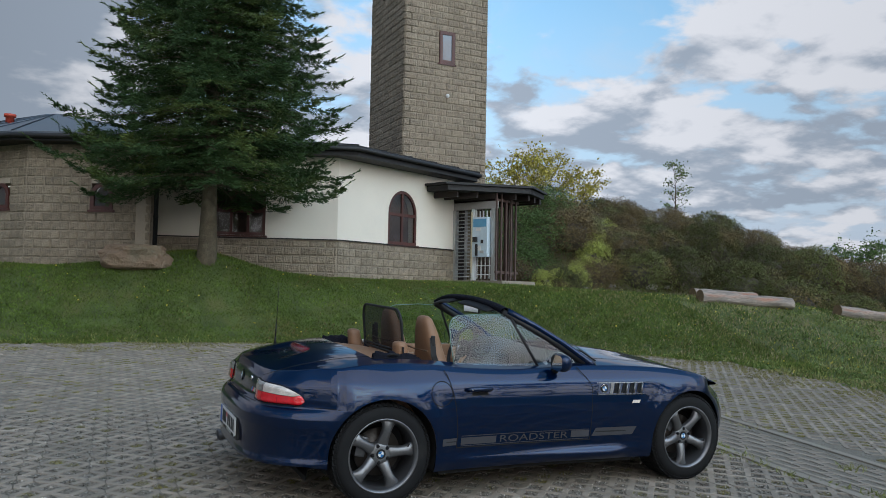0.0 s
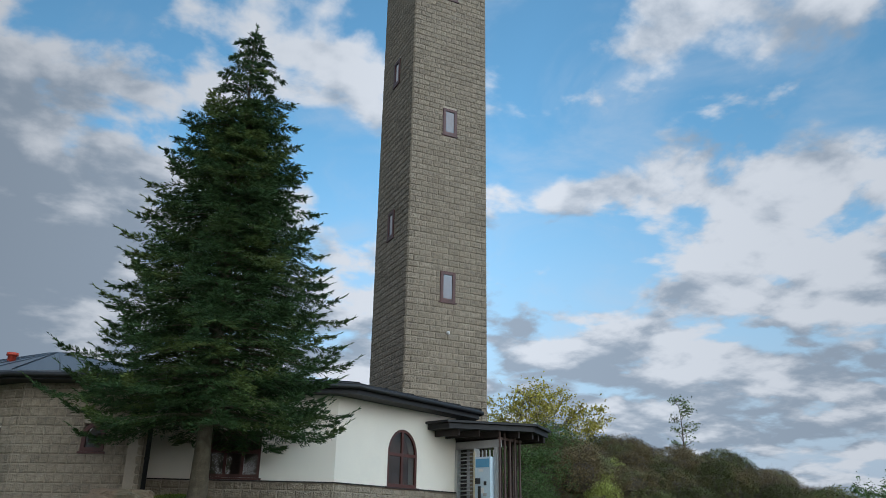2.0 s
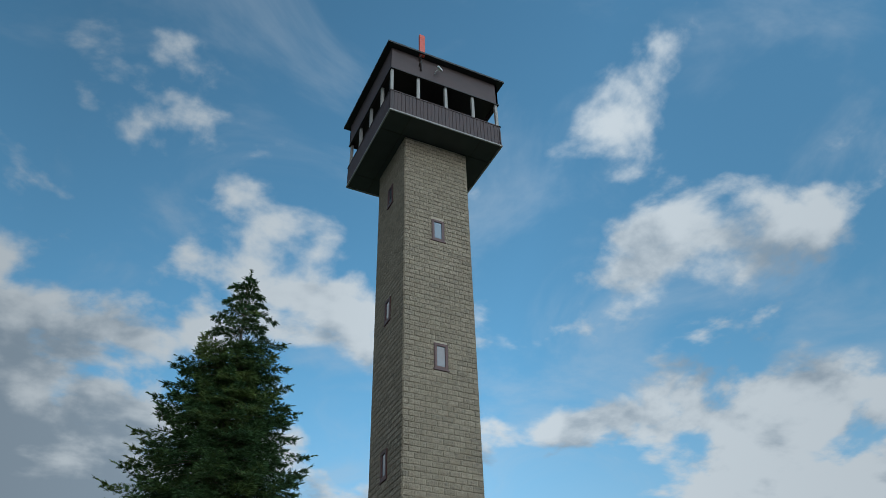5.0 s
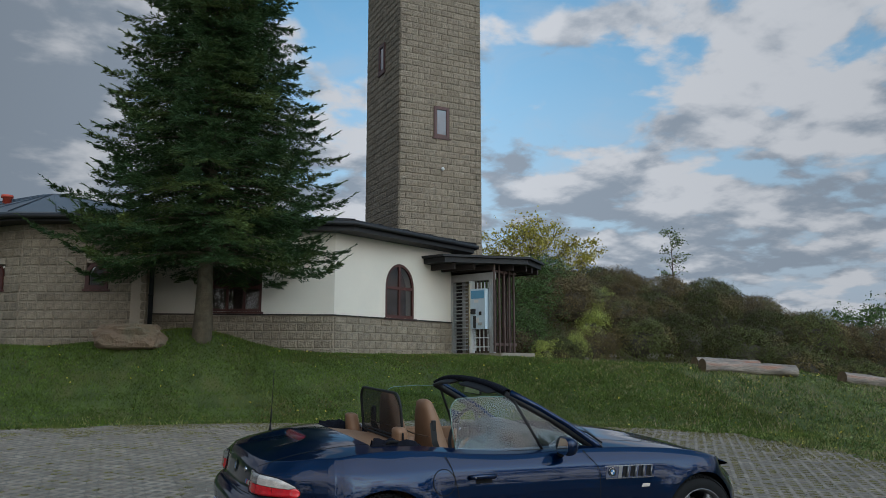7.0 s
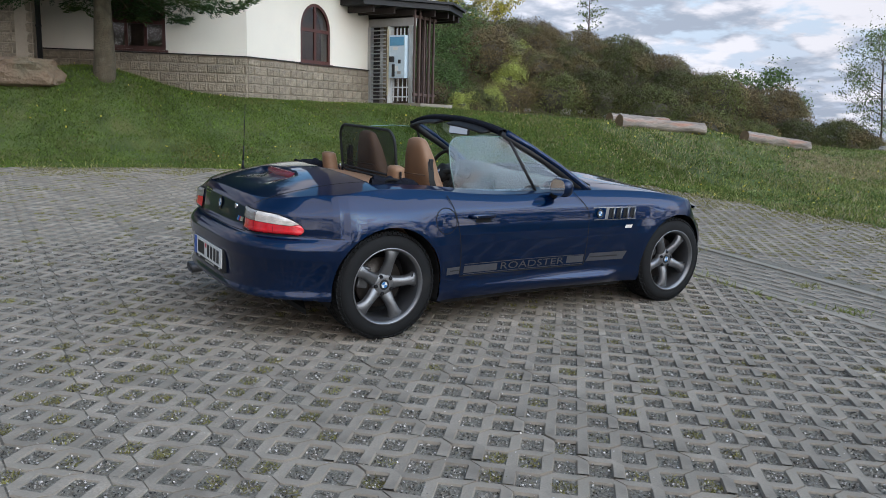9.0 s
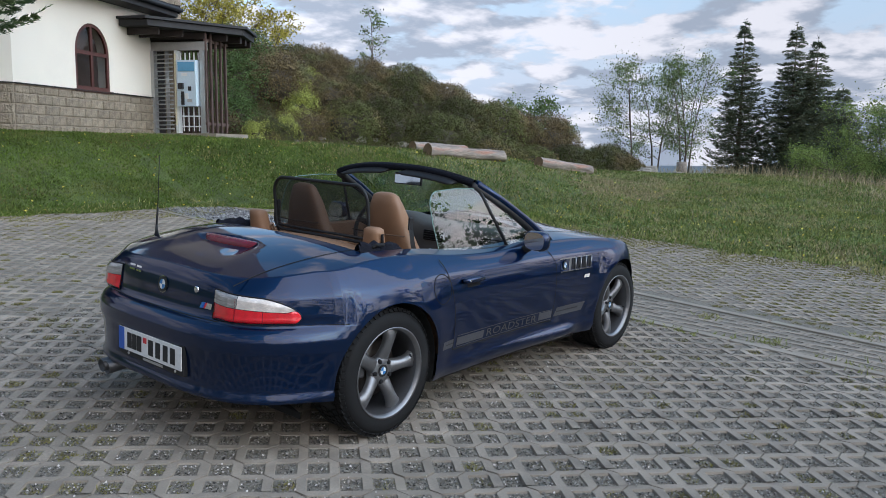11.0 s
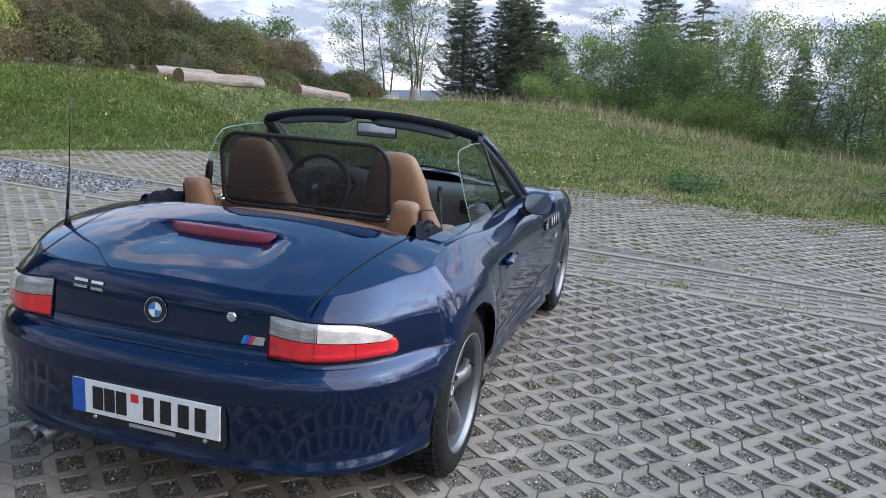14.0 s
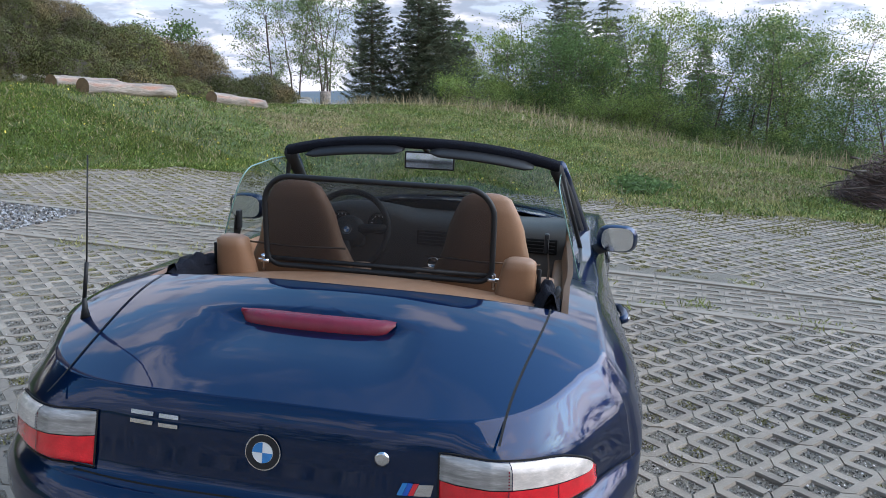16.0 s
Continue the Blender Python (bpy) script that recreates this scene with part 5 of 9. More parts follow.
base = np.stack([1.45 * r * np.cos(az), 1.25 * r * np.sin(az), hh], 1)
way = unit(np.stack([np.sin(az) * rng.normal(1, 0.5, n), -np.cos(az) * rng.normal(1, 0.5, n), rng.normal(0, 0.25, n)], 1))
tri = needles(base, way, 0.42, 0.008, rng)
from_arrays("brush", tri, 3, material("brush_twig", (0.135, 0.085, 0.070), 0.9, vary=0.3, scale=4, fine=20, bump=0, island=0.4), pile)["kind"] = "stuff"
# dark core in place of the shade deep in the heap
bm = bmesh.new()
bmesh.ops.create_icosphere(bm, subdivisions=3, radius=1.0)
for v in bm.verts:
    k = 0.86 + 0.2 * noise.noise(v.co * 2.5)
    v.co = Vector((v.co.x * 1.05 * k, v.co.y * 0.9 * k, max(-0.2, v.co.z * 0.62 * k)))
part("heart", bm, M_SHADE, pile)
for k in range(16):
    a = rn.uniform(0, 6.28)
    p = Vector((rn.uniform(-1.2, 1.2), rn.uniform(-1, 1), rn.uniform(0.05, 0.7)))
    bm = bmesh.new()
    tube(bm, [p, p + Vector((math.cos(a), math.sin(a), rn.uniform(-0.2, 0.2))) * rn.uniform(0.5, 1.0)], [0.022, 0.008], 6)
    part("branch", bm, M_TWIG, pile)

# ---------------------------------------------------------------- open two-seater car
M_PAINT = material("midnight_blue_paint", (0.0002, 0.0115, 0.050), 0.31, metal=0.60, vary=0.04, scale=2, fine=900, bump=0.0, coat=1.0, specular=0.1)
M_PAINT.node_tree.nodes["Principled BSDF"].inputs["Specular Tint"].default_value = (0.02, 0.28, 0.50, 1)
M_PAINT.node_tree.nodes["Principled BSDF"].inputs["Coat IOR"].default_value = 1.50
M_PAINT.node_tree.nodes["Principled BSDF"].inputs["Coat Roughness"].default_value = 0.028
M_SEAM = material("panel_gap", (0.003, 0.003, 0.004), 0.9, bump=0)
M_TRIM = material("black_plastic_trim", (0.010, 0.010, 0.011), 0.6, vary=0.15, scale=20, fine=200, bump=0.15, depth=0.002)
M_UNDER = material("dark_underside", (0.008, 0.008, 0.008), 0.9, bump=0.1)
M_RUBBER = material("tyre_rubber", (0.009, 0.009, 0.0095), 0.75, specular=0.28, vary=0.25, scale=12, fine=140, bump=0.25, second=(0.022, 0.021, 0.019), spot=0.6, depth=0.002)
M_ALLOY = material("silver_alloy", (0.22, 0.22, 0.225), 0.36, metal=0.8, vary=0.1, scale=9, fine=90, bump=0.03, second=(0.24, 0.23, 0.22), spot=0.62)
M_ALLOY_DARK = material("grey_alloy", (0.13, 0.13, 0.135), 0.4, metal=0.7, vary=0.15, scale=9, fine=90, bump=0.03)
M_BRAKE = material("brake_disc", (0.10, 0.085, 0.075), 0.5, metal=0.7, vary=0.3, scale=15, fine=90, bump=0.1)
M_CHROME = material("chrome", (0.75, 0.75, 0.76), 0.12, metal=1.0, vary=0.04, scale=9, fine=90, bump=0)
M_REDLENS = material("red_lens", (0.72, 0.006, 0.016), 0.22, vary=0.22, scale=25, fine=260, bump=0.25, coat=1.0, depth=0.002)
M_CLEARLENS = material("clear_lens", (0.80, 0.72, 0.66), 0.14, vary=0.22, scale=30, fine=120, bump=0.25, coat=1.0, depth=0.002, axes=(1, 0.5, 1.6))
M_GREYLENS = material("grey_lens", (0.33, 0.32, 0.31), 0.14, vary=0.45, scale=45, fine=160, bump=0.3, coat=1.0, depth=0.002, axes=(1, 0.3, 2.2))
M_DARKRED = material("dark_red_lens", (0.17, 0.006, 0.020), 0.25, vary=0.2, scale=25, fine=260, bump=0.2, coat=0.25)
M_TAN = material("tan_leather", (0.285, 0.152, 0.080), 0.5, vary=0.14, scale=7, fine=240, bump=0.3, second=(0.215, 0.112, 0.058), spot=0.56, depth=0.002)
M_TANDARK = material("dark_tan_seam", (0.10, 0.055, 0.03), 0.7, bump=0)
M_CLOTH = material("black_hood_cloth", (0.009, 0.010, 0.017), 0.95, vary=0.25, scale=14, fine=260, bump=0.5, specular=0.2)
M_GLASS = glass("car_glass", (0.80, 0.88, 0.85))
M_MIRROR = material("mirror_glass", (0.85, 0.87, 0.88), 0.06, metal=1.0, vary=0.01, scale=1, fine=2, bump=0)
M_PLATE = material("white_plate", (0.78, 0.78, 0.76), 0.4, vary=0.04, scale=9, fine=60, bump=0.02)
M_PLATEBLUE = material("blue_plate_band", (0.02, 0.10, 0.45), 0.4, vary=0.04, scale=9, fine=60, bump=0.02)
M_INK = material("black_ink", (0.01, 0.01, 0.012), 0.5, bump=0)
M_SKY_BLUE = material("badge_blue", (0.03, 0.20, 0.50), 0.3, bump=0, coat=0.5)
M_STRIPE = material("grey_vinyl_stripe", (0.058, 0.058, 0.066), 0.5, vary=0.1, scale=10, fine=90, bump=0.05)
M_LETTER = material("dark_vinyl_lettering", (0.055, 0.055, 0.062), 0.5, vary=0.1, scale=10, fine=90, bump=0.05)
M_RED = material("red_badge", (0.6, 0.03, 0.04), 0.4, bump=0)
M_MESHCLOTH = bpy.data.materials.new("dark_deflector_mesh")
M_MESHCLOTH.use_nodes = True
_n, _l = M_MESHCLOTH.node_tree.nodes, M_MESHCLOTH.node_tree.links
_t, _m, _b = _n.new("ShaderNodeBsdfTransparent"), _n.new("ShaderNodeMixShader"), _n["Principled BSDF"]
_b.inputs["Base Color"].default_value, _b.inputs["Roughness"].default_value = (0.016, 0.016, 0.018, 1), 0.6
_t.inputs[0].default_value = (0.55, 0.55, 0.56, 1)
_m.inputs[0].default_value = 0.60
_l.new(_t.outputs[0], _m.inputs[1])
_l.new(_b.outputs[0], _m.inputs[2])
_l.new(_m.outputs[0], _n["Material Output"].inputs[0])

CAR_AT = Vector((1.855, 5.392, 0.134))
_fx, _ly = Vector((0.9998, -0.0154, -0.0146)), Vector((0.0159, 0.9991, 0.0397))
_up = _fx.cross(_ly).normalized()
_ly = _up.cross(_fx).normalized()
CAR_M = Matrix((_fx, _ly, _up)).transposed().to_4x4()
CAR_M.translation = CAR_AT
car = empty("roadster_car", CAR_M, "midnight-blue open two-seater roadster with tan leather seats, roof down", "car")

WHEELBASE, TYRE_R, ARCH_R, TAIL_N = 2.446, 0.316, 0.352, 3.5


def half_width(x):
    if x < 0.2:
        k = min(1.0, (0.2 - x) / 1.015)
        return 0.862 * max(0.0, 1 - k**TAIL_N) ** (1 / TAIL_N)
    if x > 2.3:
        k = min(1.0, (x - 2.3) / 0.87)
        return 0.853 * max(0.0, 1 - k**2.5) ** (1 / 2.5)
    return curve_at(x, (0.2, 0.6, 1.2, 1.7, 2.1, 2.3), (0.862, 0.846, 0.826, 0.838, 0.851, 0.853))


def half_outline():
    pts = []
    for i in range(26):                                   # round the tail
        a = math.radians(90 * i / 25)
        x = 0.2 - 1.015 * math.cos(a) ** (2 / TAIL_N)
        if x < -0.52:
            pts.append((x, 0.862 * math.sin(a) ** (2 / TAIL_N)))
    xs = set(np.arange(-0.51, 2.95, 0.05).round(4))
    for c in (0.0, WHEELBASE):
        xs |= {round(c + sgn * ARCH_R * math.sin(math.radians(d)), 4) for sgn in (-1, 1) for d in range(4, 91, 6)}
        xs |= {round(c + sgn * (ARCH_R + 0.0015), 4) for sgn in (-1, 1)}
    xs |= {-0.04, 1.60}
    for x in sorted(xs):
        if -0.515 < x < 2.90:
            pts.append((float(x), half_width(float(x))))
    for i in range(25, -1, -1):                           # round the nose
        a = math.radians(90 * i / 25)
        x = 2.3 + 0.87 * math.cos(a) ** (2 / 2.5)
        if x > 2.91:
            pts.append((x, 0.853 * math.sin(a) ** (2 / 2.5)))
    return pts


OUT = half_outline()
OUT_LEN = np.concatenate([[0], np.cumsum([math.dist(a, b) for a, b in zip(OUT, OUT[1:])])])


def outline_normal(i):
    a, b = OUT[max(0, i - 1)], OUT[min(len(OUT) - 1, i + 1)]
    if i == 0:
        return (-1.0, 0.0)
    if i == len(OUT) - 1:
        return (1.0, 0.0)
    d = (b[0] - a[0], b[1] - a[1])
    k = math.hypot(*d)
    return (-d[1] / k, d[0] / k)


NORM = [outline_normal(i) for i in range(len(OUT))]
SIDE_Z = (0.15, 0.19, 0.23, 0.27, 0.31, 0.36, 0.42, 0.48, 0.54, 0.60, 0.66, 0.72, 0.77, 0.81, 0.84, 0.87)
SIDE_O = (0.075, 0.050, 0.032, 0.028, 0.026, 0.018, 0.010, 0.004, 0.000, 0.000, 0.004, 0.013, 0.030, 0.054, 0.082, 0.115)
REAR_Z = (0.15, 0.255, 0.272, 0.285, 0.300, 0.320, 0.36, 0.42, 0.465, 0.50, 0.547, 0.578, 0.599, 0.612, 0.65, 0.70, 0.75, 0.78, 0.82)
REAR_O = (0.060, 0.020, 0.013, 0.014, 0.022, 0.025, 0.025, 0.021, 0.012, 0.003, 0.003, 0.018, 0.042, 0.076, 0.085, 0.090, 0.097, 0.106, 0.134)
NOSE_Z = (0.15, 0.20, 0.28, 0.36, 0.44, 0.50, 0.55, 0.60, 0.64, 0.70, 0.80)
NOSE_O = (0.16, 0.08, 0.03, 0.008, 0.000, 0.006, 0.02, 0.05, 0.09, 0.12, 0.15)


def inset(x, z):
    wr = smooth_step(-0.22, -0.50, x) if x < -0.22 else 0.0
    wr = 1 - smooth_step(-0.50, -0.22, x)
    wf = smooth_step(2.55, 2.95, x)
    o = float(np.interp(z, SIDE_Z, SIDE_O)) * (1 - wr) * (1 - wf) + float(np.interp(z, REAR_Z, REAR_O)) * wr + float(np.interp(z, NOSE_Z, NOSE_O)) * wf
    if x < -0.3:                                          # fuller corners round the lamps
        o -= 0.034 * wr * smooth_step(0.42, 0.56, half_width(x)) * smooth_step(0.598, 0.622, z) * (1 - smooth_step(0.735, 0.79, z))
    for c in (0.0, WHEELBASE):                            # flared arches
        r = math.hypot(x - c, z - 0.32)
        o -= 0.020 * math.exp(-((r - 0.36) / 0.09) ** 2) * (1 - 0.5 * wr)
    o -= (0.012 + 0.034 * smooth_step(0.7, 1.75, x)) * math.exp(-((z - 0.235) / 0.034) ** 2) * smooth_step(0.45, 0.6, x) * (1 - smooth_step(1.75, 1.95, x))    # sill skirt
    return o


E_X = (-0.8, -0.7, -0.5, -0.2, 0.0, 0.3, 0.6, 1.0, 1.5, 2.0, 2.4, 2.7, 2.95, 3.1, 3.2)
E_Z = (0.770, 0.778, 0.812, 0.852, 0.866, 0.862, 0.842, 0.832, 0.846, 0.842, 0.815, 0.752, 0.672, 0.605, 0.55)
H_X = (-0.8, -0.7, -0.5, -0.3, -0.13, 0.15, 0.8, 1.5, 1.8, 2.2, 2.6, 2.9, 3.1, 3.2)
H_Z = (0.792, 0.808, 0.872, 0.921, 0.945, 0.945, 0.93, 0.936, 0.930, 0.882, 0.800, 0.712, 0.630, 0.58)


def edge_z(x):
    return curve_at(x, E_X, E_Z)


def top_z(x, y):
    h, e = curve_at(x, H_X, H_Z), edge_z(x)
    ye = max(0.35, half_width(max(-0.70, min(3.0, x))) - 0.105)
    z = h - (h - e) * min(1.15, abs(y) / ye) ** 2.3
    if x < 0.1:                                           # hollow behind the high brake light
        k = (1 - smooth_step(0.20, 0.26 + 0.25 * max(0.0, -0.34 - x), abs(y))) * smooth_step(-0.66, -0.36, x) * (1 - smooth_step(-0.345, -0.325, x))
        z -= 0.026 * k
    if x > 1.6:
        z += 0.012 * (1 - smooth_step(0.26, 0.40, abs(y))) * (1 - smooth_step(2.7, 3.0, x))
    return z


def low_z(x):
    for c in (0.0, WHEELBASE):
        if abs(x - c) < ARCH_R + 0.0004:
            return max(0.17, 0.318 + math.sqrt(max(0.0, ARCH_R**2 - (x - c) ** 2)))
    if x < -0.3:
        return 0.262 - 0.012 * smooth_step(-0.5, -0.35, x)
    return 0.165


def surf(i, z, lift=0.0):
    """The body's side at column i of the outline and height z (right-hand half is y < 0)."""
    (x, y), (nx, ny) = OUT[i], NORM[i]
    o = inset(x, z) - lift
    return Vector((x - nx * o, y - ny * o, z))


def column_at(x=None, y=None):
    """A fractional column for a place on the side (x) or on the tail (y)."""
    if y is not None:
        ys = [p[1] for p in OUT[:20]]
        return float(np.interp(y, ys, range(20)))
    xs = [p[0] for p in OUT]
    return float(np.interp(x, xs, range(len(xs))))


def on_side(x, z, lift=0.002, side=-1):
    c = column_at(x=x)
    i = min(len(OUT) - 2, int(c))
    p = surf(i, z, lift).lerp(surf(i + 1, z, lift), c - i)
    return Vector((p.x, p.y * -side if side < 0 else p.y, p.z)) if side > 0 else Vector((p.x, -p.y, p.z))


def on_column(c, z, lift=0.002, side=-1):
    i = min(len(OUT) - 2, int(c))
    p = surf(i, z, lift).lerp(surf(i + 1, z, lift), c - i)
    return Vector((p.x, side * p.y, p.z))


def on_tail(y, z, lift=0.002):
    c = column_at(y=abs(y))
    return on_column(c, z, lift, 1 if y > 0 else -1)


def on_top(x, y, lift=0.002):
    return Vector((x, y, top_z(x, y) + lift))


FRACTIONS = [0.0, 0.03, 0.065, 0.10, 0.135, 0.19, 0.26, 0.34, 0.43, 0.52, 0.60, 0.68, 0.76, 0.83, 0.90, 0.96, 1.0]
LEVELS = sorted(set(SIDE_Z[1:-3]) | {0.262, 0.272, 0.285, 0.300, 0.320, 0.39, 0.45, 0.465, 0.50, 0.55, 0.575, 0.585, 0.599, 0.612, 0.64, 0.69, 0.745})
OPEN_AT = 4


def lid_bend(x, y):
    """How far the front edge of the boot lid bows back in the middle."""
    return 0.10 * max(0.0, 1 - (y / 0.60) ** 2) * smooth_step(-0.28, -0.04, x) * (1 - smooth_step(-0.04, 0.12, x))


def build_shell():
    cols, tops = [], []
    for i, (x, y) in enumerate(OUT):
        zs = edge_z(x) if -0.45 < x < 2.9 else None
        # the shoulder: where the side's roll meets the top
        s = surf(i, zs if zs else (0.806 if x < 0 else 0.60))
        s.z = top_z(s.x, s.y)
        low = low_z(x)
        col = []
        for z in LEVELS:
            z2 = max(low, min(z, s.z - 0.012))
            col.append(surf(i, z2))
        cols.append(col)
        fan = Vector((-0.28, 0, 0)) if x < -0.28 else Vector((2.75, 0, 0)) if x > 2.75 else Vector((s.x, 0, 0))
        top = []
        for f in FRACTIONS:
            p = s.lerp(fan, f)
            p.x -= lid_bend(s.x, p.y)
            top.append(Vector((p.x, p.y, s.z if f == 0 else top_z(p.x, p.y))))
        tops.append(top)
    return cols, tops


COLS, TOPS = build_shell()
NL, NF = len(LEVELS), len(FRACTIONS)


def cell_part(i, k):
    """Which panel a cell of the shell belongs to; None: open."""
    x = (OUT[i][0] + OUT[i + 1][0]) / 2
    if k < NL:
        z = LEVELS[k] if k < NL - 1 else 0.84
        if x < -0.36 and z < 0.610:
            return "rear_bumper"
        if x > 2.72 and z < 0.60:
            return "front_bumper"
        if 0.46 < x < 1.555 and z > 0.33:
            return "door"
        return "body"
    f = k - NL
    if -0.04 < x < 1.60:
        return "door" if f < OPEN_AT and 0.46 < x < 1.50 else "body" if f < OPEN_AT else None
    p = (TOPS[i][f] + TOPS[i + 1][f]) / 2
    if p.x < 0.0:
        return "trunk_lid" if abs(p.y) < 0.60 else "body"
    return "hood" if abs(p.y) < 0.60 and p.x < 3.0 else "body"


def shell_parts():
    groups = {}
    for side in (1, -1):
        grid = {}
        for i in range(len(OUT)):
            for k in range(NL + NF):
                p = COLS[i][k] if k < NL else TOPS[i][k - NL]
                grid[i, k] = Vector((p.x, side * p.y, p.z))
        for i in range(len(OUT) - 1):
            for k in range(NL + NF - 1):
                name = cell_part(i, k)
                if name is None:
                    continue
                if k < NL and k != NL - 1 and LEVELS[k + 1] <= max(low_z(OUT[i][0]), low_z(OUT[i + 1][0])) and abs(low_z(OUT[i][0]) - low_z(OUT[i + 1][0])) > 0.05:
                    continue
                quad = [grid[i, k], grid[i + 1, k], grid[i + 1, k + 1], grid[i, k + 1]]
                if side > 0:
                    quad = quad[::-1]
                key = (name, side) if name == "door" else (name, 0)
                groups.setdefault(key, []).append(quad)
    # one set of soft normals for the whole shell, so that panels meet without a break
    soft_normals = {}

    def key_of(p):
        return (round(p.x, 3), round(p.y, 3), round(p.z, 3))

    for quads in groups.values():
        for q in quads:
            nrm = (q[2] - q[0]).cross(q[3] - q[1])
            if nrm.dot((q[0] + q[2]) / 2 - Vector((1.2, 0, 0.35))) < 0:
                nrm = -nrm
            for p in q:
                soft_normals[key_of(p)] = soft_normals.get(key_of(p), Vector()) + nrm
    for (name, side), quads in groups.items():
        bm = bmesh.new()
        for q in quads:
            if (q[0] - q[2]).length < 1e-5 or (q[1] - q[3]).length < 1e-5:
                continue
            bm.faces.new([bm.verts.new(p) for p in q])
        bmesh.ops.remove_doubles(bm, verts=bm.verts, dist=0.0004)
        bmesh.ops.dissolve_degenerate(bm, edges=bm.edges, dist=0.0003)
        bmesh.ops.recalc_face_normals(bm, faces=bm.faces)
        up_faces = sum(1 for f in bm.faces if f.normal.dot(f.calc_center_median() - Vector((1.2, 0, 0.35))) > 0)
        if up_faces < len(bm.faces) / 2:
            bmesh.ops.reverse_faces(bm, faces=bm.faces)
        ob = part(name, bm, M_PAINT, car, smooth=True)
        ob.data.normals_split_custom_set_from_vertices([soft_normals.get(key_of(v.co), v.normal).normalized() for v in ob.data.vertices])


shell_parts()


def ribbon(name, points, width, mat, parent=None, label="", ups=None, lift=0.0):
    """A thin flat strip along points, lying on the body."""
    pts = [Vector(p) for p in points]
    bm = bmesh.new()
    rows = []
    for i, p in enumerate(pts):
        way = (pts[min(i + 1, len(pts) - 1)] - pts[max(i - 1, 0)]).normalized()
        up = (ups[i] if ups else (p - Vector((1.2, 0, 0.3))).normalized())
        side = way.cross(up).normalized() * width / 2
        rows.append((bm.verts.new(p + side), bm.verts.new(p - side)))
    for a, b in zip(rows, rows[1:]):
        bm.faces.new((a[0], b[0], b[1], a[1]))
    return part(name, bm, mat, parent or car, label)


OUTY = Vector((0, 1, 0.15))
for side in (-1, 1):
    up = [Vector((0, side, 0.12))] * 40
    rear_cut = [on_side(0.505 - 0.09 * ((z - 0.34) / 0.5) ** 2, z, 0.0015, side) for z in spread(0.34, 0.835, 16)]
    front_cut = [on_side(1.56 - 0.10 * smooth_step(0.70, 0.86, z), z, 0.0015, side) for z in spread(0.34, 0.838, 16)]
    low_cut = [on_side(x, 0.338, 0.0015, side) for x in spread(0.505, 1.56, 22)]
    for cut in (rear_cut, front_cut, low_cut):
        ribbon("panel_gap", cut, 0.006, M_SEAM, ups=up)
    crease = [on_side(x, 0.608, 0.0012, side) for x in spread(-0.51, -0.29, 8)]
    ribbon("panel_gap", crease, 0.005, M_SEAM, ups=up)
    lid = [on_top(x, side * (0.60 - 0.075 * smooth_step(0.0, -0.72, x)), 0.0018) for x in spread(-0.70, -0.04, 18)]
    ribbon("panel_gap", lid, 0.006, M_SEAM, ups=[Vector((0, side * 0.35, 1))] * 18)
    lid = [on_top(x, side * (0.60 + 0.05 * smooth_step(1.7, 2.5, x)), 0.0018) for x in spread(1.62, 2.72, 18)]
    ribbon("panel_gap", lid, 0.006, M_SEAM, ups=[Vector((0, side * 0.35, 1))] * 18)
    # fuel flap and its ring
    if side < 0:
        ring = [on_side(0.379 + 0.077 * math.cos(a), 0.69 + 0.077 * math.sin(a), 0.0015, side) for a in spread(0, 2 * math.pi, 33)]
        ribbon("fuel_flap_gap", ring, 0.0055, M_SEAM, ups=[Vector((0, side, 0.12))] * 33)
tail_cut = [on_tail(y, 0.608, 0.003) for y in spread(-0.47, 0.47, 24)]
ribbon("panel_gap", tail_cut, 0.006, M_SEAM, ups=[Vector((-1, 0, 0.4))] * 24)

# wheel arch liners, floor and inner tub
for c in (0.0, WHEELBASE):
    for side in (-1, 1):
        bm = bmesh.new()
        rows = []
        for a in spread(-18, 198, 19):
            r = ARCH_R + 0.012
            x, z = c + r * math.cos(math.radians(a)), max(0.14, 0.318 + r * math.sin(math.radians(a)))
            yo = half_width(min(3.0, x)) - 0.028
            rows.append([bm.verts.new((x, side * y, z)) for y in (yo, yo - 0.05, 0.45)])
        for a, b in zip(rows, rows[1:]):
            for k in range(2):
                bm.faces.new((a[k], b[k], b[k + 1], a[k + 1]))
        cap = [r[2] for r in rows]
        bm.faces.new(cap)
        part("arch_liner", bm, M_UNDER, car)
bm = bmesh.new()
outline = [(x, half_width(x) - 0.10) for x in spread(-0.45, 2.95, 40)]
cut = [(x, (y if min(abs(x), abs(x - WHEELBASE)) > ARCH_R + 0.05 else 0.44)) for x, y in outline]
prism(bm, [Vector((x, y, 0.155)) for x, y in cut] + [Vector((x, -y, 0.155)) for x, y in cut[::-1]], (0, 0, 0.03))
bmesh.ops.recalc_face_normals(bm, faces=bm.faces)
part("floor_pan", bm, M_UNDER, car)

# ---------------------------------------------------------------- wheels


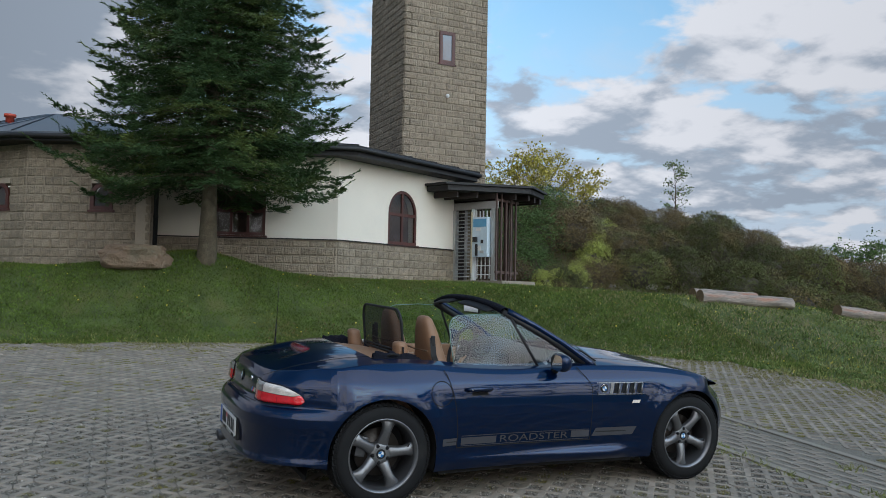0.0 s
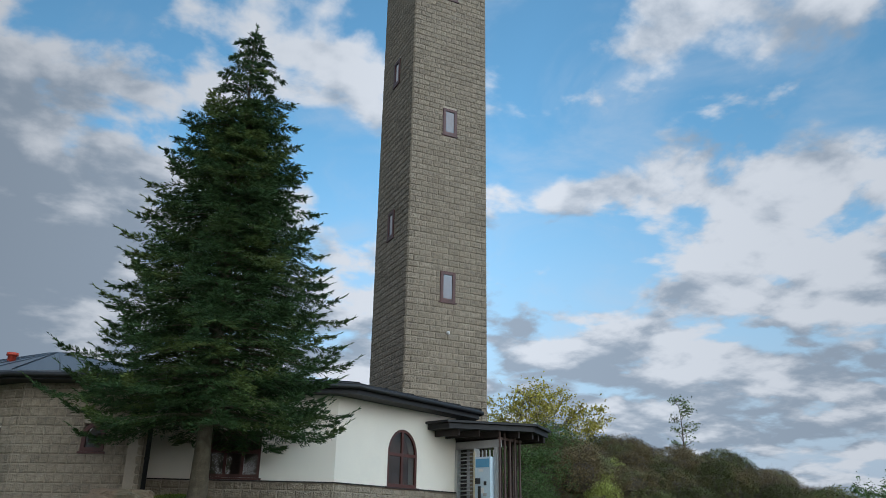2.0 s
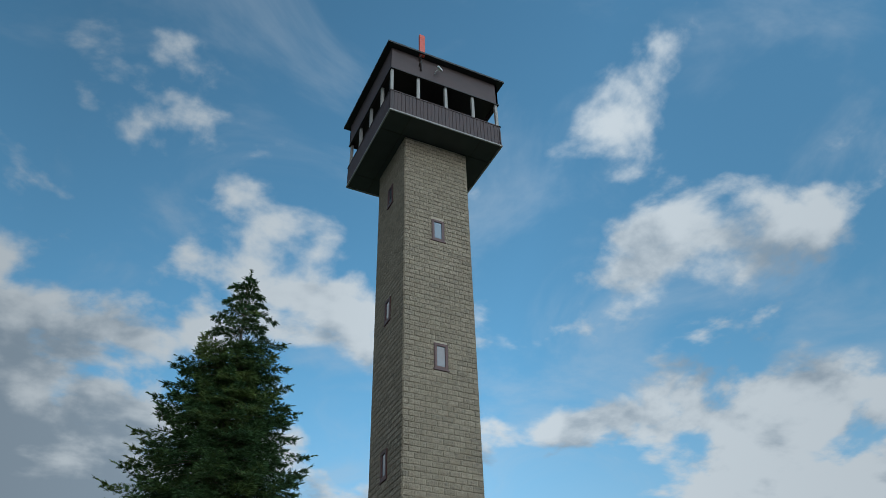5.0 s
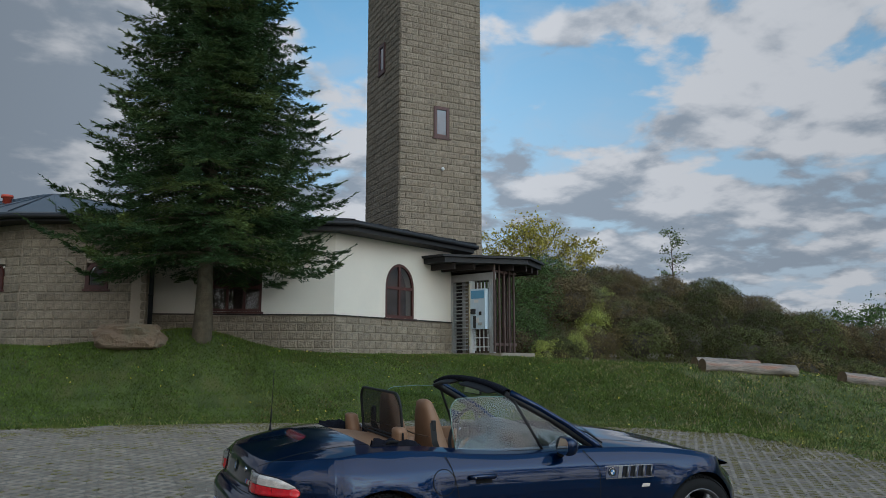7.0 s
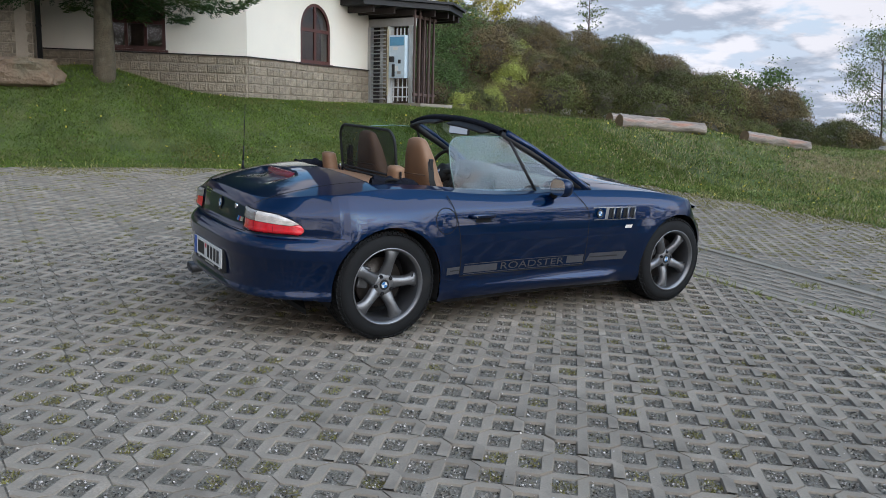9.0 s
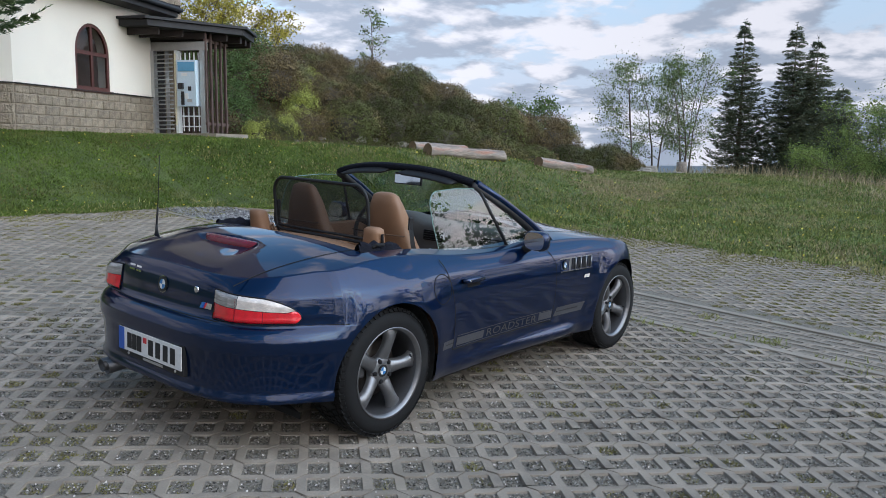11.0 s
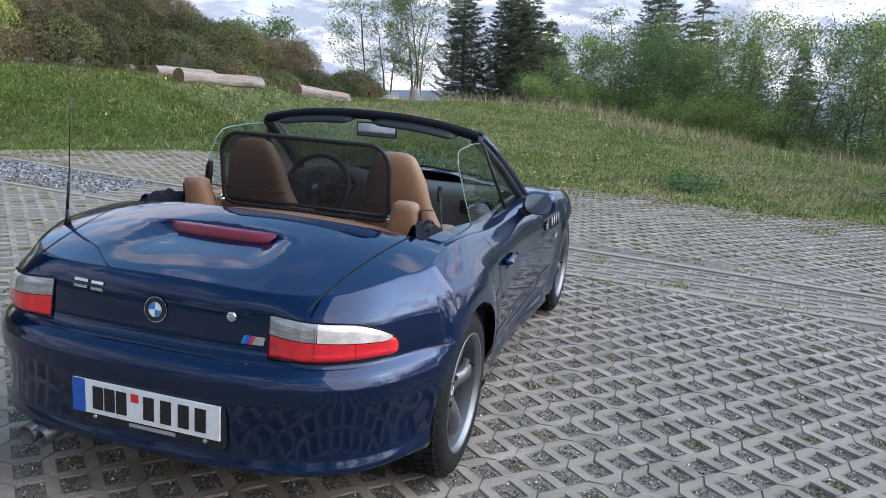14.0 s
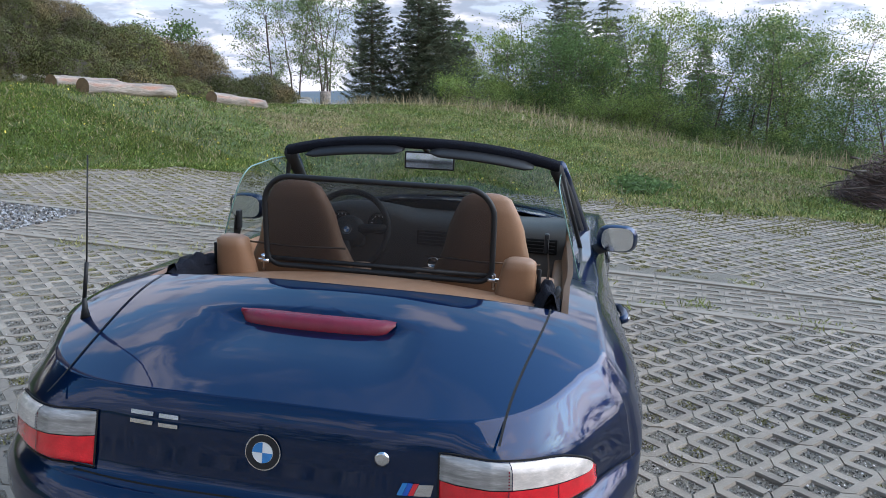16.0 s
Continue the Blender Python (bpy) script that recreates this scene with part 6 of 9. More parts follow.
def build_wheel():
    """One wheel round the origin, its outer face towards -y."""
    thing = new("wheel")
    thing.parent = car
    bm = bmesh.new()
    R, w = TYRE_R + 0.006, 0.122
    prof = [(w, 0.222), (w + 0.004, 0.25), (w + 0.002, 0.285), (w - 0.018, R - 0.011), (w - 0.035, R - 0.007)]
    prof += [(w - 0.06, R - 0.006), (0.03, R - 0.006)]
    prof += [(-0.03, R - 0.006), (-w + 0.06, R - 0.006)]
    prof += [(-w + 0.035, R - 0.007), (-w + 0.018, R - 0.011), (-w - 0.002, 0.285), (-w - 0.004, 0.25), (-w, 0.222)]
    lathe(bm, prof, (0, 0, 0), (0, -1, 0), (1, 0, 0), 64)
    for k in range(58):                                   # tread blocks in five rows, and the grooves of the shoulder
        for yy, wide, shift, skew in ((-0.083, 0.036, 0.0, 0.25), (-0.040, 0.034, 0.5, 0.35), (0.0, 0.030, 0.2, 0.0), (0.040, 0.034, 0.5, -0.35), (0.083, 0.036, 0.0, -0.25)):
            a = 2 * math.pi * (k + shift) / 58
            turn = Matrix.Rotation(-a + math.pi / 2, 3, "Y") @ Matrix.Rotation(skew, 3, "Z")
            box(bm, (0.0265, wide, 0.009), (math.cos(a) * (R - 0.002), yy, math.sin(a) * (R - 0.002)), turn)
        for sgn in (-1, 1):
            a = 2 * math.pi * (k + 0.5) / 58
            box(bm, (0.0245, 0.020, 0.005), (math.cos(a) * (R - 0.0105), sgn * (w - 0.0145), math.sin(a) * (R - 0.0105)), Matrix.Rotation(-a + math.pi / 2, 3, "Y") @ Matrix.Rotation(-sgn * 0.75, 3, "X"))
    tyre = part("tyre", bm, M_RUBBER, thing)
    bm = bmesh.new()
    lathe(bm, [(w - 0.018, 0.213), (w - 0.05, 0.205), (-w + 0.02, 0.200), (-w, 0.226)], (0, 0, 0), (0, -1, 0), (1, 0, 0), 64)
    part("barrel", bm, M_ALLOY_DARK, thing, "dark inner rim barrel")
    bm = bmesh.new()
    lathe(bm, [(w - 0.004, 0.228), (w + 0.004, 0.231), (w + 0.002, 0.222), (w - 0.018, 0.213)], (0, 0, 0), (0, -1, 0), (1, 0, 0), 64)
    for k in range(5):                                    # five broad rounded spokes
        a = 2 * math.pi * k / 5 + math.pi / 2
        c, s = math.cos(a), math.sin(a)
        rows = []
        for r, half, o in ((0.045, 0.044, 0.058), (0.080, 0.036, 0.072), (0.115, 0.031, 0.082), (0.150, 0.031, 0.088), (0.180, 0.037, 0.090), (0.205, 0.050, 0.086), (0.214, 0.060, 0.080)):
            ring = []
            for t, d in ((-1.0, -0.030), (-0.92, -0.008), (-0.6, 0.004), (0.0, 0.008), (0.6, 0.004), (0.92, -0.008), (1.0, -0.030)):
                ring.append(bm.verts.new((c * r - s * half * t, -(o + d), s * r + c * half * t)))
            rows.append(ring)
        for p, q in zip(rows, rows[1:]):
            for j in range(6):
                f = bm.faces.new((p[j], p[j + 1], q[j + 1], q[j]))
                f.smooth = True
    lathe(bm, [(0.03, 0.078), (0.060, 0.072), (0.070, 0.060), (0.072, 0.036), (0.070, 0.0)], (0, 0, 0), (0, -1, 0), (1, 0, 0), 32)
    bmesh.ops.recalc_face_normals(bm, faces=bm.faces)
    rim = part("rim", bm, M_ALLOY, thing)
    for k in range(5):
        a = 2 * math.pi * (k + 0.5) / 5 + math.pi / 2
        bm = bmesh.new()
        lathe(bm, [(0.055, 0.014), (0.068, 0.013), (0.078, 0.010), (0.078, 0.0)], (math.cos(a) * 0.054, 0, math.sin(a) * 0.054), (0, -1, 0), (1, 0, 0), 8)
        part("bolt", bm, M_SEAM, rim)
    roundel(rim, Vector((0, -0.0725, 0)), Vector((0, -1, 0)), Vector((0, 0, 1)), 0.033)
    bm = bmesh.new()
    lathe(bm, [(0.0, 0.0), (0.0, 0.150), (-0.02, 0.150), (-0.02, 0.0)], (0, -0.0, 0), (0, -1, 0), (1, 0, 0), 40)
    part("brake_disc", bm, M_BRAKE, thing)
    bm = bmesh.new()
    box(bm, (0.07, 0.06, 0.13), (-0.125, -0.01, 0.02), bevel=0.012)
    part("caliper", bm, M_ALLOY_DARK, thing)
    bm = bmesh.new()
    lathe(bm, [(-0.06, 0.205), (-0.06, 0.0)], (0, 0, 0), (0, -1, 0), (1, 0, 0), 24)
    part("dark_back", bm, M_UNDER, thing)
    bm = bmesh.new()
    tube(bm, [(0.19 * math.cos(0.5), -0.088, 0.19 * math.sin(0.5)), (0.17 * math.cos(0.5), -0.112, 0.17 * math.sin(0.5))], 0.004, 6)
    part("valve", bm, M_SEAM, thing)
    return thing


def roundel(parent, centre, normal, up, r):
    """A plain round badge: dark ring, and two blue and two white quarters."""
    normal = normal.normalized()
    up = (up - normal * up.dot(normal)).normalized()
    side = up.cross(normal)

    def disc(r0, r1, lift, mat, a0=0.0, a1=2 * math.pi, n=28, thick=0.0):
        bm = bmesh.new()
        ring0 = [bm.verts.new(centre + normal * lift + (side * math.cos(a) + up * math.sin(a)) * r0) for a in spread(a0, a1, n)] if r0 else None
        ring1 = [bm.verts.new(centre + normal * (lift - thick * 0.5) + (side * math.cos(a) + up * math.sin(a)) * r1) for a in spread(a0, a1, n)]
        if r0:
            for k in range(n - 1):
                bm.faces.new((ring0[k], ring1[k], ring1[k + 1], ring0[k + 1]))
        else:
            mid = bm.verts.new(centre + normal * lift)
            for k in range(n - 1):
                bm.faces.new((mid, ring1[k], ring1[k + 1]))
        return bm, mat

    badge = part("badge", disc(0, r, 0.001, M_CHROME, thick=0.002)[0], M_CHROME, parent, "round badge")
    if badge.parent.parent is not None and badge.parent.parent is not car and badge.parent is not car:
        holder = parent
    else:
        holder = badge
    for bm, mat in (disc(r * 0.60, r * 0.93, 0.002, M_INK), disc(0, r * 0.58, 0.002, M_PLATE)):
        part("field", bm, mat, holder)
    for q in (1, 3):
        part("quarter", disc(0, r * 0.57, 0.0028, M_SKY_BLUE, q * math.pi / 2, (q + 1) * math.pi / 2, 9)[0], M_SKY_BLUE, holder)


wheel = build_wheel()
HUB_Y = 0.722
wheel.matrix_local = pose(0, -HUB_Y, TYRE_R) @ pose(0, 0, 0, 0, 12, 0)
for x, side, turn in ((WHEELBASE, -1, 40), (0.0, 1, 0), (WHEELBASE, 1, 25)):
    m = pose(x, side * (HUB_Y - (0.012 if x else 0)), TYRE_R, 0, 0, 0 if side < 0 else 180) @ pose(0, 0, 0, 0, turn, 0)
    copy_thing(wheel, m)

# ---------------------------------------------------------------- tail lights, plate and badges


def tail_light(side):
    light = None
    c0, c1 = column_at(y=0.418), column_at(x=-0.508)
    n = 30

    def seam_z(t):
        z = 0.690 - 0.020 * t
        return z + (bounds(t)[1] - z) * smooth_step(0.84, 0.99, t)

    def bounds(t):
        zb = 0.621 + 0.006 * t
        zt = 0.746 - 0.024 * t - 0.034 * smooth_step(0.50, 1.0, t) ** 1.6
        mid, half = (zb + zt) / 2 - 0.008 * smooth_step(0.8, 1.0, t), (zt - zb) / 2
        k = max(0.0, t - 0.88) / 0.12                     # rounded outer end
        half *= max(0.04, 1 - k**2.2) ** 0.5
        return mid - half, mid + half

    def lens(name, mat, upper, t0, t1, parent, label, lift, m):
        bm = bmesh.new()
        grid = []
        for i in range(n):
            t = t0 + (t1 - t0) * i / (n - 1)
            zb, zt = bounds(t)
            a, b = (seam_z(t) + 0.002, zt) if upper else (zb, seam_z(t))
            b = max(a + 0.0005, b)
            row = []
            for j in range(m):
                z = a + (b - a) * j / (m - 1)
                edge = min((t - 0.0) * 14, (1 - t) * 8, (z - zb) / 0.016, (zt - z) / 0.016, 1.0)
                rib = 0.0030 * (j % 2) if upper else 0.0
                row.append(bm.verts.new(on_column(c0 + (c1 - c0) * t, z, 0.003 + rib + lift * math.sqrt(max(0.0, min(1.0, edge))), side)))
            grid.append(row)
        for i in range(n - 1):
            for j in range(m - 1):
                q = (grid[i][j], grid[i + 1][j], grid[i + 1][j + 1], grid[i][j + 1])
                bm.faces.new(q if side < 0 else q[::-1])
        return part(name, bm, mat, parent, label, smooth=True)

    bm = bmesh.new()
    ring = []
    for t in spread(0, 1, 20):
        ring.append(on_column(c0 + (c1 - c0) * t, bounds(t)[0] - 0.004, 0.004, side))
    for t in spread(1, 0, 20):
        ring.append(on_column(c0 + (c1 - c0) * t, bounds(t)[1] + 0.004, 0.004, side))
    tube(bm, ring + [ring[0]], 0.0022, 6, cap=False)
    light = part("tail_light", bm, M_SEAM, car, "tail light with a clear upper and a red lower lens")
    lens("red_lens", M_REDLENS, False, 0.0, 1.0, light, "red lens", 0.016, 12)
    lens("clear_lens", M_GREYLENS, True, 0.0, 0.315, light, "smoky clear ribbed lens", 0.016, 17)
    lens("clear_lens", M_CLEARLENS, True, 0.32, 0.97, light, "milky clear ribbed lens", 0.016, 17)
    for t in (0.30, 0.60):
        zb, zt = bounds(t)
        ribbon("divider", [on_column(c0 + (c1 - c0) * t, z, 0.0205, side) for z in spread(zb + 0.01, (zt - 0.01) if t < 0.5 else seam_z(t), 6)], 0.003, M_DARKRED, light, ups=[Vector((-1, side * 0.5, 0))] * 6)
    return light


for side in (-1, 1):
    tail_light(side)

brake = bmesh.new()
n = 20
rows = []
for k in range(n):
    y = -0.212 + 0.424 * k / (n - 1)
    e = math.sqrt(max(0.0, 1 - abs(y / 0.212) ** 8))
    z = curve_at(-0.33, H_X, H_Z) - 0.010 - (abs(y) / 0.75) ** 2.3 * 0.07
    x = -0.335 - 0.02 * (1 - (y / 0.212) ** 2)
    rows.append([brake.verts.new(p) for p in ((x + 0.02, y, z + 0.008), (x, y, z + 0.007), (x - 0.022 * e, y, z - 0.006 * e), (x - 0.020 * e, y, z - 0.028 * e))])
for a, b in zip(rows, rows[1:]):
    for k in range(3):
        brake.faces.new((a[k], a[k + 1], b[k + 1], b[k]))
bmesh.ops.recalc_face_normals(brake, faces=brake.faces)
part("high_brake_light", brake, M_DARKRED, car, "dark red brake light bar let into the boot lid", smooth=True)


def tail_panel(name, y0, y1, z0, z1, mat, lift, parent=None, label="", thick=0.004, steps=6):
    """A flat panel on the tail, following its curve."""
    bm = bmesh.new()
    rows = []
    for k in range(steps + 1):
        y = y0 + (y1 - y0) * k / steps
        rows.append([bm.verts.new(on_tail(y, z, lift)) for z in (z0, z1)] + [bm.verts.new(on_tail(y, z, lift - thick)) for z in (z1, z0)])
    for a, b in zip(rows, rows[1:]):
        for k in range(4):
            bm.faces.new((a[k], b[k], b[(k + 1) % 4], a[(k + 1) % 4]))
    bm.faces.new(rows[0])
    bm.faces.new(rows[-1])
    bmesh.ops.recalc_face_normals(bm, faces=bm.faces)
    return part(name, bm, mat, parent or car, label)


# number plate on its holder
def flat_box(name, y0, y1, z0, z1, x, thick, mat, parent, label="", bevel=0.0):
    bm = boxed((thick, abs(y1 - y0), z1 - z0), (x, (y0 + y1) / 2, (z0 + z1) / 2), bevel=bevel)
    return part(name, bm, mat, parent, label)


holder = flat_box("plate_holder", -0.308, 0.248, 0.335, 0.478, -0.786, 0.036, M_TRIM, car, "black plate holder", 0.004)
plate = flat_box("number_plate", -0.300, 0.238, 0.362, 0.474, -0.808, 0.006, M_PLATE, car, "white number plate with a blue band and dark bars", 0.002)
flat_box("blue_band", 0.190, 0.2375, 0.3625, 0.4735, -0.8125, 0.002, M_PLATEBLUE, plate)
for y in (0.160, 0.116, 0.072, -0.029, -0.091, -0.154, -0.214):
    flat_box("bar", y - 0.038, y, 0.380, 0.456, -0.8125, 0.002, M_INK, plate)
flat_box("sticker", -0.011, 0.017, 0.43, 0.457, -0.8125, 0.002, M_RED, plate)
flat_box("bar", -0.14, 0.03, 0.342, 0.354, -0.8055, 0.002, M_STEEL, holder)
for y in (0.16, -0.245):
    bm = bmesh.new()
    lathe(bm, [(0.0, 0.008), (0.005, 0.006), (0.006, 0.0)], (-0.804, y, 0.35), (-1, 0, 0), (0, 1, 0), 8)
    part("screw", bm, M_STEEL, holder)

roundel(car, on_tail(-0.012, 0.712, 0.004), Vector((-1, 0, 0.12)), Vector((0, 0, 1)), 0.041)
# plain silver bars in place of the model name
model = tail_panel("model_badge", 0.318, 0.258, 0.760, 0.769, M_CHROME, 0.006, label="silver model badge of plain bars", steps=2)
for y0, y1, z in ((0.318, 0.258, 0.740), (0.243, 0.193, 0.759), (0.243, 0.193, 0.739)):
    tail_panel("bar", y0, y1, z, z + 0.009, M_CHROME, 0.006, model, steps=2)
m_badge = None
for k, mat in enumerate((M_SKY_BLUE, M_PLATEBLUE, M_RED)):
    bm = bmesh.new()
    y = -0.322 - k * 0.013
    prism(bm, [on_tail(yy, z, 0.005) for yy, z in ((y, 0.652), (y - 0.012, 0.652), (y - 0.024, 0.678), (y - 0.012, 0.678))], (0.004, 0, 0))
    if m_badge is None:
        m_badge = part("sport_badge", bm, mat, car, "small badge of three coloured slanting bars and a silver block")
    else:
        part("bar", bm, mat, m_badge)
bm = bmesh.new()
prism(bm, [on_tail(yy, z, 0.005) for yy, z in ((-0.361, 0.652), (-0.401, 0.652), (-0.407, 0.678), (-0.373, 0.678))], (0.004, 0, 0))
part("block", bm, M_CHROME, m_badge)
lock = bmesh.new()
p = on_tail(-0.285, 0.727, 0.0)
lathe(lock, [(0.0, 0.017), (0.006, 0.017), (0.008, 0.012), (0.008, 0.0)], p, (-1, 0, 0), (0, 1, 0), 16)
part("boot_lock", lock, M_CHROME, car, "chrome boot lock")

for y in (0.455, 0.405):
    bm = bmesh.new()
    lathe(bm, [(0.0, 0.030), (0.262, 0.035), (0.264, 0.030), (0.02, 0.026)], (-0.53, y, 0.236), (-1, 0, -0.08), (0, 1, 0), 20)
    part("exhaust_pipe", bm, M_ALLOY_DARK, car, "dark steel exhaust pipe")

antenna = bmesh.new()
ap = on_top(-0.36, 0.655, -0.004)
tube(antenna, [ap, ap + Vector((0, 0, 0.03)), ap + Vector((0, 0.0, 0.06))], [0.014, 0.008, 0.006], 10)
tube(antenna, [ap + Vector((0, 0, 0.06)), ap + Vector((0, -0.012, 0.16))], 0.0055, 8)
tube(antenna, [ap + Vector((0, -0.012, 0.16)), ap + Vector((0.0, -0.03, 0.45))], 0.0022, 6)
part("antenna", antenna, M_TRIM, car, "thin black whip antenna", smooth=True)

# ---------------------------------------------------------------- side details


def side_panel(name, x0, x1, z0, z1, mat, lift, side, parent=None, label="", steps=10, lean=0.0):
    bm = bmesh.new()
    rows = []
    for k in range(steps + 1):
        x = x0 + (x1 - x0) * k / steps
        rows.append([bm.verts.new(on_side(x, z0, lift, side)), bm.verts.new(on_side(x + lean, z1, lift, side))])
    for a, b in zip(rows, rows[1:]):
        f = bm.faces.new((a[0], b[0], b[1], a[1]) if side < 0 else (a[1], b[1], b[0], a[0]))
    return part(name, bm, mat, parent or car, label)


def lettering(text, x0, x1, z0, z1, side, mat, parent):
    cu = bpy.data.curves.new("lettering", "FONT")
    cu.body, cu.size, cu.resolution_u = text, 1.0, 3
    tmp = bpy.data.objects.new("lettering", cu)
    scene.collection.objects.link(tmp)
    bpy.context.view_layer.update()
    me = bpy.data.meshes.new_from_object(tmp.evaluated_get(bpy.context.evaluated_depsgraph_get()))
    bpy.data.objects.remove(tmp)
    xs, ys = [v.co.x for v in me.vertices], [v.co.y for v in me.vertices]
    for v in me.vertices:
        u, w = (v.co.x - min(xs)) / (max(xs) - min(xs)), (v.co.y - min(ys)) / (max(ys) - min(ys))
        x = x0 + (x1 - x0) * u if side < 0 else x1 - (x1 - x0) * u
        v.co = on_side(x, z0 + (z1 - z0) * w, 0.004, side)
    me.materials.append(mat)
    ob = new("lettering", me)
    ob.parent = parent
    return ob


for side in (-1, 1):
    stripe = side_panel("stripe", 0.535, 0.80, 0.356, 0.402, M_STRIPE, 0.0022, side, label="grey vinyl stripe with the word ROADSTER", steps=8)
    side_panel("stripe_end", 0.395, 0.500, 0.356, 0.402, M_STRIPE, 0.0022, side, stripe, steps=4)
    side_panel("stripe_front", 1.40, 1.548, 0.360, 0.408, M_STRIPE, 0.0022, side, stripe, steps=6)
    side_panel("stripe_tip", 1.572, 1.92, 0.362, 0.420, M_STRIPE, 0.0022, side, stripe, steps=10, lean=0.03)
    for z in (0.411, 0.346):
        side_panel("pinstripe", 0.535, 1.548, z, z + 0.004, M_STRIPE, 0.0022, side, stripe, steps=22)
    side_panel("dark_inlay", 0.42, 0.50, 0.376, 0.383, M_INK, 0.0034, side, stripe, steps=4)
    side_panel("dark_inlay", 1.60, 1.86, 0.388, 0.396, M_INK, 0.0034, side, stripe, steps=8)
    lettering("ROADSTER", 0.83, 1.375, 0.358, 0.404, side, M_LETTER, stripe)

    vent = side_panel("side_vent", 1.600, 2.000, 0.652, 0.738, M_PAINT, 0.004, side, label="silver side vent with four slanting gills", steps=10, lean=0.02)
    for k in range(4):
        x = 1.735 + k * 0.066
        side_panel("gill", x, x + 0.036, 0.664, 0.730, M_SEAM, 0.0055, side, vent, steps=2, lean=0.022)
        bm = bmesh.new()
        tube(bm, [on_side(x + 0.036, 0.662, 0.010, side), on_side(x + 0.058, 0.732, 0.010, side)], [0.007, 0.007], 8)
        part("slat", bm, M_ALLOY, vent)
    for z0 in (0.652, 0.733):
        side_panel("vent_trim", 1.600, 2.000, z0, z0 + 0.005, M_ALLOY, 0.0065, side, vent, steps=10)
    side_panel("vent_field", 1.700, 1.728, 0.658, 0.732, M_ALLOY, 0.005, side, vent, steps=2, lean=0.02)
    roundel(vent, on_side(1.658, 0.696, 0.006, side), Vector((0, side, 0.1)), Vector((0, 0, 1)), 0.030)
    rep = side_panel("side_repeater", 1.895, 1.960, 0.590, 0.612, M_CLEARLENS, 0.006, side, label="clear side repeater", steps=4, lean=0.01)

    pocket = side_panel("handle_recess", 0.60, 0.72, 0.672, 0.705, M_SEAM, 0.002, side, steps=6)
    bm = bmesh.new()
    tube(bm, [on_side(0.555, 0.712, 0.004, side), on_side(0.575, 0.714, 0.022, side), on_side(0.65, 0.716, 0.026, side), on_side(0.725, 0.714, 0.022, side), on_side(0.745, 0.712, 0.004, side)], [0.013, 0.016, 0.016, 0.016, 0.013], 10)
    handle = part("door_handle", bm, M_PAINT, car, "body-coloured door handle", smooth=True)
    bm = bmesh.new()
    tube(bm, [on_side(0.583, 0.714, 0.022, side), on_side(0.583, 0.714, 0.0395, side)], 0.0055, 10)
    part("key_lock", bm, M_CHROME, handle)

    # door mirror
    mirror = bmesh.new()
    y = side
    wide, tall = (0.895, 0.905) if side > 0 else (0.845, 0.883)
    prof = []
    for t, sx, sz in ((0.0, 0.80, 0.86), (0.02, 1.0, 1.0), (0.05, 0.98, 0.97), (0.085, 0.72, 0.78), (0.105, 0.30, 0.42)):
        prof.append([Vector((1.235 + t, y * (wide + sx * 0.088 * math.cos(a) * (abs(math.cos(a)) ** -0.35 if abs(math.cos(a)) > 1e-3 else 1)), tall + sz * 0.062 * math.sin(a) * (abs(math.sin(a)) ** -0.3 if abs(math.sin(a)) > 1e-3 else 1))) for a in spread(0, 2 * math.pi, 25)[:-1]])
    rings = [[mirror.verts.new(p) for p in r] for r in prof]
    for a, b in zip(rings, rings[1:]):
        for k in range(24):
            mirror.faces.new((a[k], a[(k + 1) % 24], b[(k + 1) % 24], b[k]))
    mirror.faces.new(rings[-1])
    bmesh.ops.recalc_face_normals(mirror, faces=mirror.faces)
    shell_m = part("door_mirror", mirror, M_PAINT, car, "dark blue door mirror", smooth=True)
    bm = bmesh.new()
    bm.faces.new([bm.verts.new(Vector((1.2365, y * wide + (p.y - y * wide) * 0.98, tall + (p.z - tall) * 0.98))) for p in prof[0]])
    part("mirror_glass", bm, M_MIRROR, shell_m)
    bm = bmesh.new()
    tube(bm, [(1.27, y * 0.80, 0.845), (1.29, y * 0.745, 0.815), (1.30, y * 0.70, 0.80)], [0.028, 0.026, 0.03], 10)
    part("mirror_foot", bm, M_TRIM, shell_m, smooth=True)

# ---------------------------------------------------------------- windscreen and door glass
A_LOW = Vector((1.615, 0.695, 0.865))
A_TOP = Vector((0.985, 0.575, 1.212))


def header_at(t):
    """The windscreen's upper rail, t from -1 to 1."""
    return Vector((A_TOP.x - 0.045 * (1 - t * t), A_TOP.y * t, A_TOP.z + 0.065 * (1 - abs(t) ** 2.4)))


def base_at(t):
    return Vector((A_LOW.x + 0.14 * (1 - t * t), A_LOW.y * t, A_LOW.z + 0.068 * (1 - t * t)))


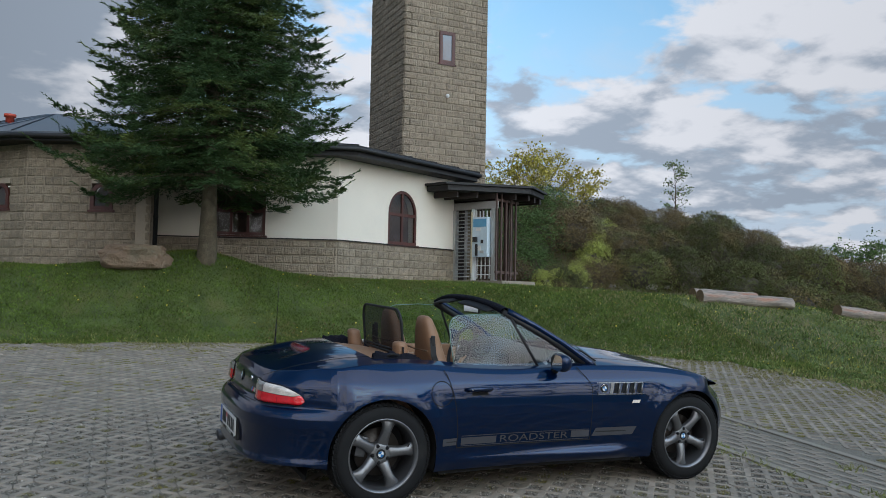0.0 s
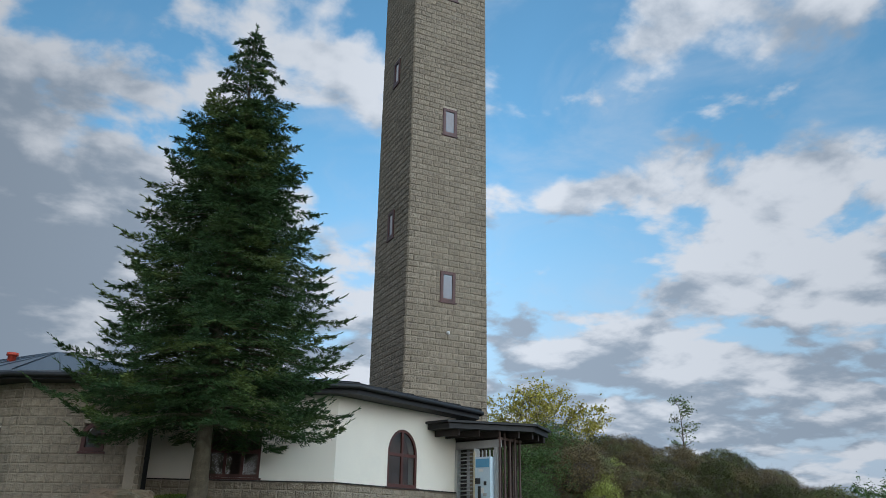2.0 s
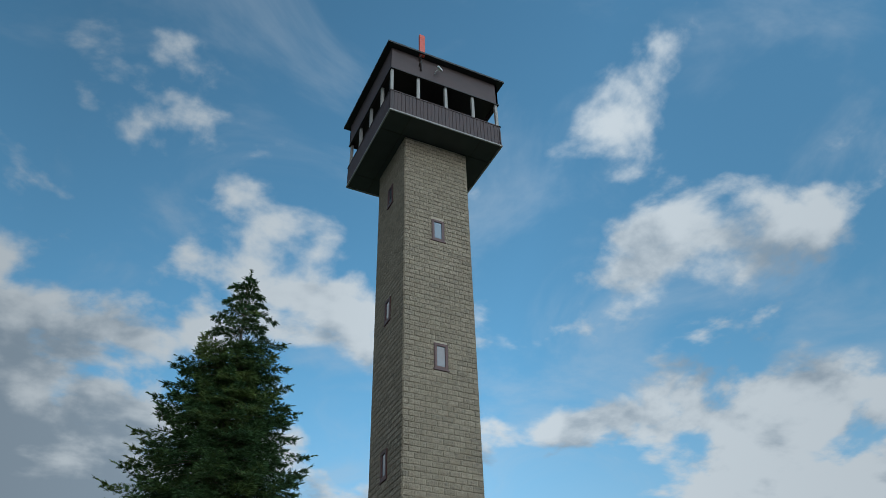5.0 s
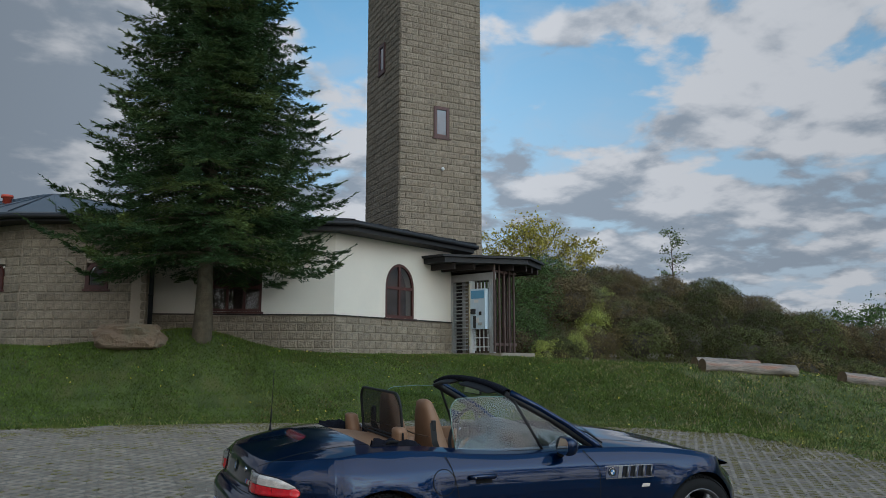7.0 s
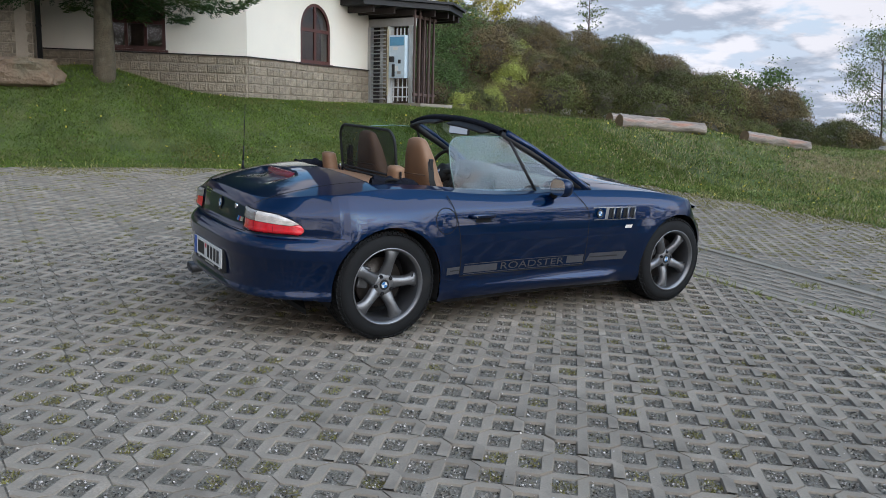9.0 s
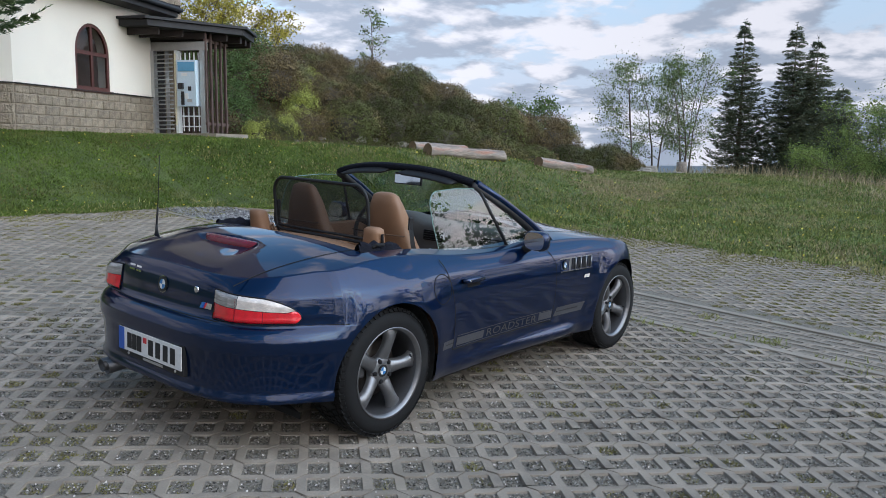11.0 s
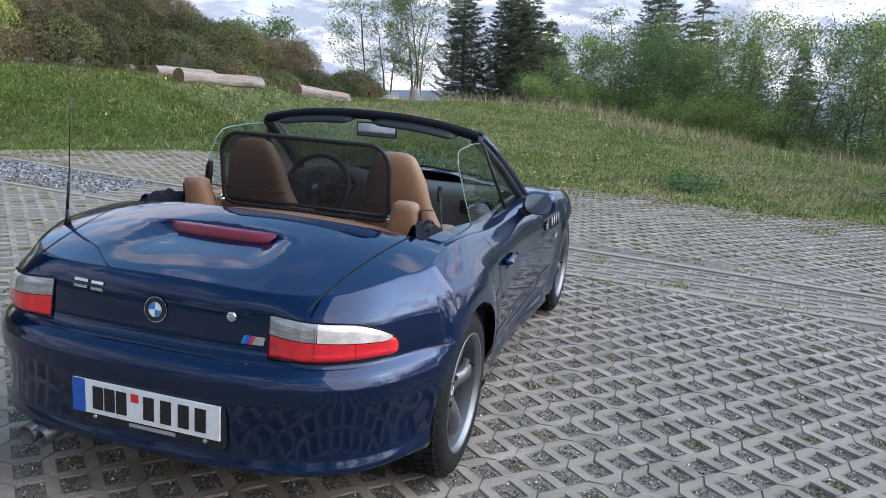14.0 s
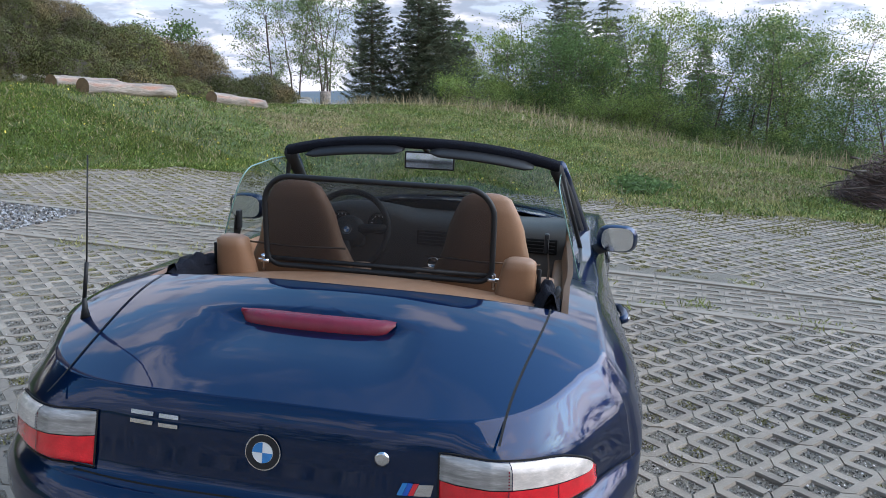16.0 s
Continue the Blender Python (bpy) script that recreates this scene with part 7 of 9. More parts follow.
bm = bmesh.new()
grid = [[bm.verts.new(base_at(t).lerp(header_at(t), v) + Vector((0.02, 0, 0.015)) * math.sin(math.pi * v)) for v in spread(0, 1, 9)] for t in spread(-1, 1, 17)]
for a, b in zip(grid, grid[1:]):
    for k in range(8):
        bm.faces.new((a[k], b[k], b[k + 1], a[k + 1]))
ws = part("windscreen", bm, M_GLASS, car, "clear curved windscreen", smooth=True)
ws.visible_shadow = False
bm = bmesh.new()
ring = [header_at(t) for t in spread(-1, 1, 21)]
rows = []
for t, p in zip(spread(-1, 1, 21), ring):
    rows.append([bm.verts.new(p + Vector(d)) for d in ((-0.045, 0, -0.010), (-0.050, 0, 0.010), (-0.020, 0, 0.024), (0.020, 0, 0.016), (0.030, 0, -0.006), (-0.005, 0, -0.022), (-0.035, 0, -0.022))])
for a, b in zip(rows, rows[1:]):
    for k in range(7):
        bm.faces.new((a[k], a[(k + 1) % 7], b[(k + 1) % 7], b[k]))
bmesh.ops.recalc_face_normals(bm, faces=bm.faces)
header = part("windscreen_header", bm, M_CLOTH, car, "dark windscreen header rail", smooth=True)
for s0, s1 in ((-0.82, -0.10), (0.10, 0.82)):
    bm = bmesh.new()
    rows = []
    for t in spread(s0, s1, 13):
        p = header_at(t) + Vector((-0.050, 0, -0.026))
        e = min(1.0, 14 * abs(t - s0), 14 * abs(s1 - t)) ** 0.5
        rows.append([bm.verts.new(p + Vector((0.045 * math.cos(a), 0, (0.014 * math.sin(a) + 0.016 * math.cos(a)) * (0.35 + 0.65 * e)))) for a in spread(0, 2 * math.pi, 13)[:-1]])
    for a, b in zip(rows, rows[1:]):
        for k in range(12):
            bm.faces.new((a[k], a[(k + 1) % 12], b[(k + 1) % 12], b[k]))
    bm.faces.new(rows[0])
    bm.faces.new(rows[-1])
    bmesh.ops.recalc_face_normals(bm, faces=bm.faces)
    part("sun_visor", bm, M_TRIM, header, smooth=True)
for side in (-1, 1):
    bm = bmesh.new()
    pts = [Vector((p.x, side * p.y, p.z)) for p in (A_LOW + Vector((0.03, 0.01, -0.03)), A_LOW, A_LOW.lerp(A_TOP, 0.35) + Vector((0.012, 0, 0.012)), A_LOW.lerp(A_TOP, 0.7) + Vector((0.010, 0, 0.012)), A_TOP)]
    tube(bm, pts, [0.030, 0.026, 0.023, 0.023, 0.026], 10)
    part("windscreen_pillar", bm, M_PAINT, car, smooth=True)
    bm = bmesh.new()
    pts = [Vector((p.x - 0.035, side * (p.y - 0.012), p.z - 0.01)) for p in (A_LOW, A_LOW.lerp(A_TOP, 0.5) + Vector((0.012, 0, 0.012)), A_TOP)]
    tube(bm, pts, [0.022, 0.024, 0.028], 8)
    part("pillar_trim", bm, M_TRIM, car, smooth=True)

    # door glass and the small fixed quarter glass, in one leaning plane
    def pane_at(x, z):
        return Vector((x, side * (0.690 - 0.30 * (z - 0.83)), z))

    outline = [(0.535, 0.835), (0.520, 1.00), (0.522, 1.09)] + [(0.522 + 0.09 * (1 - math.cos(a)), 1.09 + 0.088 * math.sin(a)) for a in spread(0.2, math.pi / 2, 7)] + [(0.80, 1.190), (0.985, 1.185), (1.175, 0.840)]
    bm = bmesh.new()
    bm.faces.new([bm.verts.new(pane_at(x, z)) for x, z in outline])
    g = part("door_glass", bm, M_GLASS, car, "raised clear door glass")
    g.visible_shadow = False
    bm = bmesh.new()
    edge = [pane_at(x, z) for x, z in outline[:-1]]
    tube(bm, edge, 0.0028, 6)
    part("glass_edge", bm, material("green_glass_edge", (0.20, 0.32, 0.28), 0.2, bump=0), g)
    bm = bmesh.new()
    bm.faces.new([bm.verts.new(pane_at(x, z)) for x, z in ((1.195, 0.842), (1.005, 1.185), (1.02, 1.190), (1.575, 0.880), (1.56, 0.850))])
    g = part("quarter_glass", bm, M_GLASS, car, "small fixed quarter glass")
    g.visible_shadow = False
    bm = bmesh.new()
    tube(bm, [pane_at(1.19, 0.83), pane_at(0.995, 1.19)], 0.010, 8)
    part("glass_guide", bm, M_TRIM, car)
    bm = bmesh.new()
    tube(bm, [pane_at(0.50, 0.838), pane_at(0.8, 0.836), pane_at(1.2, 0.838), pane_at(1.58, 0.852)], 0.009, 8)
    part("belt_seal", bm, M_TRIM, car)

bm = bmesh.new()
box(bm, (0.018, 0.210, 0.074), (0.985, -0.035, 1.202), Matrix.Rotation(0.045, 3, "Y") @ Matrix.Rotation(0.12, 3, "Z"), 0.008)
inner = part("rear_view_mirror", bm, M_TRIM, car, "rear-view mirror under the header")
bm = bmesh.new()
box(bm, (0.003, 0.196, 0.060), (0.9745, -0.0365, 1.2020), Matrix.Rotation(0.045, 3, "Y") @ Matrix.Rotation(0.12, 3, "Z"))
part("mirror_glass", bm, M_MIRROR, inner)
bm = bmesh.new()
tube(bm, [(0.99, -0.03, 1.23), (0.975, -0.005, 1.262)], 0.010, 8)
part("stem", bm, M_TRIM, inner)

# turned-down front edge of the boot lid
bm = bmesh.new()
rows = []
for y in spread(-0.62, 0.62, 31):
    x = -0.04 - lid_bend(-0.04, y)
    rows.append([bm.verts.new((x + dx, y, top_z(x, y) + dz)) for dx, dz in ((-0.001, 0.0005), (0.012, -0.004), (0.018, -0.014), (0.018, -0.034))])
for a, b in zip(rows, rows[1:]):
    for k in range(3):
        bm.faces.new((a[k], b[k], b[k + 1], a[k + 1]))
bmesh.ops.recalc_face_normals(bm, faces=bm.faces)
part("lid_edge", bm, M_PAINT, car, smooth=True)

# ---------------------------------------------------------------- cockpit
rim_pts = [(TOPS[i][OPEN_AT].x, TOPS[i][OPEN_AT].y, TOPS[i][OPEN_AT].z) for i in range(len(OUT)) if -0.041 <= OUT[i][0] <= 1.601]
for side in (-1, 1):
    bm = bmesh.new()
    rows = [[bm.verts.new((x, side * (y - d), z - h)) for d, h in ((0.0, 0.0), (0.02, 0.012), (0.035, 0.10), (0.05, 0.62))] for x, y, z in rim_pts]
    for a, b in zip(rows, rows[1:]):
        for k in range(3):
            bm.faces.new((a[k], b[k], b[k + 1], a[k + 1]))
    part("door_card", bm, M_TAN, car, "tan leather door card")
    bm = bmesh.new()
    box(bm, (0.72, 0.05, 0.20), (0.98, side * 0.60, 0.66), bevel=0.02)
    part("door_panel", bm, M_TAN, car, "tan leather door panel", smooth=True)
bm = bmesh.new()
box(bm, (1.6, 1.2, 0.02), (0.85, 0, 0.22))
box(bm, (0.02, 1.2, 0.56), (0.02, 0, 0.53))
part("cockpit_floor", bm, M_TRIM, car)
bm = bmesh.new()
box(bm, (1.0, 0.24, 0.26), (0.85, 0, 0.36), bevel=0.03)
part("centre_tunnel", bm, M_TAN, car)

dash = bmesh.new()
rows = []
for y in spread(-0.62, 0.62, 22):
    hump = 0.055 * math.exp(-((y - 0.34) / 0.19) ** 4)
    rows.append([dash.verts.new(p) for p in ((1.63, y, 0.895), (1.45, y, 0.905 + hump * 0.7), (1.33, y, 0.895 + hump), (1.285, y, 0.865 + hump), (1.30, y, 0.80), (1.26, y, 0.70), (1.33, y, 0.52), (1.5, y, 0.30))])
for a, b in zip(rows, rows[1:]):
    for k in range(7):
        dash.faces.new((a[k], b[k], b[k + 1], a[k + 1]))
bmesh.ops.recalc_face_normals(dash, faces=dash.faces)
dashboard = part("dashboard", dash, material("grey_soft_dash", (0.075, 0.072, 0.068), 0.6, vary=0.12, scale=9, fine=300, bump=0.2, depth=0.002), car, "dark grey dashboard", smooth=True)
for y in (0.25, 0.43):
    bm = bmesh.new()
    lathe(bm, [(0.0, 0.052), (0.008, 0.052), (0.010, 0.046), (0.004, 0.044), (0.004, 0.0)], (1.286, y, 0.865), (-1, 0, 0.15), (0, 1, 0), 24)
    dial = part("dial", bm, M_SEAM, dashboard, "round dial with white marks")
    bm = bmesh.new()
    for k in range(9):
        a = math.radians(210 - k * 30)
        c = Vector((1.279, y + 0.034 * math.cos(a), 0.866 + 0.034 * math.sin(a)))
        box(bm, (0.002, 0.003, 0.009), c, Matrix.Rotation(-(a - math.pi / 2), 3, "X"))
    part("marks", bm, M_PLATE, dial)
for y in (-0.50, -0.02):
    bm = bmesh.new()
    box(bm, (0.02, 0.17, 0.07), (1.285, y, 0.815), bevel=0.006)
    vent_i = part("air_vent", bm, M_SEAM, dashboard, "black slatted air vent")
    for k in range(4):
        bm = bmesh.new()
        box(bm, (0.012, 0.15, 0.004), (1.275, y, 0.79 + k * 0.016))
        part("vane", bm, M_TRIM, vent_i)
bm = bmesh.new()
lathe(bm, [(0, 0.03), (0.02, 0.03), (0.022, 0.024), (0.012, 0.022), (0.012, 0)], (1.275, -0.02, 0.70), (-1, 0, 0.1), (0, 1, 0), 20)
part("chrome_ring", bm, M_CHROME, dashboard, "chrome-ringed instrument")

SW = Vector((1.10, 0.345, 0.855))
sw_axis = Vector((-0.92, 0, 0.39)).normalized()
sw_up = Vector((0.39, 0, 0.92)).normalized()
bm = bmesh.new()
ring = [SW + (Vector((0, 1, 0)) * math.cos(a) + sw_up * math.sin(a)) * 0.182 for a in spread(0, 2 * math.pi, 41)]
tube(bm, ring, 0.0145, 10, cap=False)
wheel_s = part("steering_wheel", bm, M_TRIM, car, "black leather steering wheel", smooth=True)
for a in (0.15, math.pi - 0.15, -math.pi / 2):
    bm = bmesh.new()
    d = Vector((0, 1, 0)) * math.cos(a) + sw_up * math.sin(a)
    tube(bm, [SW + d * 0.05, SW + d * 0.178], [0.026, 0.016], 8)
    part("spoke", bm, M_TRIM, wheel_s, smooth=True)
bm = bmesh.new()
lathe(bm, [(-0.03, 0.075), (0.012, 0.070), (0.022, 0.05), (0.026, 0.0)], SW, sw_axis, (0, 1, 0), 24)
part("hub_pad", bm, M_TRIM, wheel_s, smooth=True)
roundel(wheel_s, SW + sw_axis * 0.027, sw_axis, sw_up, 0.022)
bm = bmesh.new()
tube(bm, [SW, SW - sw_axis * 0.25], 0.035, 10)
part("column", bm, M_TRIM, wheel_s)


def soft_block(rows, n=20, power=3.2):
    """A rounded upholstered body: rows of (x, y, z, half depth, half width), from bottom to top."""
    b = bmesh.new()
    rings = []
    for x, y, z, hx, hy in rows:
        ring = []
        for a in spread(0, 2 * math.pi, n + 1)[:-1]:
            c, s = math.cos(a), math.sin(a)
            ring.append(b.verts.new((x + hx * math.copysign(abs(c) ** (2 / power), c), y + hy * math.copysign(abs(s) ** (2 / power), s), z)))
        rings.append(ring)
    for p, q in zip(rings, rings[1:]):
        for k in range(n):
            b.faces.new((p[k], p[(k + 1) % n], q[(k + 1) % n], q[k]))
    b.faces.new(rings[0][::-1])
    b.faces.new(rings[-1])
    return b


def build_seat(y):
    back_rows = []
    for t in spread(0, 1, 15):
        z = 0.42 + 0.715 * t
        x = 0.60 - 0.150 * t
        w = curve_at(t, (0, 0.3, 0.55, 0.72, 0.88, 1.0), (0.235, 0.242, 0.210, 0.155, 0.128, 0.086))
        d = curve_at(t, (0, 0.4, 0.8, 1.0), (0.085, 0.075, 0.060, 0.035))
        back_rows.append((x, y, z, d, w))
    back_rows += [(0.45, y, 1.147, 0.024, 0.066), (0.45, y, 1.155, 0.012, 0.040)]
    seat = part("seat_back", soft_block(back_rows), M_TAN, car, "tan leather seat back with a built-in headrest", smooth=True)
    cushion = [(0.83, y, z, 0.26 - e, 0.235 - e) for z, e in ((0.27, 0.03), (0.30, 0.0), (0.42, 0.0), (0.455, 0.02), (0.465, 0.07))]
    part("seat_cushion", soft_block(cushion), M_TAN, car, "tan leather seat cushion", smooth=True)
    for s in (-1, 1):
        bol = [(0.625 - 0.1 * t, y + s * 0.215, 0.46 + 0.38 * t, 0.075, 0.035) for t in spread(0, 1, 6)]
        part("bolster", soft_block(bol, 14), M_TAN, seat, smooth=True)
    bm = bmesh.new()
    tube(bm, [(0.395, y - 0.20, 0.93), (0.383, y, 0.925), (0.395, y + 0.20, 0.93)], 0.004, 6)
    part("seam", bm, M_TANDARK, seat)
    bm = bmesh.new()
    tube(bm, [(0.452, y + 0.120 * math.cos(a), 0.93 + 0.205 * math.sin(a)) for a in spread(0.1, math.pi - 0.1, 17)], 0.0035, 6)
    part("seam", bm, M_TANDARK, seat)


for y in (-0.345, 0.345):
    build_seat(y)

# shelf behind the seats, roll-bar posts, folded hood corners
bm = bmesh.new()
rows = []
for y in spread(-0.66, 0.66, 20):
    k = abs(y / 0.66)
    rows.append([bm.verts.new(p) for p in ((-0.06 - 0.11 * (1 - k * k), y, 0.912 - 0.06 * k * k), (0.02, y, 0.908 - 0.05 * k * k), (0.14, y, 0.898 - 0.06 * k * k), (0.25, y, 0.880 - 0.06 * k * k), (0.31, y, 0.845 - 0.06 * k * k), (0.34, y, 0.60))])
for a, b in zip(rows, rows[1:]):
    for k in range(4):
        bm.faces.new((a[k], a[k + 1], b[k + 1], b[k]))
    bm.faces.new((a[4], a[5], b[5], b[4]))
bmesh.ops.recalc_face_normals(bm, faces=bm.faces)
part("rear_shelf", bm, M_TAN, car, "tan padded shelf behind the seats", smooth=True)
for side in (-1, 1):
    post = [(0.235 - 0.02 * t, side * (0.475 + 0.012 * t), 0.83 + 0.145 * t, 0.052 - 0.006 * t, 0.072 - 0.020 * t) for t in spread(0, 1, 7)]
    post.append((0.212, side * 0.487, 0.986, 0.030, 0.036))
    pst = part("roll_bar_cover", soft_block(post, 16, 2.6), M_TAN, car, "tan padded cover over the roll-bar foot", smooth=True)
    post = [(0.26, side * (0.40 - 0.05 * t), 0.82 + 0.04 * (1 - t), 0.06, 0.09) for t in spread(1, 0, 4)]
    # crumpled folded hood in the corner: wavy layers of cloth along the rim
    rn = random.Random(3 if side < 0 else 4)
    hood = bmesh.new()
    for layer in range(3):
        grid = []
        for u in spread(0, 1, 17):
            row = []
            for v in spread(0, 1, 8):
                x = -0.03 + 0.015 * layer + (0.40 - 0.05 * layer) * u
                w = 0.095 - 0.018 * layer
                yy = 0.595 - 0.02 * u + w * (v - 0.5) * (1 - 0.35 * (2 * u - 1) ** 2)
                fold = noise.noise((x * 16 + layer * 3, yy * 34 + side * 5, layer * 2.0))
                z = 0.892 - 0.022 * u + 0.018 * layer + 0.030 * fold - 0.035 * abs(2 * v - 1) ** 3
                row.append(hood.verts.new((x, side * yy, z)))
            grid.append(row)
        for p, q in zip(grid, grid[1:]):
            for k in range(7):
                hood.faces.new((p[k], p[k + 1], q[k + 1], q[k]))
    bmesh.ops.recalc_face_normals(hood, faces=hood.faces)
    cloth = part("folded_hood", hood, M_CLOTH, car, "crumpled black folded hood cloth", smooth=True)
    bm = bmesh.new()
    tube(bm, [(0.07, side * 0.60, 0.89), (0.10, side * 0.615, 0.915), (0.16, side * 0.615, 0.912)], 0.009, 8)
    part("hood_hinge", bm, M_SEAM, cloth)
    bm = bmesh.new()
    tube(bm, [(0.22, side * 0.55, 0.88), (0.215, side * 0.55, 0.955)], 0.007, 8)
    part("hood_peg", bm, M_SEAM, cloth)
    bm = bmesh.new()
    pts = [(0.42, side * 0.56, 1.02), (0.43, side * 0.575, 0.90), (0.50, side * 0.56, 0.75), (0.60, side * 0.53, 0.5)]
    ups = [Vector((0.2, side, 0))] * 4
    ribbon("seat_belt", pts, 0.045, M_TRIM, car, "black seat belt", ups=ups)
    bm2 = bmesh.new()
    box(bm2, (0.03, 0.016, 0.07), (0.425, side * 0.560, 1.00), bevel=0.006)
    part("belt_guide", bm2, M_TRIM, car)
    bm.free()

# wind deflector between the roll-bar posts
bm = bmesh.new()
shape = []
W2, ZB, ZT, RC = 0.392, 0.880, 1.185, 0.085


def deflector_ring(grow):
    pts = []
    for cx, cz, a0 in ((W2 - RC, ZT - RC, 0), (-W2 + RC, ZT - RC, 90), (-W2 + 0.05, ZB + 0.05, 180), (W2 - 0.05, ZB + 0.05, 270)):
        r = (RC if cz > 1 else 0.05) + grow
        for a in spread(a0, a0 + 90, 8):
            y, z = cx + r * math.cos(math.radians(a)), cz + r * math.sin(math.radians(a))
            z += 0.022 * (1 - (y / W2) ** 2) * smooth_step(ZB, ZT, z)
            pts.append(Vector((0.285 - 0.12 * (z - ZB), y, z)))
    return pts


ring = deflector_ring(0.0)
tube(bm, ring + [ring[0]], 0.0095, 8, cap=False)
deflector = part("wind_deflector", bm, M_TRIM, car, "see-through dark mesh wind deflector in a black frame", smooth=True)
bm = bmesh.new()
bm.faces.new([bm.verts.new(p) for p in deflector_ring(-0.004)])
part("mesh_panel", bm, M_MESHCLOTH, deflector)
bm = bmesh.new()
tube(bm, [(0.285, -0.40, 0.903), (0.285, 0.40, 0.903)], 0.008, 8)
part("lower_rail", bm, M_TRIM, deflector)
for y in (-0.40, 0.40):
    bm = bmesh.new()
    tube(bm, [(0.27, y, 0.86), (0.27, y, 0.90), (0.262, y, 0.915)], 0.006, 8)
    tube(bm, [(0.27, y - 0.02, 0.893), (0.27, y + 0.02, 0.893)], 0.008, 8)
    part("clamp", bm, M_CHROME, deflector)
for y in (0.10, -0.30):
    bm = bmesh.new()
    tube(bm, [on_top(1.66, y, 0.012), on_top(1.70, y - 0.18, 0.016), on_top(1.68, y - 0.38, 0.014)], 0.006, 6)
    part("wiper", bm, M_TRIM, car)
cowl = bmesh.new()
rows = []
for t in spread(-1, 1, 21):
    p = base_at(t)
    rows.append([cowl.verts.new(v) for v in (p + Vector((0.01, 0, -0.005)), Vector((p.x + 0.06, p.y, top_z(p.x + 0.06, p.y) + 0.004)), Vector((p.x + 0.02, p.y, top_z(p.x + 0.02, p.y) - 0.02)))])
for a, b in zip(rows, rows[1:]):
    for k in range(2):
        cowl.faces.new((a[k], a[k + 1], b[k + 1], b[k]))
bmesh.ops.recalc_face_normals(cowl, faces=cowl.faces)
part("cowl_trim", cowl, M_TRIM, car, smooth=True)
for side in (-1, 1):
    bm = bmesh.new()
    c = column_at(x=2.86)
    grid = [[bm.verts.new(on_column(c + 9 * i / 8, 0.50 + 0.08 * j / 5, 0.002, side)) for j in range(6)] for i in range(9)]
    for a, b in zip(grid, grid[1:]):
        for k in range(5):
            bm.faces.new((a[k], b[k], b[k + 1], a[k + 1]))
    bmesh.ops.recalc_face_normals(bm, faces=bm.faces)
    part("headlight", bm, M_CLEARLENS, car, "clear headlight", smooth=True)

# ---------------------------------------------------------------- grid pavers, kerbs, lawn
PU, PV = 0.164, 0.140
PHASE = 3
UA = radians(46.5)
UD, VD = (math.cos(UA), math.sin(UA)), (-math.sin(UA), math.cos(UA))
KERB_LOW = Wall((4.79, 0.0), (6.46, 14.2))
KERB_HIGH = Wall((5.60, 0.0), (7.96, 14.2))


def kerb_side(wall, x, y):
    return (x - wall.a.x) * wall.n.x + (y - wall.a.y) * wall.n.y


def slot_shape(pu, pv, hu, hv, zig, gap=0.0025):
    """Corner points of a long paver with one slot: outer ring, slot ring, then both lowered."""
    a, b = pu / 2 - gap, pv / 2 - gap
    outer = [(-a, -b), (0, -b + zig), (a, -b), (a, 0), (a, b), (0, b + zig), (-a, b), (-a, 0)]
    c = 0.012
    hole = [(-hu + c, -hv), (hu - c, -hv), (hu, -hv + c), (hu, hv - c), (hu - c, hv), (-hu + c, hv), (-hu, hv - c), (-hu, -hv + c)]
    pts = [(u, v, -0.003) for u, v in outer] + [(u * 0.972, v * 0.968, 0.0) for u, v in outer] + [(u, v, 0.0) for u, v in hole] + [(u * 0.93, v * 0.93, -0.030) for u, v in hole]
    faces = []
    for i in range(8):
        j = (i + 1) % 8
        faces += [(i, j, 8 + j, 8 + i), (8 + i, 8 + j, 16 + j, 16 + i), (16 + i, 16 + j, 24 + j, 24 + i)]
    return np.array(pts), np.array(faces)


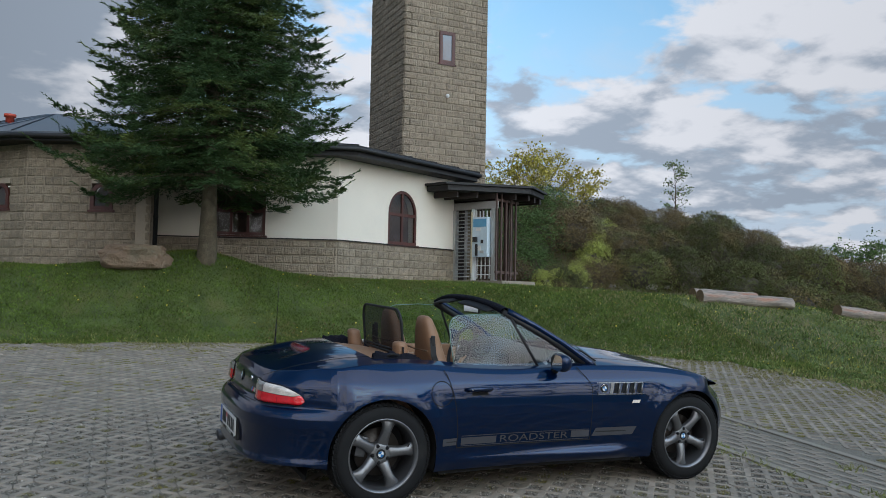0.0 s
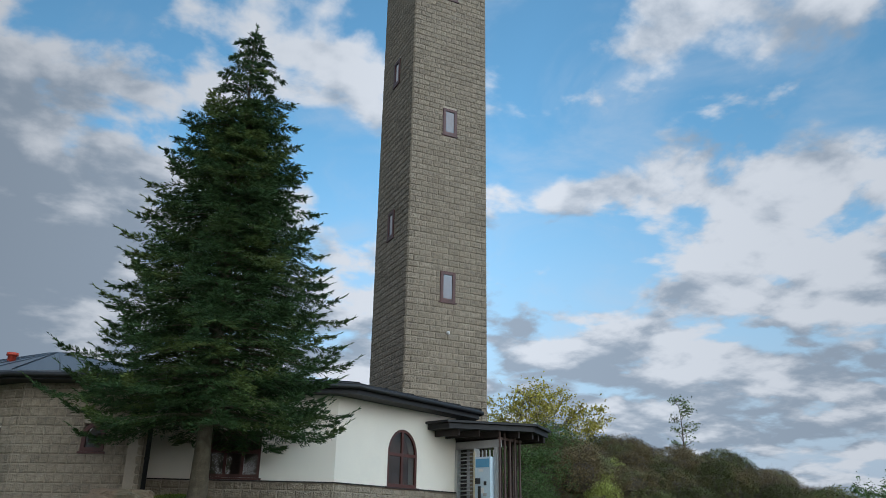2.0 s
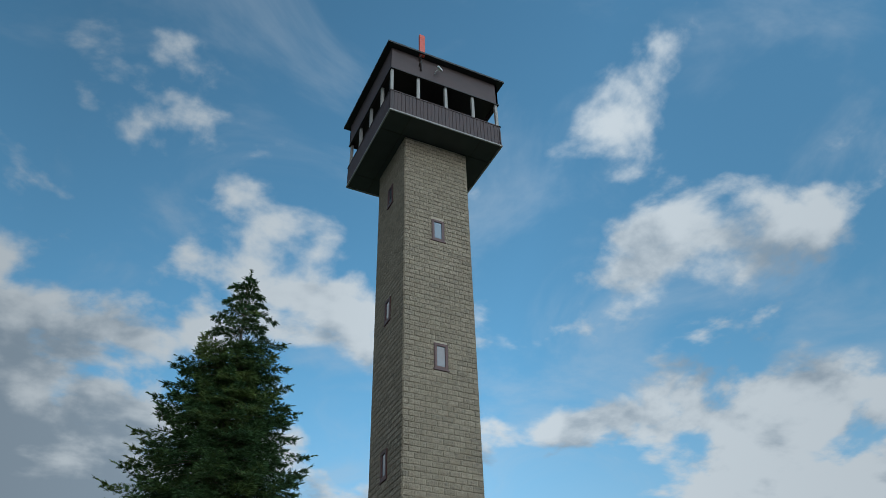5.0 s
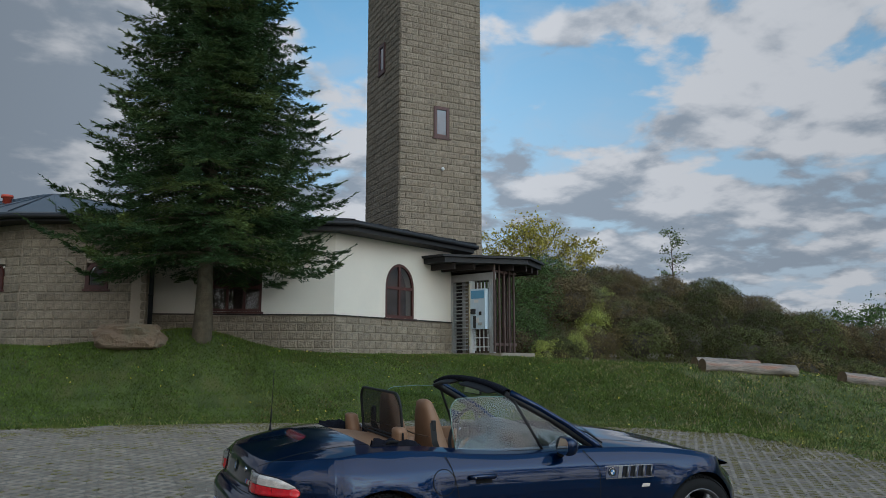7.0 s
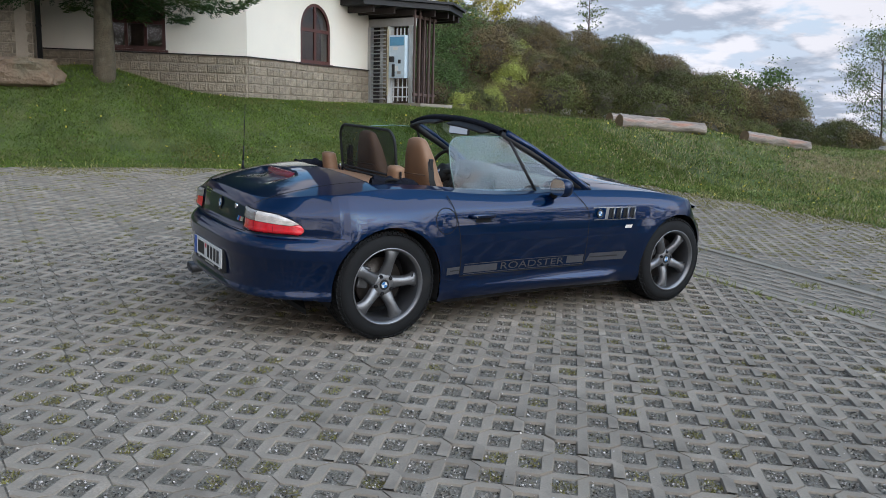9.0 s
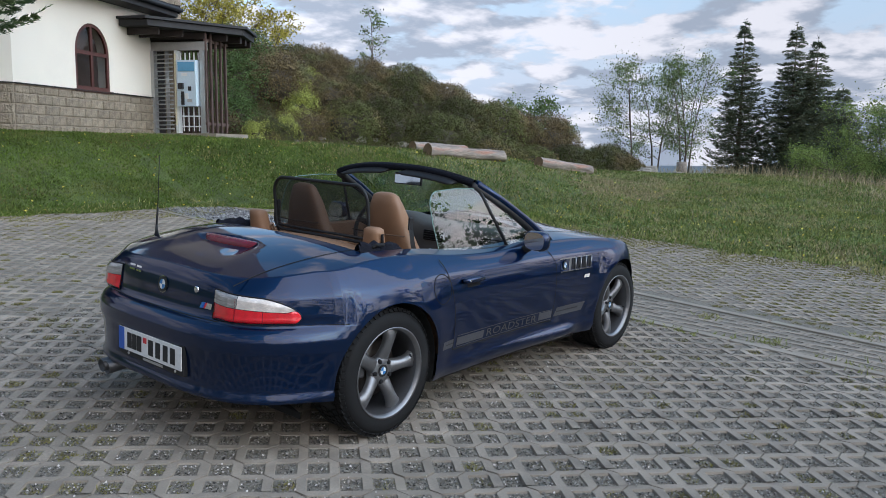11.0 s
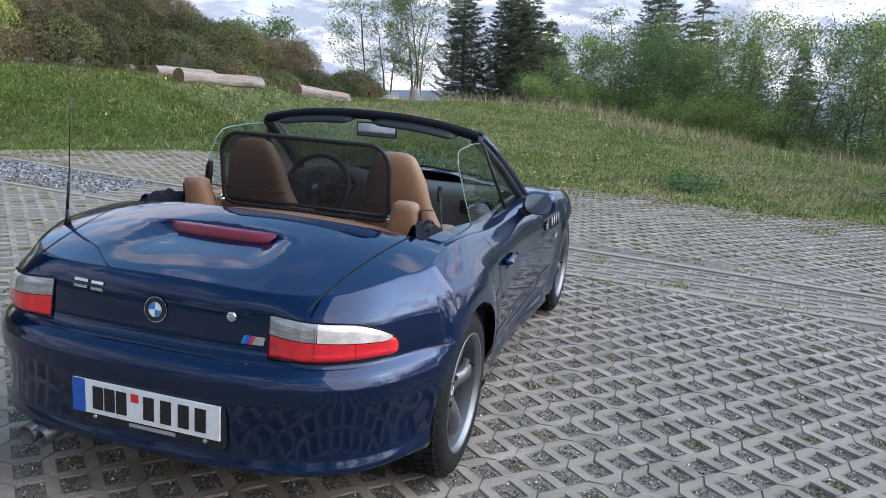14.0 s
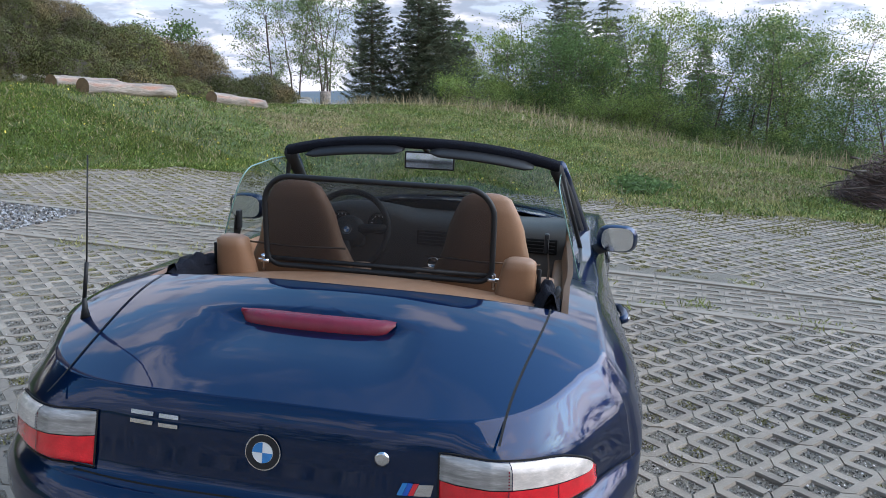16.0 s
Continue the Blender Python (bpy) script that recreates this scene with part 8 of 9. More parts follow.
class WebShape:
    """Concrete webs round square holes: a runs across, b down; a joint cuts every crossing from corner to corner."""

    def __init__(self):
        self.pts, self.faces = [], []
        self.wa, self.wb, self.e = PV / 2 - 0.0440, PU / 2 - 0.0575, 0.0052

    def face(self, corners):
        idx = []
        for a, b, z in corners:
            p = (round(-b, 5), round(-a, 5), z)
            if p not in self.pts:
                self.pts.append(p)
            idx.append(self.pts.index(p))
        (x0, y0, _), (x1, y1, _), (x2, y2, _) = [self.pts[q] for q in idx[:3]]
        self.faces.append(idx if (x1 - x0) * (y2 - y0) - (y1 - y0) * (x2 - x0) >= 0 else idx[::-1])

    def across(self, k, n):
        """The web from crossing (k, n) to its neighbour across."""
        a0, a1, b = k * PV + self.wa, (k + 1) * PV - self.wa, n * PU
        w, e = self.wb, self.e
        self.face([(a0, b - w + e, 0), (a1, b - w + e, 0), (a1, b + w - e, 0), (a0, b + w - e, 0)])
        for sg in (-1, 1):
            self.face([(a0, b + sg * (w - e), 0), (a1, b + sg * (w - e), 0), (a1, b + sg * w, -0.012), (a0, b + sg * w, -0.012)])

    def down(self, k, n):
        b0, b1, a = n * PU + self.wb, (n + 1) * PU - self.wb, k * PV
        w, e = self.wa, self.e
        self.face([(a - w + e, b0, 0), (a + w - e, b0, 0), (a + w - e, b1, 0), (a - w + e, b1, 0)])
        for sg in (-1, 1):
            self.face([(a + sg * (w - e), b0, 0), (a + sg * (w - e), b1, 0), (a + sg * w, b1, -0.012), (a + sg * w, b0, -0.012)])

    def half(self, k, n, sa, sb):
        """The half of a crossing that lies towards (sa, sb)."""
        a, b, p, q, e = k * PV, n * PU, self.wa, self.wb, self.e
        near = [(a + sa * (p - e), b + sb * q, 0), (a - sa * (p - e), b + sb * q, 0), (a + sa * p, b - sb * (q - e), 0), (a + sa * p, b + sb * (q - e), 0)]
        self.face(near)
        self.face([near[0], near[3], (a + sa * p, b + sb * q, -0.012)])
        self.face([near[1], near[2], (near[2][0] - sa * 0.0012, near[2][1] + sb * 0.0012 - sb * 0.002, -0.012), (near[1][0] - sa * 0.0008, near[1][1], -0.012)])

    def arrays(self):
        return [tuple(p) for p in self.pts], [tuple(f) for f in self.faces]


def bent_paver():
    """An S-shaped paver that bends round two holes."""
    w = WebShape()
    w.across(0, 0), w.down(0, 0), w.across(0, 1), w.down(1, 0), w.across(1, 0), w.down(2, 0)
    w.half(0, 0, 1, 1), w.half(0, 1, 1, -1), w.half(1, 1, -1, -1), w.half(1, 0, 1, 1), w.half(2, 0, -1, 1), w.half(1, 0, -1, -1)
    return w.arrays()


def corner_paver():
    """A short angled paver that lies between the rows of bent ones."""
    w = WebShape()
    w.across(2, 0), w.down(3, 0)
    w.half(3, 0, -1, 1), w.half(2, 0, 1, -1)
    return w.arrays()


BENT, ANGLED = bent_paver(), corner_paver()


def lay_pavers():
    rng = np.random.default_rng(4)
    cells, spots = [], []
    for i in range(-70, 130):
        for j in range(-90, 110):
            x = UD[0] * PU * i + VD[0] * PV * j + 2.0
            y = UD[1] * PU * i + VD[1] * PV * j + 5.0
            if not (-6.5 < x < 12.0 and 0.2 < y < 14.6) or x < -3.0 and y < 2:
                continue
            if not (y < lot_edge(x) - 0.12 * (1 + noise.noise((x, y, 3))) and x < lot_side(y) - 0.15 * (1 + noise.noise((x * 0.8, y * 0.8, 9)))):
                continue
            if kerb_side(KERB_LOW, x, y) > -0.13 and kerb_side(KERB_HIGH, x, y) < 0.13:
                continue
            cells.append((x, y))
            if (i - j + PHASE) % 4 == 0:                  # the crossing beyond this hole begins a paver
                spots.append((x + 0.5 * (UD[0] * PU + VD[0] * PV), y + 0.5 * (UD[1] * PU + VD[1] * PV)))
    near = [c for c in spots if 0.7 < c[0] < 4.0 and 1.4 < c[1] < 4.2][:150]
    chosen = set(near)
    paved = empty("paving", label="grey concrete grid pavers with gravel and moss in the holes", category="paving", kind="structure")
    slope = Matrix(((1, 0, 0), (0, 1, 0), (-0.014, 0.04, 1))).to_4x4()
    for pts, faces in (BENT, ANGLED):
        me = bpy.data.meshes.new("paver")
        me.from_pydata(pts, [], faces)
        me.materials.append(M_PAVER1)
        for x, y in near:
            ob = new("paver", me)
            ob.parent = paved
            ob.matrix_basis = Matrix.Translation((x, y, lot_height(x, y) + rng.uniform(-0.002, 0.002))) @ slope @ pose(0, 0, 0, rng.normal(0, 0.2), rng.normal(0, 0.2), 46.5 + rng.normal(0, 0.25))
    verts, faces = [], []
    rest = [c for c in spots if c not in chosen]
    for pts, quads in (BENT, ANGLED):
        shape = np.array(pts)
        for x, y in rest:
            turn = UA + rng.normal(0, 0.004)
            c, sn = math.cos(turn), math.sin(turn)
            px, py = x + shape[:, 0] * c - shape[:, 1] * sn, y + shape[:, 0] * sn + shape[:, 1] * c
            tip = rng.normal(0, 0.0035, 2)
            pz = 0.10 - 0.014 * (px - 1.85) + 0.04 * (py - 4.58) + shape[:, 2] + rng.uniform(-0.002, 0.002) + shape[:, 0] * tip[0] + shape[:, 1] * tip[1]
            k = len(verts)
            verts += np.stack([px, py, pz], 1).tolist()
            faces += [tuple(k + q for q in f) for f in quads]
    ob = mesh_object("paver_field", verts, faces, M_PAVER, paved)
    ob["kind"] = "stuff"
    return paved, cells


paved, CELLS = lay_pavers()

# the strip between the two kerbs: long-slotted pavers, then bare grit
strip = empty("slot_strip", label="strip of long-slotted pavers between two concrete kerbs", category="paving", kind="structure")
S2, Q2 = slot_shape(0.34, 0.125, 0.135, 0.036, 0.022)
slotted = bpy.data.meshes.new("slotted_paver")
slotted.from_pydata(S2.tolist(), [], Q2.tolist())
slotted.materials.append(M_PAVER1)
ang = math.atan2(KERB_LOW.d.y + KERB_HIGH.d.y, KERB_LOW.d.x + KERB_HIGH.d.x)
cd, sd = math.cos(ang), math.sin(ang)
for i in range(-8, 34):
    for j in range(-14, 14):
        x = 5.85 + cd * 0.34 * (i + 0.5 * (j % 2) - 10) - sd * 0.125 * j
        y = 5.0 + sd * 0.34 * (i + 0.5 * (j % 2) - 10) + cd * 0.125 * j
        if not (0.4 < y < 10.4 - 0.8 * noise.noise((x * 2, y * 2, 0))):
            continue
        if kerb_side(KERB_LOW, x, y) < 0.10 or kerb_side(KERB_HIGH, x, y) > -0.10:
            continue
        ob = new("slotted_paver", slotted)
        ob.parent = strip
        ob.matrix_basis = Matrix.Translation((x, y, lot_height(x, y) - 0.002)) @ Matrix(((1, 0, 0), (0, 1, 0), (-0.014, 0.04, 1))).to_4x4() @ pose(0, 0, 0, 0, 0, math.degrees(ang) + rn.uniform(-0.6, 0.6))
grit = []
gf = []
ys = spread(0.0, 14.0, 29)
for y in ys:
    w = (y / KERB_LOW.d.y)
    a, b = KERB_LOW.a + KERB_LOW.d * w, KERB_HIGH.a + KERB_HIGH.d * (y / KERB_HIGH.d.y)
    for t in spread(0, 1, 5):
        p = a.lerp(b, t)
        grit.append((p.x, p.y, lot_height(p.x, p.y) - 0.022 + 0.016 * smooth_step(10.5, 11.5, y) + 0.004 * noise.noise(p * 5)))
for r in range(len(ys) - 1):
    for t in range(4):
        k = r * 5 + t
        gf.append((k, k + 1, k + 6, k + 5))
mesh_object("grit", grit, gf, M_GRIT, strip, smooth=True)
for wall in (KERB_LOW, KERB_HIGH):
    n = 14
    for k in range(n):
        bm = bmesh.new()
        s0, s1 = k * 1.0 + 0.006, (k + 1) * 1.0 - 0.006
        if wall.at(s1, 0, 0).y > 14.1:
            break
        mid = wall.at((s0 + s1) / 2, 0, 0)
        z = lot_height(mid.x, mid.y)
        slope = Vector((wall.d.x, wall.d.y, -0.014 * wall.d.x + 0.04 * wall.d.y)).normalized()
        box(bm, (s1 - s0, 0.085, 0.12), (mid.x, mid.y, z - 0.05), Matrix((slope, Vector((0, 0, 1)).cross(slope).normalized(), slope.cross(Vector((0, 0, 1)).cross(slope)).normalized())).transposed() @ Matrix.Rotation(rn.uniform(-0.006, 0.006), 3, "Z"), 0.008)
        part("kerb_stone", bm, M_KERB, strip)

# ---------------------------------------------------------------- grass
rng = np.random.default_rng(9)


def blades(points, height, width, lean, rng_):
    n = len(points)
    way = unit(np.concatenate([rng_.normal(scale=lean, size=(n, 2)), np.ones((n, 1))], 1))
    side = unit(np.cross(way, rng_.normal(size=(n, 3))))
    h = height * rng_.uniform(0.5, 1.35, (n, 1)) if np.isscalar(height) else height[:, None] * rng_.uniform(0.5, 1.35, (n, 1))
    w = width * rng_.uniform(0.7, 1.3, (n, 1))
    return np.stack([points - side * w, points + side * w, points + way * h], 1).reshape(-1, 3)


def grown(xs, ys, off=0.0):
    return np.array([(x, y, surface_height(x, y) + off) for x, y in zip(xs, ys)])


def lawn_points(n, x0, x1, y0, y1, test, clump=0.0):
    xs, ys = rng.uniform(x0, x1, n), rng.uniform(y0, y1, n)
    keep = [test(x, y) for x, y in zip(xs, ys)]
    return xs[keep], ys[keep]


house_line = lambda x, y: kerb_side(arch_wall if x > CORNER[0] else left_wall if x > 1.75 else wing_wall, x, y) > 0.05
fringe = lambda x, y: y > lot_edge(x) - 0.25 - 0.35 * noise.noise((x * 1.3, y * 1.3, 5)) or x > lot_side(y) - 0.25 - 0.4 * noise.noise((x * 1.3, y * 1.3, 5))
bank = lambda x, y: fringe(x, y) and house_line(x, y)
field = lambda x, y: fringe(x, y) and (x - 29) * 0.757 - (y - 13) * 0.654 < 5 and mound(x, y) < 0.25


def tufted(n_tufts, per, sigma, x0, x1, y0, y1, test):
    """Blades that grow in clumps."""
    cx, cy = lawn_points(n_tufts, x0, x1, y0, y1, test)
    return np.repeat(cx, per) + rng.normal(0, sigma, len(cx) * per), np.repeat(cy, per) + rng.normal(0, sigma, len(cx) * per)


xs, ys = tufted(20000, 7, 0.07, -4.5, 13, 10.0, 19.3, lambda x, y: bank(x, y) and noise.noise((x * 0.9, y * 0.9, 40)) + 0.5 * noise.noise((x * 2.6, y * 2.6, 41)) > -0.05)
tagged(from_arrays("lawn_tufts", blades(grown(xs, ys), 0.06, 0.011, 0.7, rng), 3, M_GRASS2), "darker tufts of grass in the lawn", "grass", kind="stuff")
xs, ys = tufted(12000, 8, 0.09, 8.8, 28, -4, 19, field)
tagged(from_arrays("meadow_tufts", blades(grown(xs, ys), 0.085, 0.011, 0.7, rng), 3, M_GRASS2), "darker tufts of grass in the meadow", "grass", kind="stuff")
xs, ys = lawn_points(340000, -4.5, 13, 10.0, 19.5, bank)
tagged(from_arrays("lawn_grass", blades(grown(xs, ys), 0.045, 0.0075, 0.8, rng), 3, M_LAWN), "short mown grass on the bank", "grass", kind="stuff")
xs, ys = lawn_points(210000, 8.6, 30, -5, 20, field)
hs = np.array([0.036 + 0.05 * max(0.0, noise.noise((x * 0.35, y * 0.35, 2))) + 0.02 * (y < 11) for x, y in zip(xs, ys)])
tagged(from_arrays("meadow_grass", blades(grown(xs, ys), hs, 0.0095, 0.5, rng), 3, M_GRASS), "longer rough grass of the meadow", "grass", kind="stuff")
patch = lambda x, y: fringe(x, y) and noise.noise((x * 0.45, y * 0.45, 7)) > 0.0 - 0.25 * math.exp(-((x - 18.5) / 3) ** 2 - ((y - 11.0) / 1.6) ** 2) and mound(x, y) < 0.2
xs, ys = lawn_points(45000, 9, 30, -5, 16, patch)
tagged(from_arrays("dry_grass", blades(grown(xs, ys), 0.11, 0.006, 0.7, rng), 3, M_DRY), "dry straw-coloured grass in the meadow", "grass", kind="stuff")
bare = lambda x, y: math.hypot((x - 18.6) / 2.6, (y - 11.0) / 1.1) + 0.5 * noise.noise((x, y, 3)) < 1
xs, ys = lawn_points(24000, 15, 22, 9, 13, bare)
tagged(from_arrays("straw_patch", blades(grown(xs, ys), 0.085, 0.008, 1.1, rng), 3, M_DRY), "patch of flattened straw and bare soil in the meadow", "grass", kind="stuff")
crest = lambda x, y: -0.6 < (x - 29) * 0.757 - (y - 13) * 0.654 < 4.0 and noise.noise((x * 0.5, y * 0.5, 1)) > -0.15
xs, ys = lawn_points(12000, 14, 32, -6, 16, crest)
tagged(from_arrays("tall_dry_grass", blades(grown(xs, ys), 0.46, 0.010, 0.35, rng), 3, M_DRY), "tall dry grass stalks along the crest", "grass", kind="stuff")
stray = lambda x, y: field(x, y) and noise.noise((x * 0.8, y * 0.8, 31)) > 0.12
xs, ys = lawn_points(3500, 9.5, 29, -5, 13, stray)
tagged(from_arrays("stray_stalks", blades(grown(xs, ys), 0.24, 0.007, 0.45, rng), 3, M_DRY), "single dry stalks standing in the meadow", "grass", kind="stuff")
worn = lambda x, y: fringe(x, y) and math.hypot((x - 14.4) / 2.6, (y - 1.6) / 1.5) + 0.7 * noise.noise((x * 0.8, y * 0.8, 13)) < 1
xs, ys = lawn_points(16000, 10, 19, -2, 5, worn)
tagged(from_arrays("worn_straw", blades(grown(xs, ys, 0.03), 0.075, 0.009, 1.2, rng), 3, M_DRY), "flattened straw on a worn patch before the brushwood", "grass", kind="stuff")
edge = lambda x, y: -0.35 < y - lot_edge(x) < 0.45 or -0.3 < x - lot_side(y) < 0.4 and y < 11
xs, ys = lawn_points(26000, -4, 12, -3, 15, edge)
tagged(from_arrays("edge_grass", blades(grown(xs, ys, 0.02), 0.085, 0.006, 0.7, rng), 3, M_GRASS), "tufted grass creeping over the edge of the pavers", "grass", kind="stuff")

# yellow-green moss and straw over the last rows of pavers
fringe_in = lambda x, y: (-1.5 < y - lot_edge(x) < 0.25 or -1.7 < x - lot_side(y) < 0.25 and y < 11.2) and noise.noise((x * 1.7, y * 1.7, 21)) > 0.34 * min(abs(y - lot_edge(x)), abs(x - lot_side(y))) - 0.36
xs, ys = lawn_points(190000, -4, 12.2, -3, 15, fringe_in)
tagged(from_arrays("edge_moss", blades(grown(xs, ys, 0.0), 0.026, 0.0075, 1.2, rng), 3, material("mossy_straw", (0.255, 0.235, 0.085), 0.85, vary=0.3, scale=2, fine=10, bump=0, second=(0.33, 0.28, 0.16), spot=0.55, island=0.45, thin=0.2)), "moss and straw creeping over the pavers' edge", "moss", kind="stuff")
n = 1500
wp = np.stack([12.45 + rng.normal(0, 0.42, n), 3.5 + rng.normal(0, 0.20, n), rng.uniform(0.0, 0.16, n)], 1)
wp[:, 2] += np.array([ground_height(x, y) for x, y in wp[:, :2]])
tagged(from_arrays("weed_clump", leaves(wp, np.tile([0, 0, 1.0], (n, 1)), 0.035, rng, 0.6), 4, M_LEAF_DEEP), "low clump of dark green broad-leaved weeds on the meadow", "weeds", kind="stuff")

# moss and weeds in the holes of the pavers
tuft_p, moss_p = [], []
for x, y in CELLS:
    v = noise.noise((x * 0.9, y * 0.9, 4)) + 0.6 * noise.noise((x * 3, y * 3, 14))
    if rng.random() < 0.18 + 0.85 * max(0.0, v) + (0.45 if x > 7 else 0) + (0.3 if lot_edge(x) - y < 0.7 or lot_side(y) - x < 0.8 else 0):
        k = int(rng.integers(20, 110))
        tuft_p.append(np.stack([x + rng.uniform(-0.045, 0.045, k), y + rng.uniform(-0.045, 0.045, k), np.full(k, lot_height(x, y) - 0.008)], 1))
tuft_p = np.concatenate(tuft_p)
tagged(from_arrays("hole_grass", blades(tuft_p, 0.020, 0.0034, 1.2, rng), 3, material("moss_green", (0.235, 0.210, 0.060), 0.8, vary=0.35, scale=2, fine=10, bump=0, island=0.4)), "moss and small weeds in the paver holes", "moss", kind="stuff")
weeds = []
for wall in (KERB_LOW, KERB_HIGH):
    for q in np.arange(0.4, 13.8, 0.11):
        if noise.noise((q * 0.9, wall.a.x, 60)) > -0.05:
            p, k = wall.at(q, float(rng.choice((-0.07, 0.07))), 0), int(rng.integers(6, 26))
            weeds.append(np.stack([p.x + rng.normal(0, 0.03, k), p.y + rng.normal(0, 0.05, k), np.full(k, lot_height(p.x, p.y) - 0.01)], 1))
for x, y, k, s in ((6.0, 4.4, 60, 0.06), (5.45, 3.75, 90, 0.08), (5.35, 5.0, 70, 0.10), (5.9, 6.8, 40, 0.12), (6.5, 6.0, 40, 0.12), (5.75, 9.0, 80, 0.15), (6.0, 8.0, 40, 0.12), (8.6, 5.2, 40, 0.16), (9.3, 3.3, 50, 0.2), (5.15, 3.0, 60, 0.12), (6.3, 3.2, 50, 0.07)):
    weeds.append(np.stack([x + rng.normal(0, s, k), y + rng.normal(0, s, k), np.array([ground_height(x, y)] * k) - 0.01], 1))
tagged(from_arrays("weeds", blades(np.concatenate(weeds), 0.05, 0.006, 0.9, rng), 3, M_GRASS), "tufts of weeds between the pavers", "weeds", kind="stuff")
chip_cells = np.array([c for c in CELLS if -3.0 < c[0] < 6.0 and 0.5 < c[1] < 8.0])
per = 64
grit_n = len(chip_cells) * per
cu_, cv_ = rng.uniform(-0.052, 0.052, grit_n), rng.uniform(-0.039, 0.039, grit_n)
gx = np.repeat(chip_cells[:, 0], per) + cu_ * UD[0] + cv_ * VD[0]
gy = np.repeat(chip_cells[:, 1], per) + cu_ * UD[1] + cv_ * VD[1]
gz = 0.10 - 0.014 * (gx - 1.85) + 0.04 * (gy - 4.58) + rng.uniform(-0.0055, 0.0005, grit_n)
gp = np.stack([gx, gy, gz], 1)
tagged(from_arrays("gravel_chips", leaves(gp, np.tile([0, 0, 1.0], (grit_n, 1)), 0.0058, rng, 0.7), 4, material("gravel_chip", (0.215, 0.190, 0.160), 0.9, vary=0.3, scale=30, fine=80, bump=0, island=0.9)), "small stone chips in the paver holes", "gravel", kind="stuff")
# pale chips among them, some strewn over the concrete
pick = rng.random(grit_n) < 0.20
pale = gp[pick] + np.array([0, 0, 0.003])
cn = 6000
strewn = np.stack([rng.uniform(-3.0, 6.0, cn), rng.uniform(0.3, 8.5, cn), np.zeros(cn)], 1)
strewn[:, 2] = 0.103 - 0.014 * (strewn[:, 0] - 1.85) + 0.04 * (strewn[:, 1] - 4.58)
pale = np.concatenate([pale, strewn])
tagged(from_arrays("pale_chips", leaves(pale, np.tile([0, 0, 1.0], (len(pale), 1)), 0.0048, rng, 0.8), 4, material("pale_chip", (0.50, 0.45, 0.41), 0.85, vary=0.3, scale=30, fine=80, bump=0, island=0.6)), "pale stone chips in the holes and strewn over the pavers", "gravel", kind="stuff")
# loose grey stones at the upper end of the strip
sn = 14000
sx, sy = rng.uniform(5.8, 8.2, sn), rng.uniform(9.8, 14.1, sn)
keep = [kerb_side(KERB_LOW, x, y) > 0.1 and kerb_side(KERB_HIGH, x, y) < -0.05 for x, y in zip(sx, sy)]
sp = np.array([(x, y, ground_height(x, y) + 0.004) for x, y in zip(sx[keep], sy[keep])])
tagged(from_arrays("loose_stones", leaves(sp, np.tile([0, 0, 1.0], (len(sp), 1)), 0.016, rng, 0.75), 4, material("loose_grey_stone", (0.30, 0.295, 0.295), 0.9, vary=0.3, scale=30, fine=80, bump=0, island=0.7)), "loose grey stones between the kerbs", "gravel", kind="stuff")
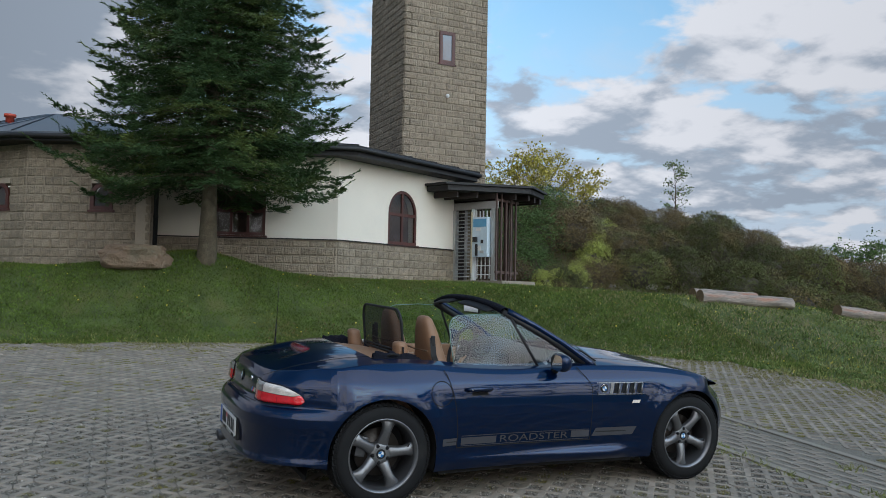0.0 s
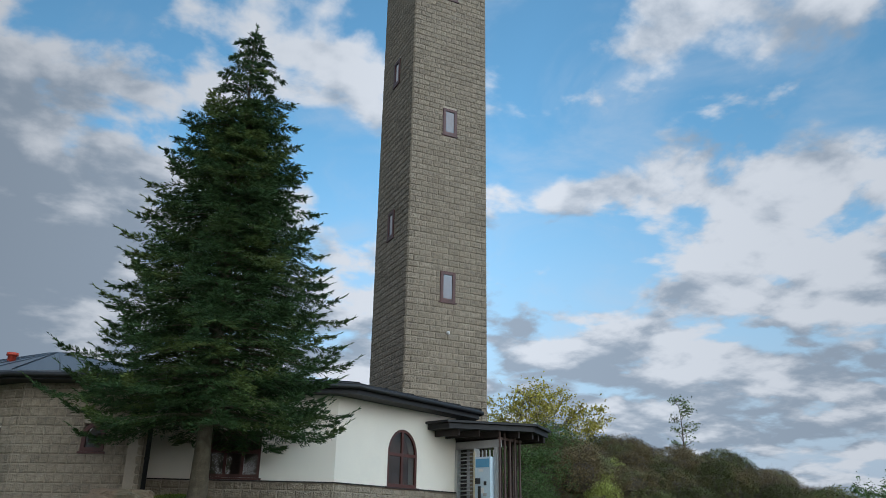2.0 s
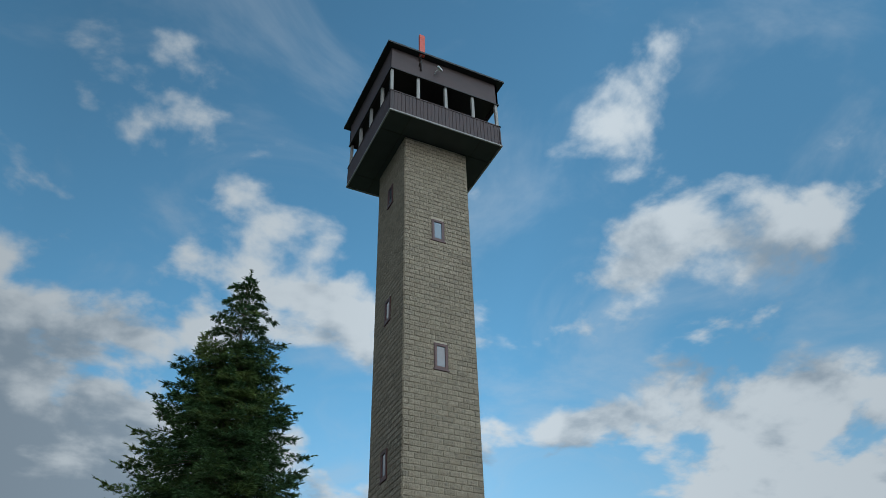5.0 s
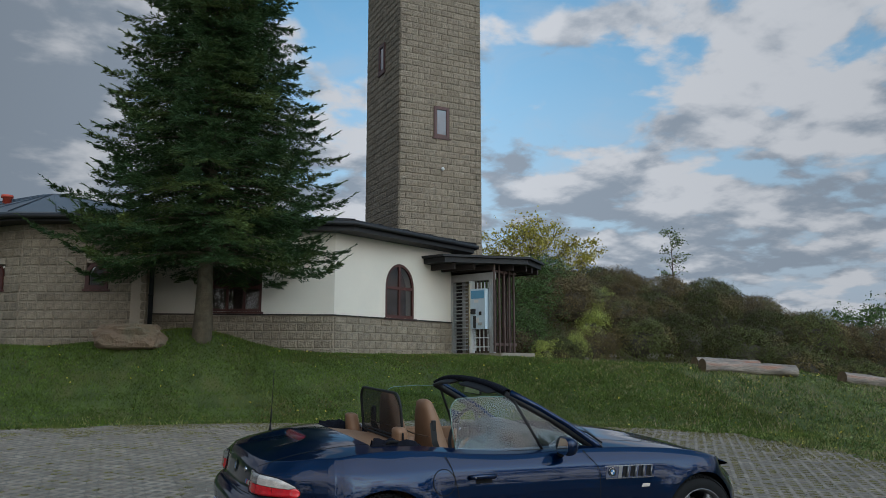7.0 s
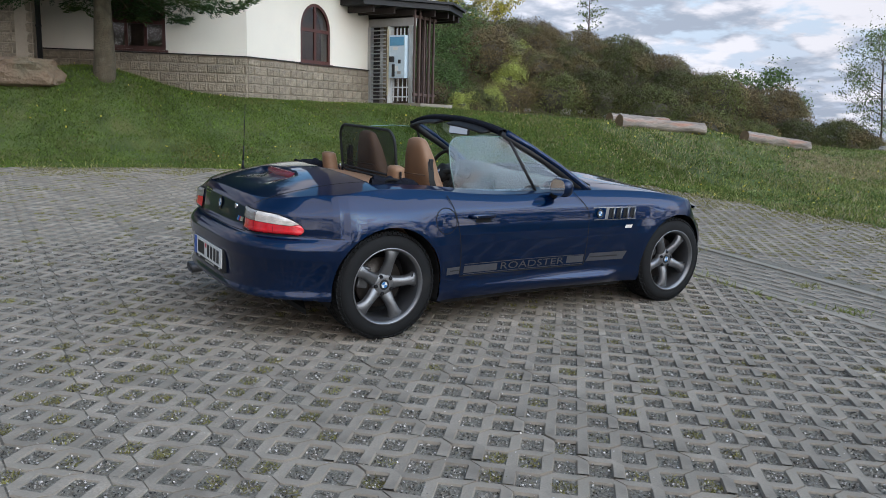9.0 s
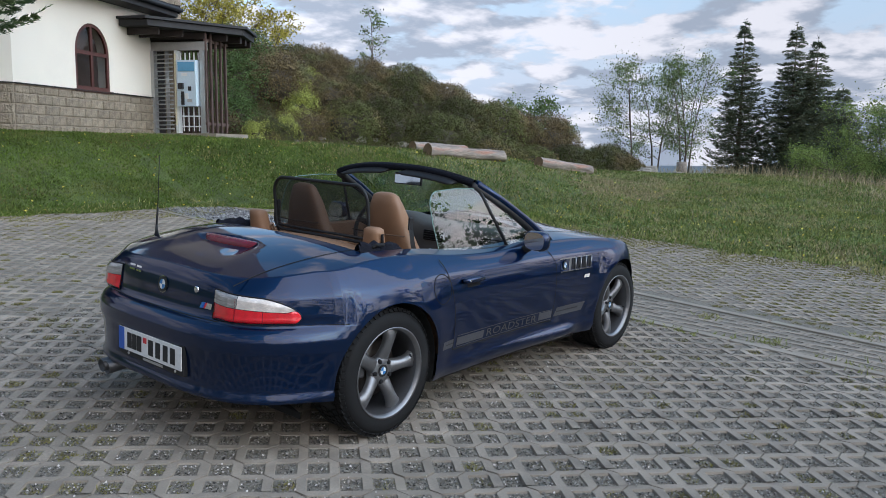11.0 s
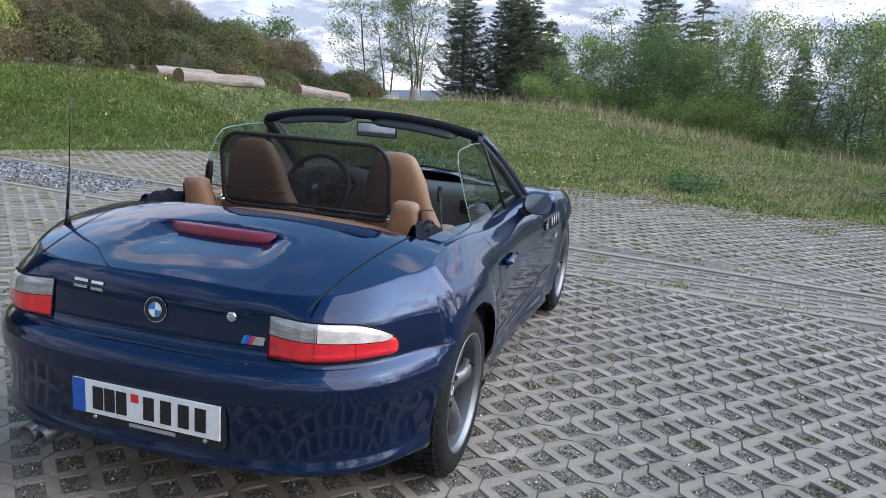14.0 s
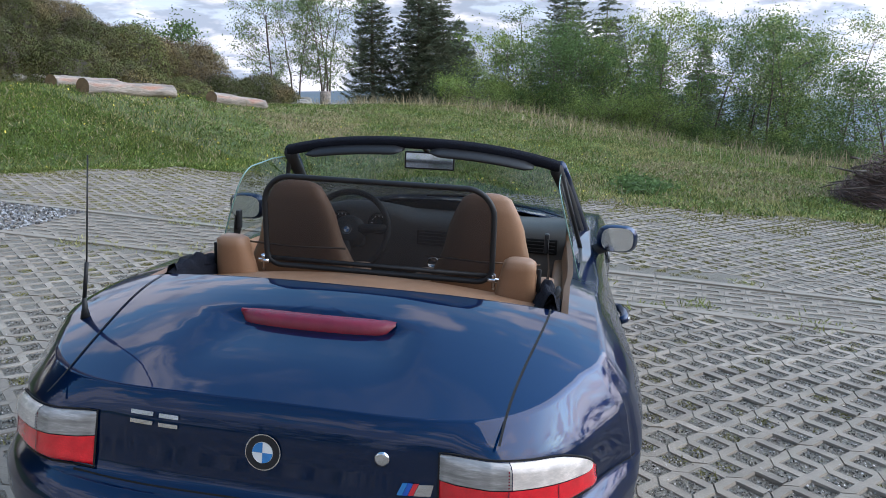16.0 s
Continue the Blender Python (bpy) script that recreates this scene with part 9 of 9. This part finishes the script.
# worn brownish patches of lawn below the plinth
thin_lawn = lambda x, y: bank(x, y) and noise.noise((x * 0.7, y * 0.9, 51)) + 0.5 * noise.noise((x * 2.2, y * 2.2, 52)) > 0.22 + 0.25 * (lot_edge(x) + 3.2 - y) / 3.0
xs, ys = lawn_points(30000, -4, 13, 13.5, 19, thin_lawn)
tagged(from_arrays("worn_lawn", blades(grown(xs, ys, 0.01), 0.042, 0.010, 1.3, rng), 3, material("worn_lawn_blade", (0.24, 0.185, 0.085), 0.85, vary=0.35, scale=2, fine=10, bump=0, island=0.45, thin=0.2)), "thin brownish worn patches in the lawn", "grass", kind="stuff")
# creeping shrubs cover the mound between the bushes
xs, ys = lawn_points(150000, 11.5, 31, 14, 26, lambda x, y: mound(x, y) > 0.10 and house_line(x, y) and noise.noise((x * 1.1, y * 1.1, 71)) > -0.32)
cp = grown(xs, ys)
cp[:, 2] += rng.uniform(0.0, 1.0, len(cp)) ** 1.5 * np.array([0.10 + 0.22 * max(0.0, noise.noise((x * 1.7, y * 1.7, 72))) for x, y in zip(xs, ys)])
tagged(from_arrays("creeping_shrub", leaves(cp, np.tile([0, -0.3, 1.0], (len(cp), 1)), 0.028, rng, 0.5), 4, M_SHRUB_A), "creeping brownish green shrub covering the mound", "shrub", kind="stuff")
# rosettes of broad-leaved weeds in the meadow
cx, cy = lawn_points(1500, 9.5, 26, -4, 13, field)
kk = 22
rx_, ry_ = np.repeat(cx, kk) + rng.normal(0, 0.075, len(cx) * kk), np.repeat(cy, kk) + rng.normal(0, 0.075, len(cx) * kk)
wp = grown(rx_, ry_, 0.0)
wp[:, 2] += rng.uniform(0.01, 0.075, len(wp))
tagged(from_arrays("meadow_weeds", leaves(wp, np.tile([0, 0, 1.0], (len(wp), 1)), 0.026, rng, 0.5), 4, material("meadow_weed_leaf", (0.20, 0.27, 0.085), 0.6, vary=0.3, scale=1, fine=8, bump=0, second=(0.30, 0.33, 0.13), spot=0.5, island=0.4, thin=0.3)), "rosettes of broad-leaved weeds in the meadow", "weeds", kind="stuff")
# dandelions
dn = 420
xs, ys = lawn_points(dn * 3, -4, 20, 3, 17.5, lambda x, y: fringe(x, y) and house_line(x, y) and mound(x, y) < 0.1)
dp = grown(xs, ys, 0.05)
tagged(from_arrays("dandelions", leaves(dp, np.tile([0, 0, 1.0], (len(dp), 1)), 0.020, rng, 0.9), 4, material("dandelion_yellow", (0.75, 0.60, 0.08), 0.7, bump=0, island=0.2)), "yellow dandelions dotted over the lawn", "flowers", kind="stuff")
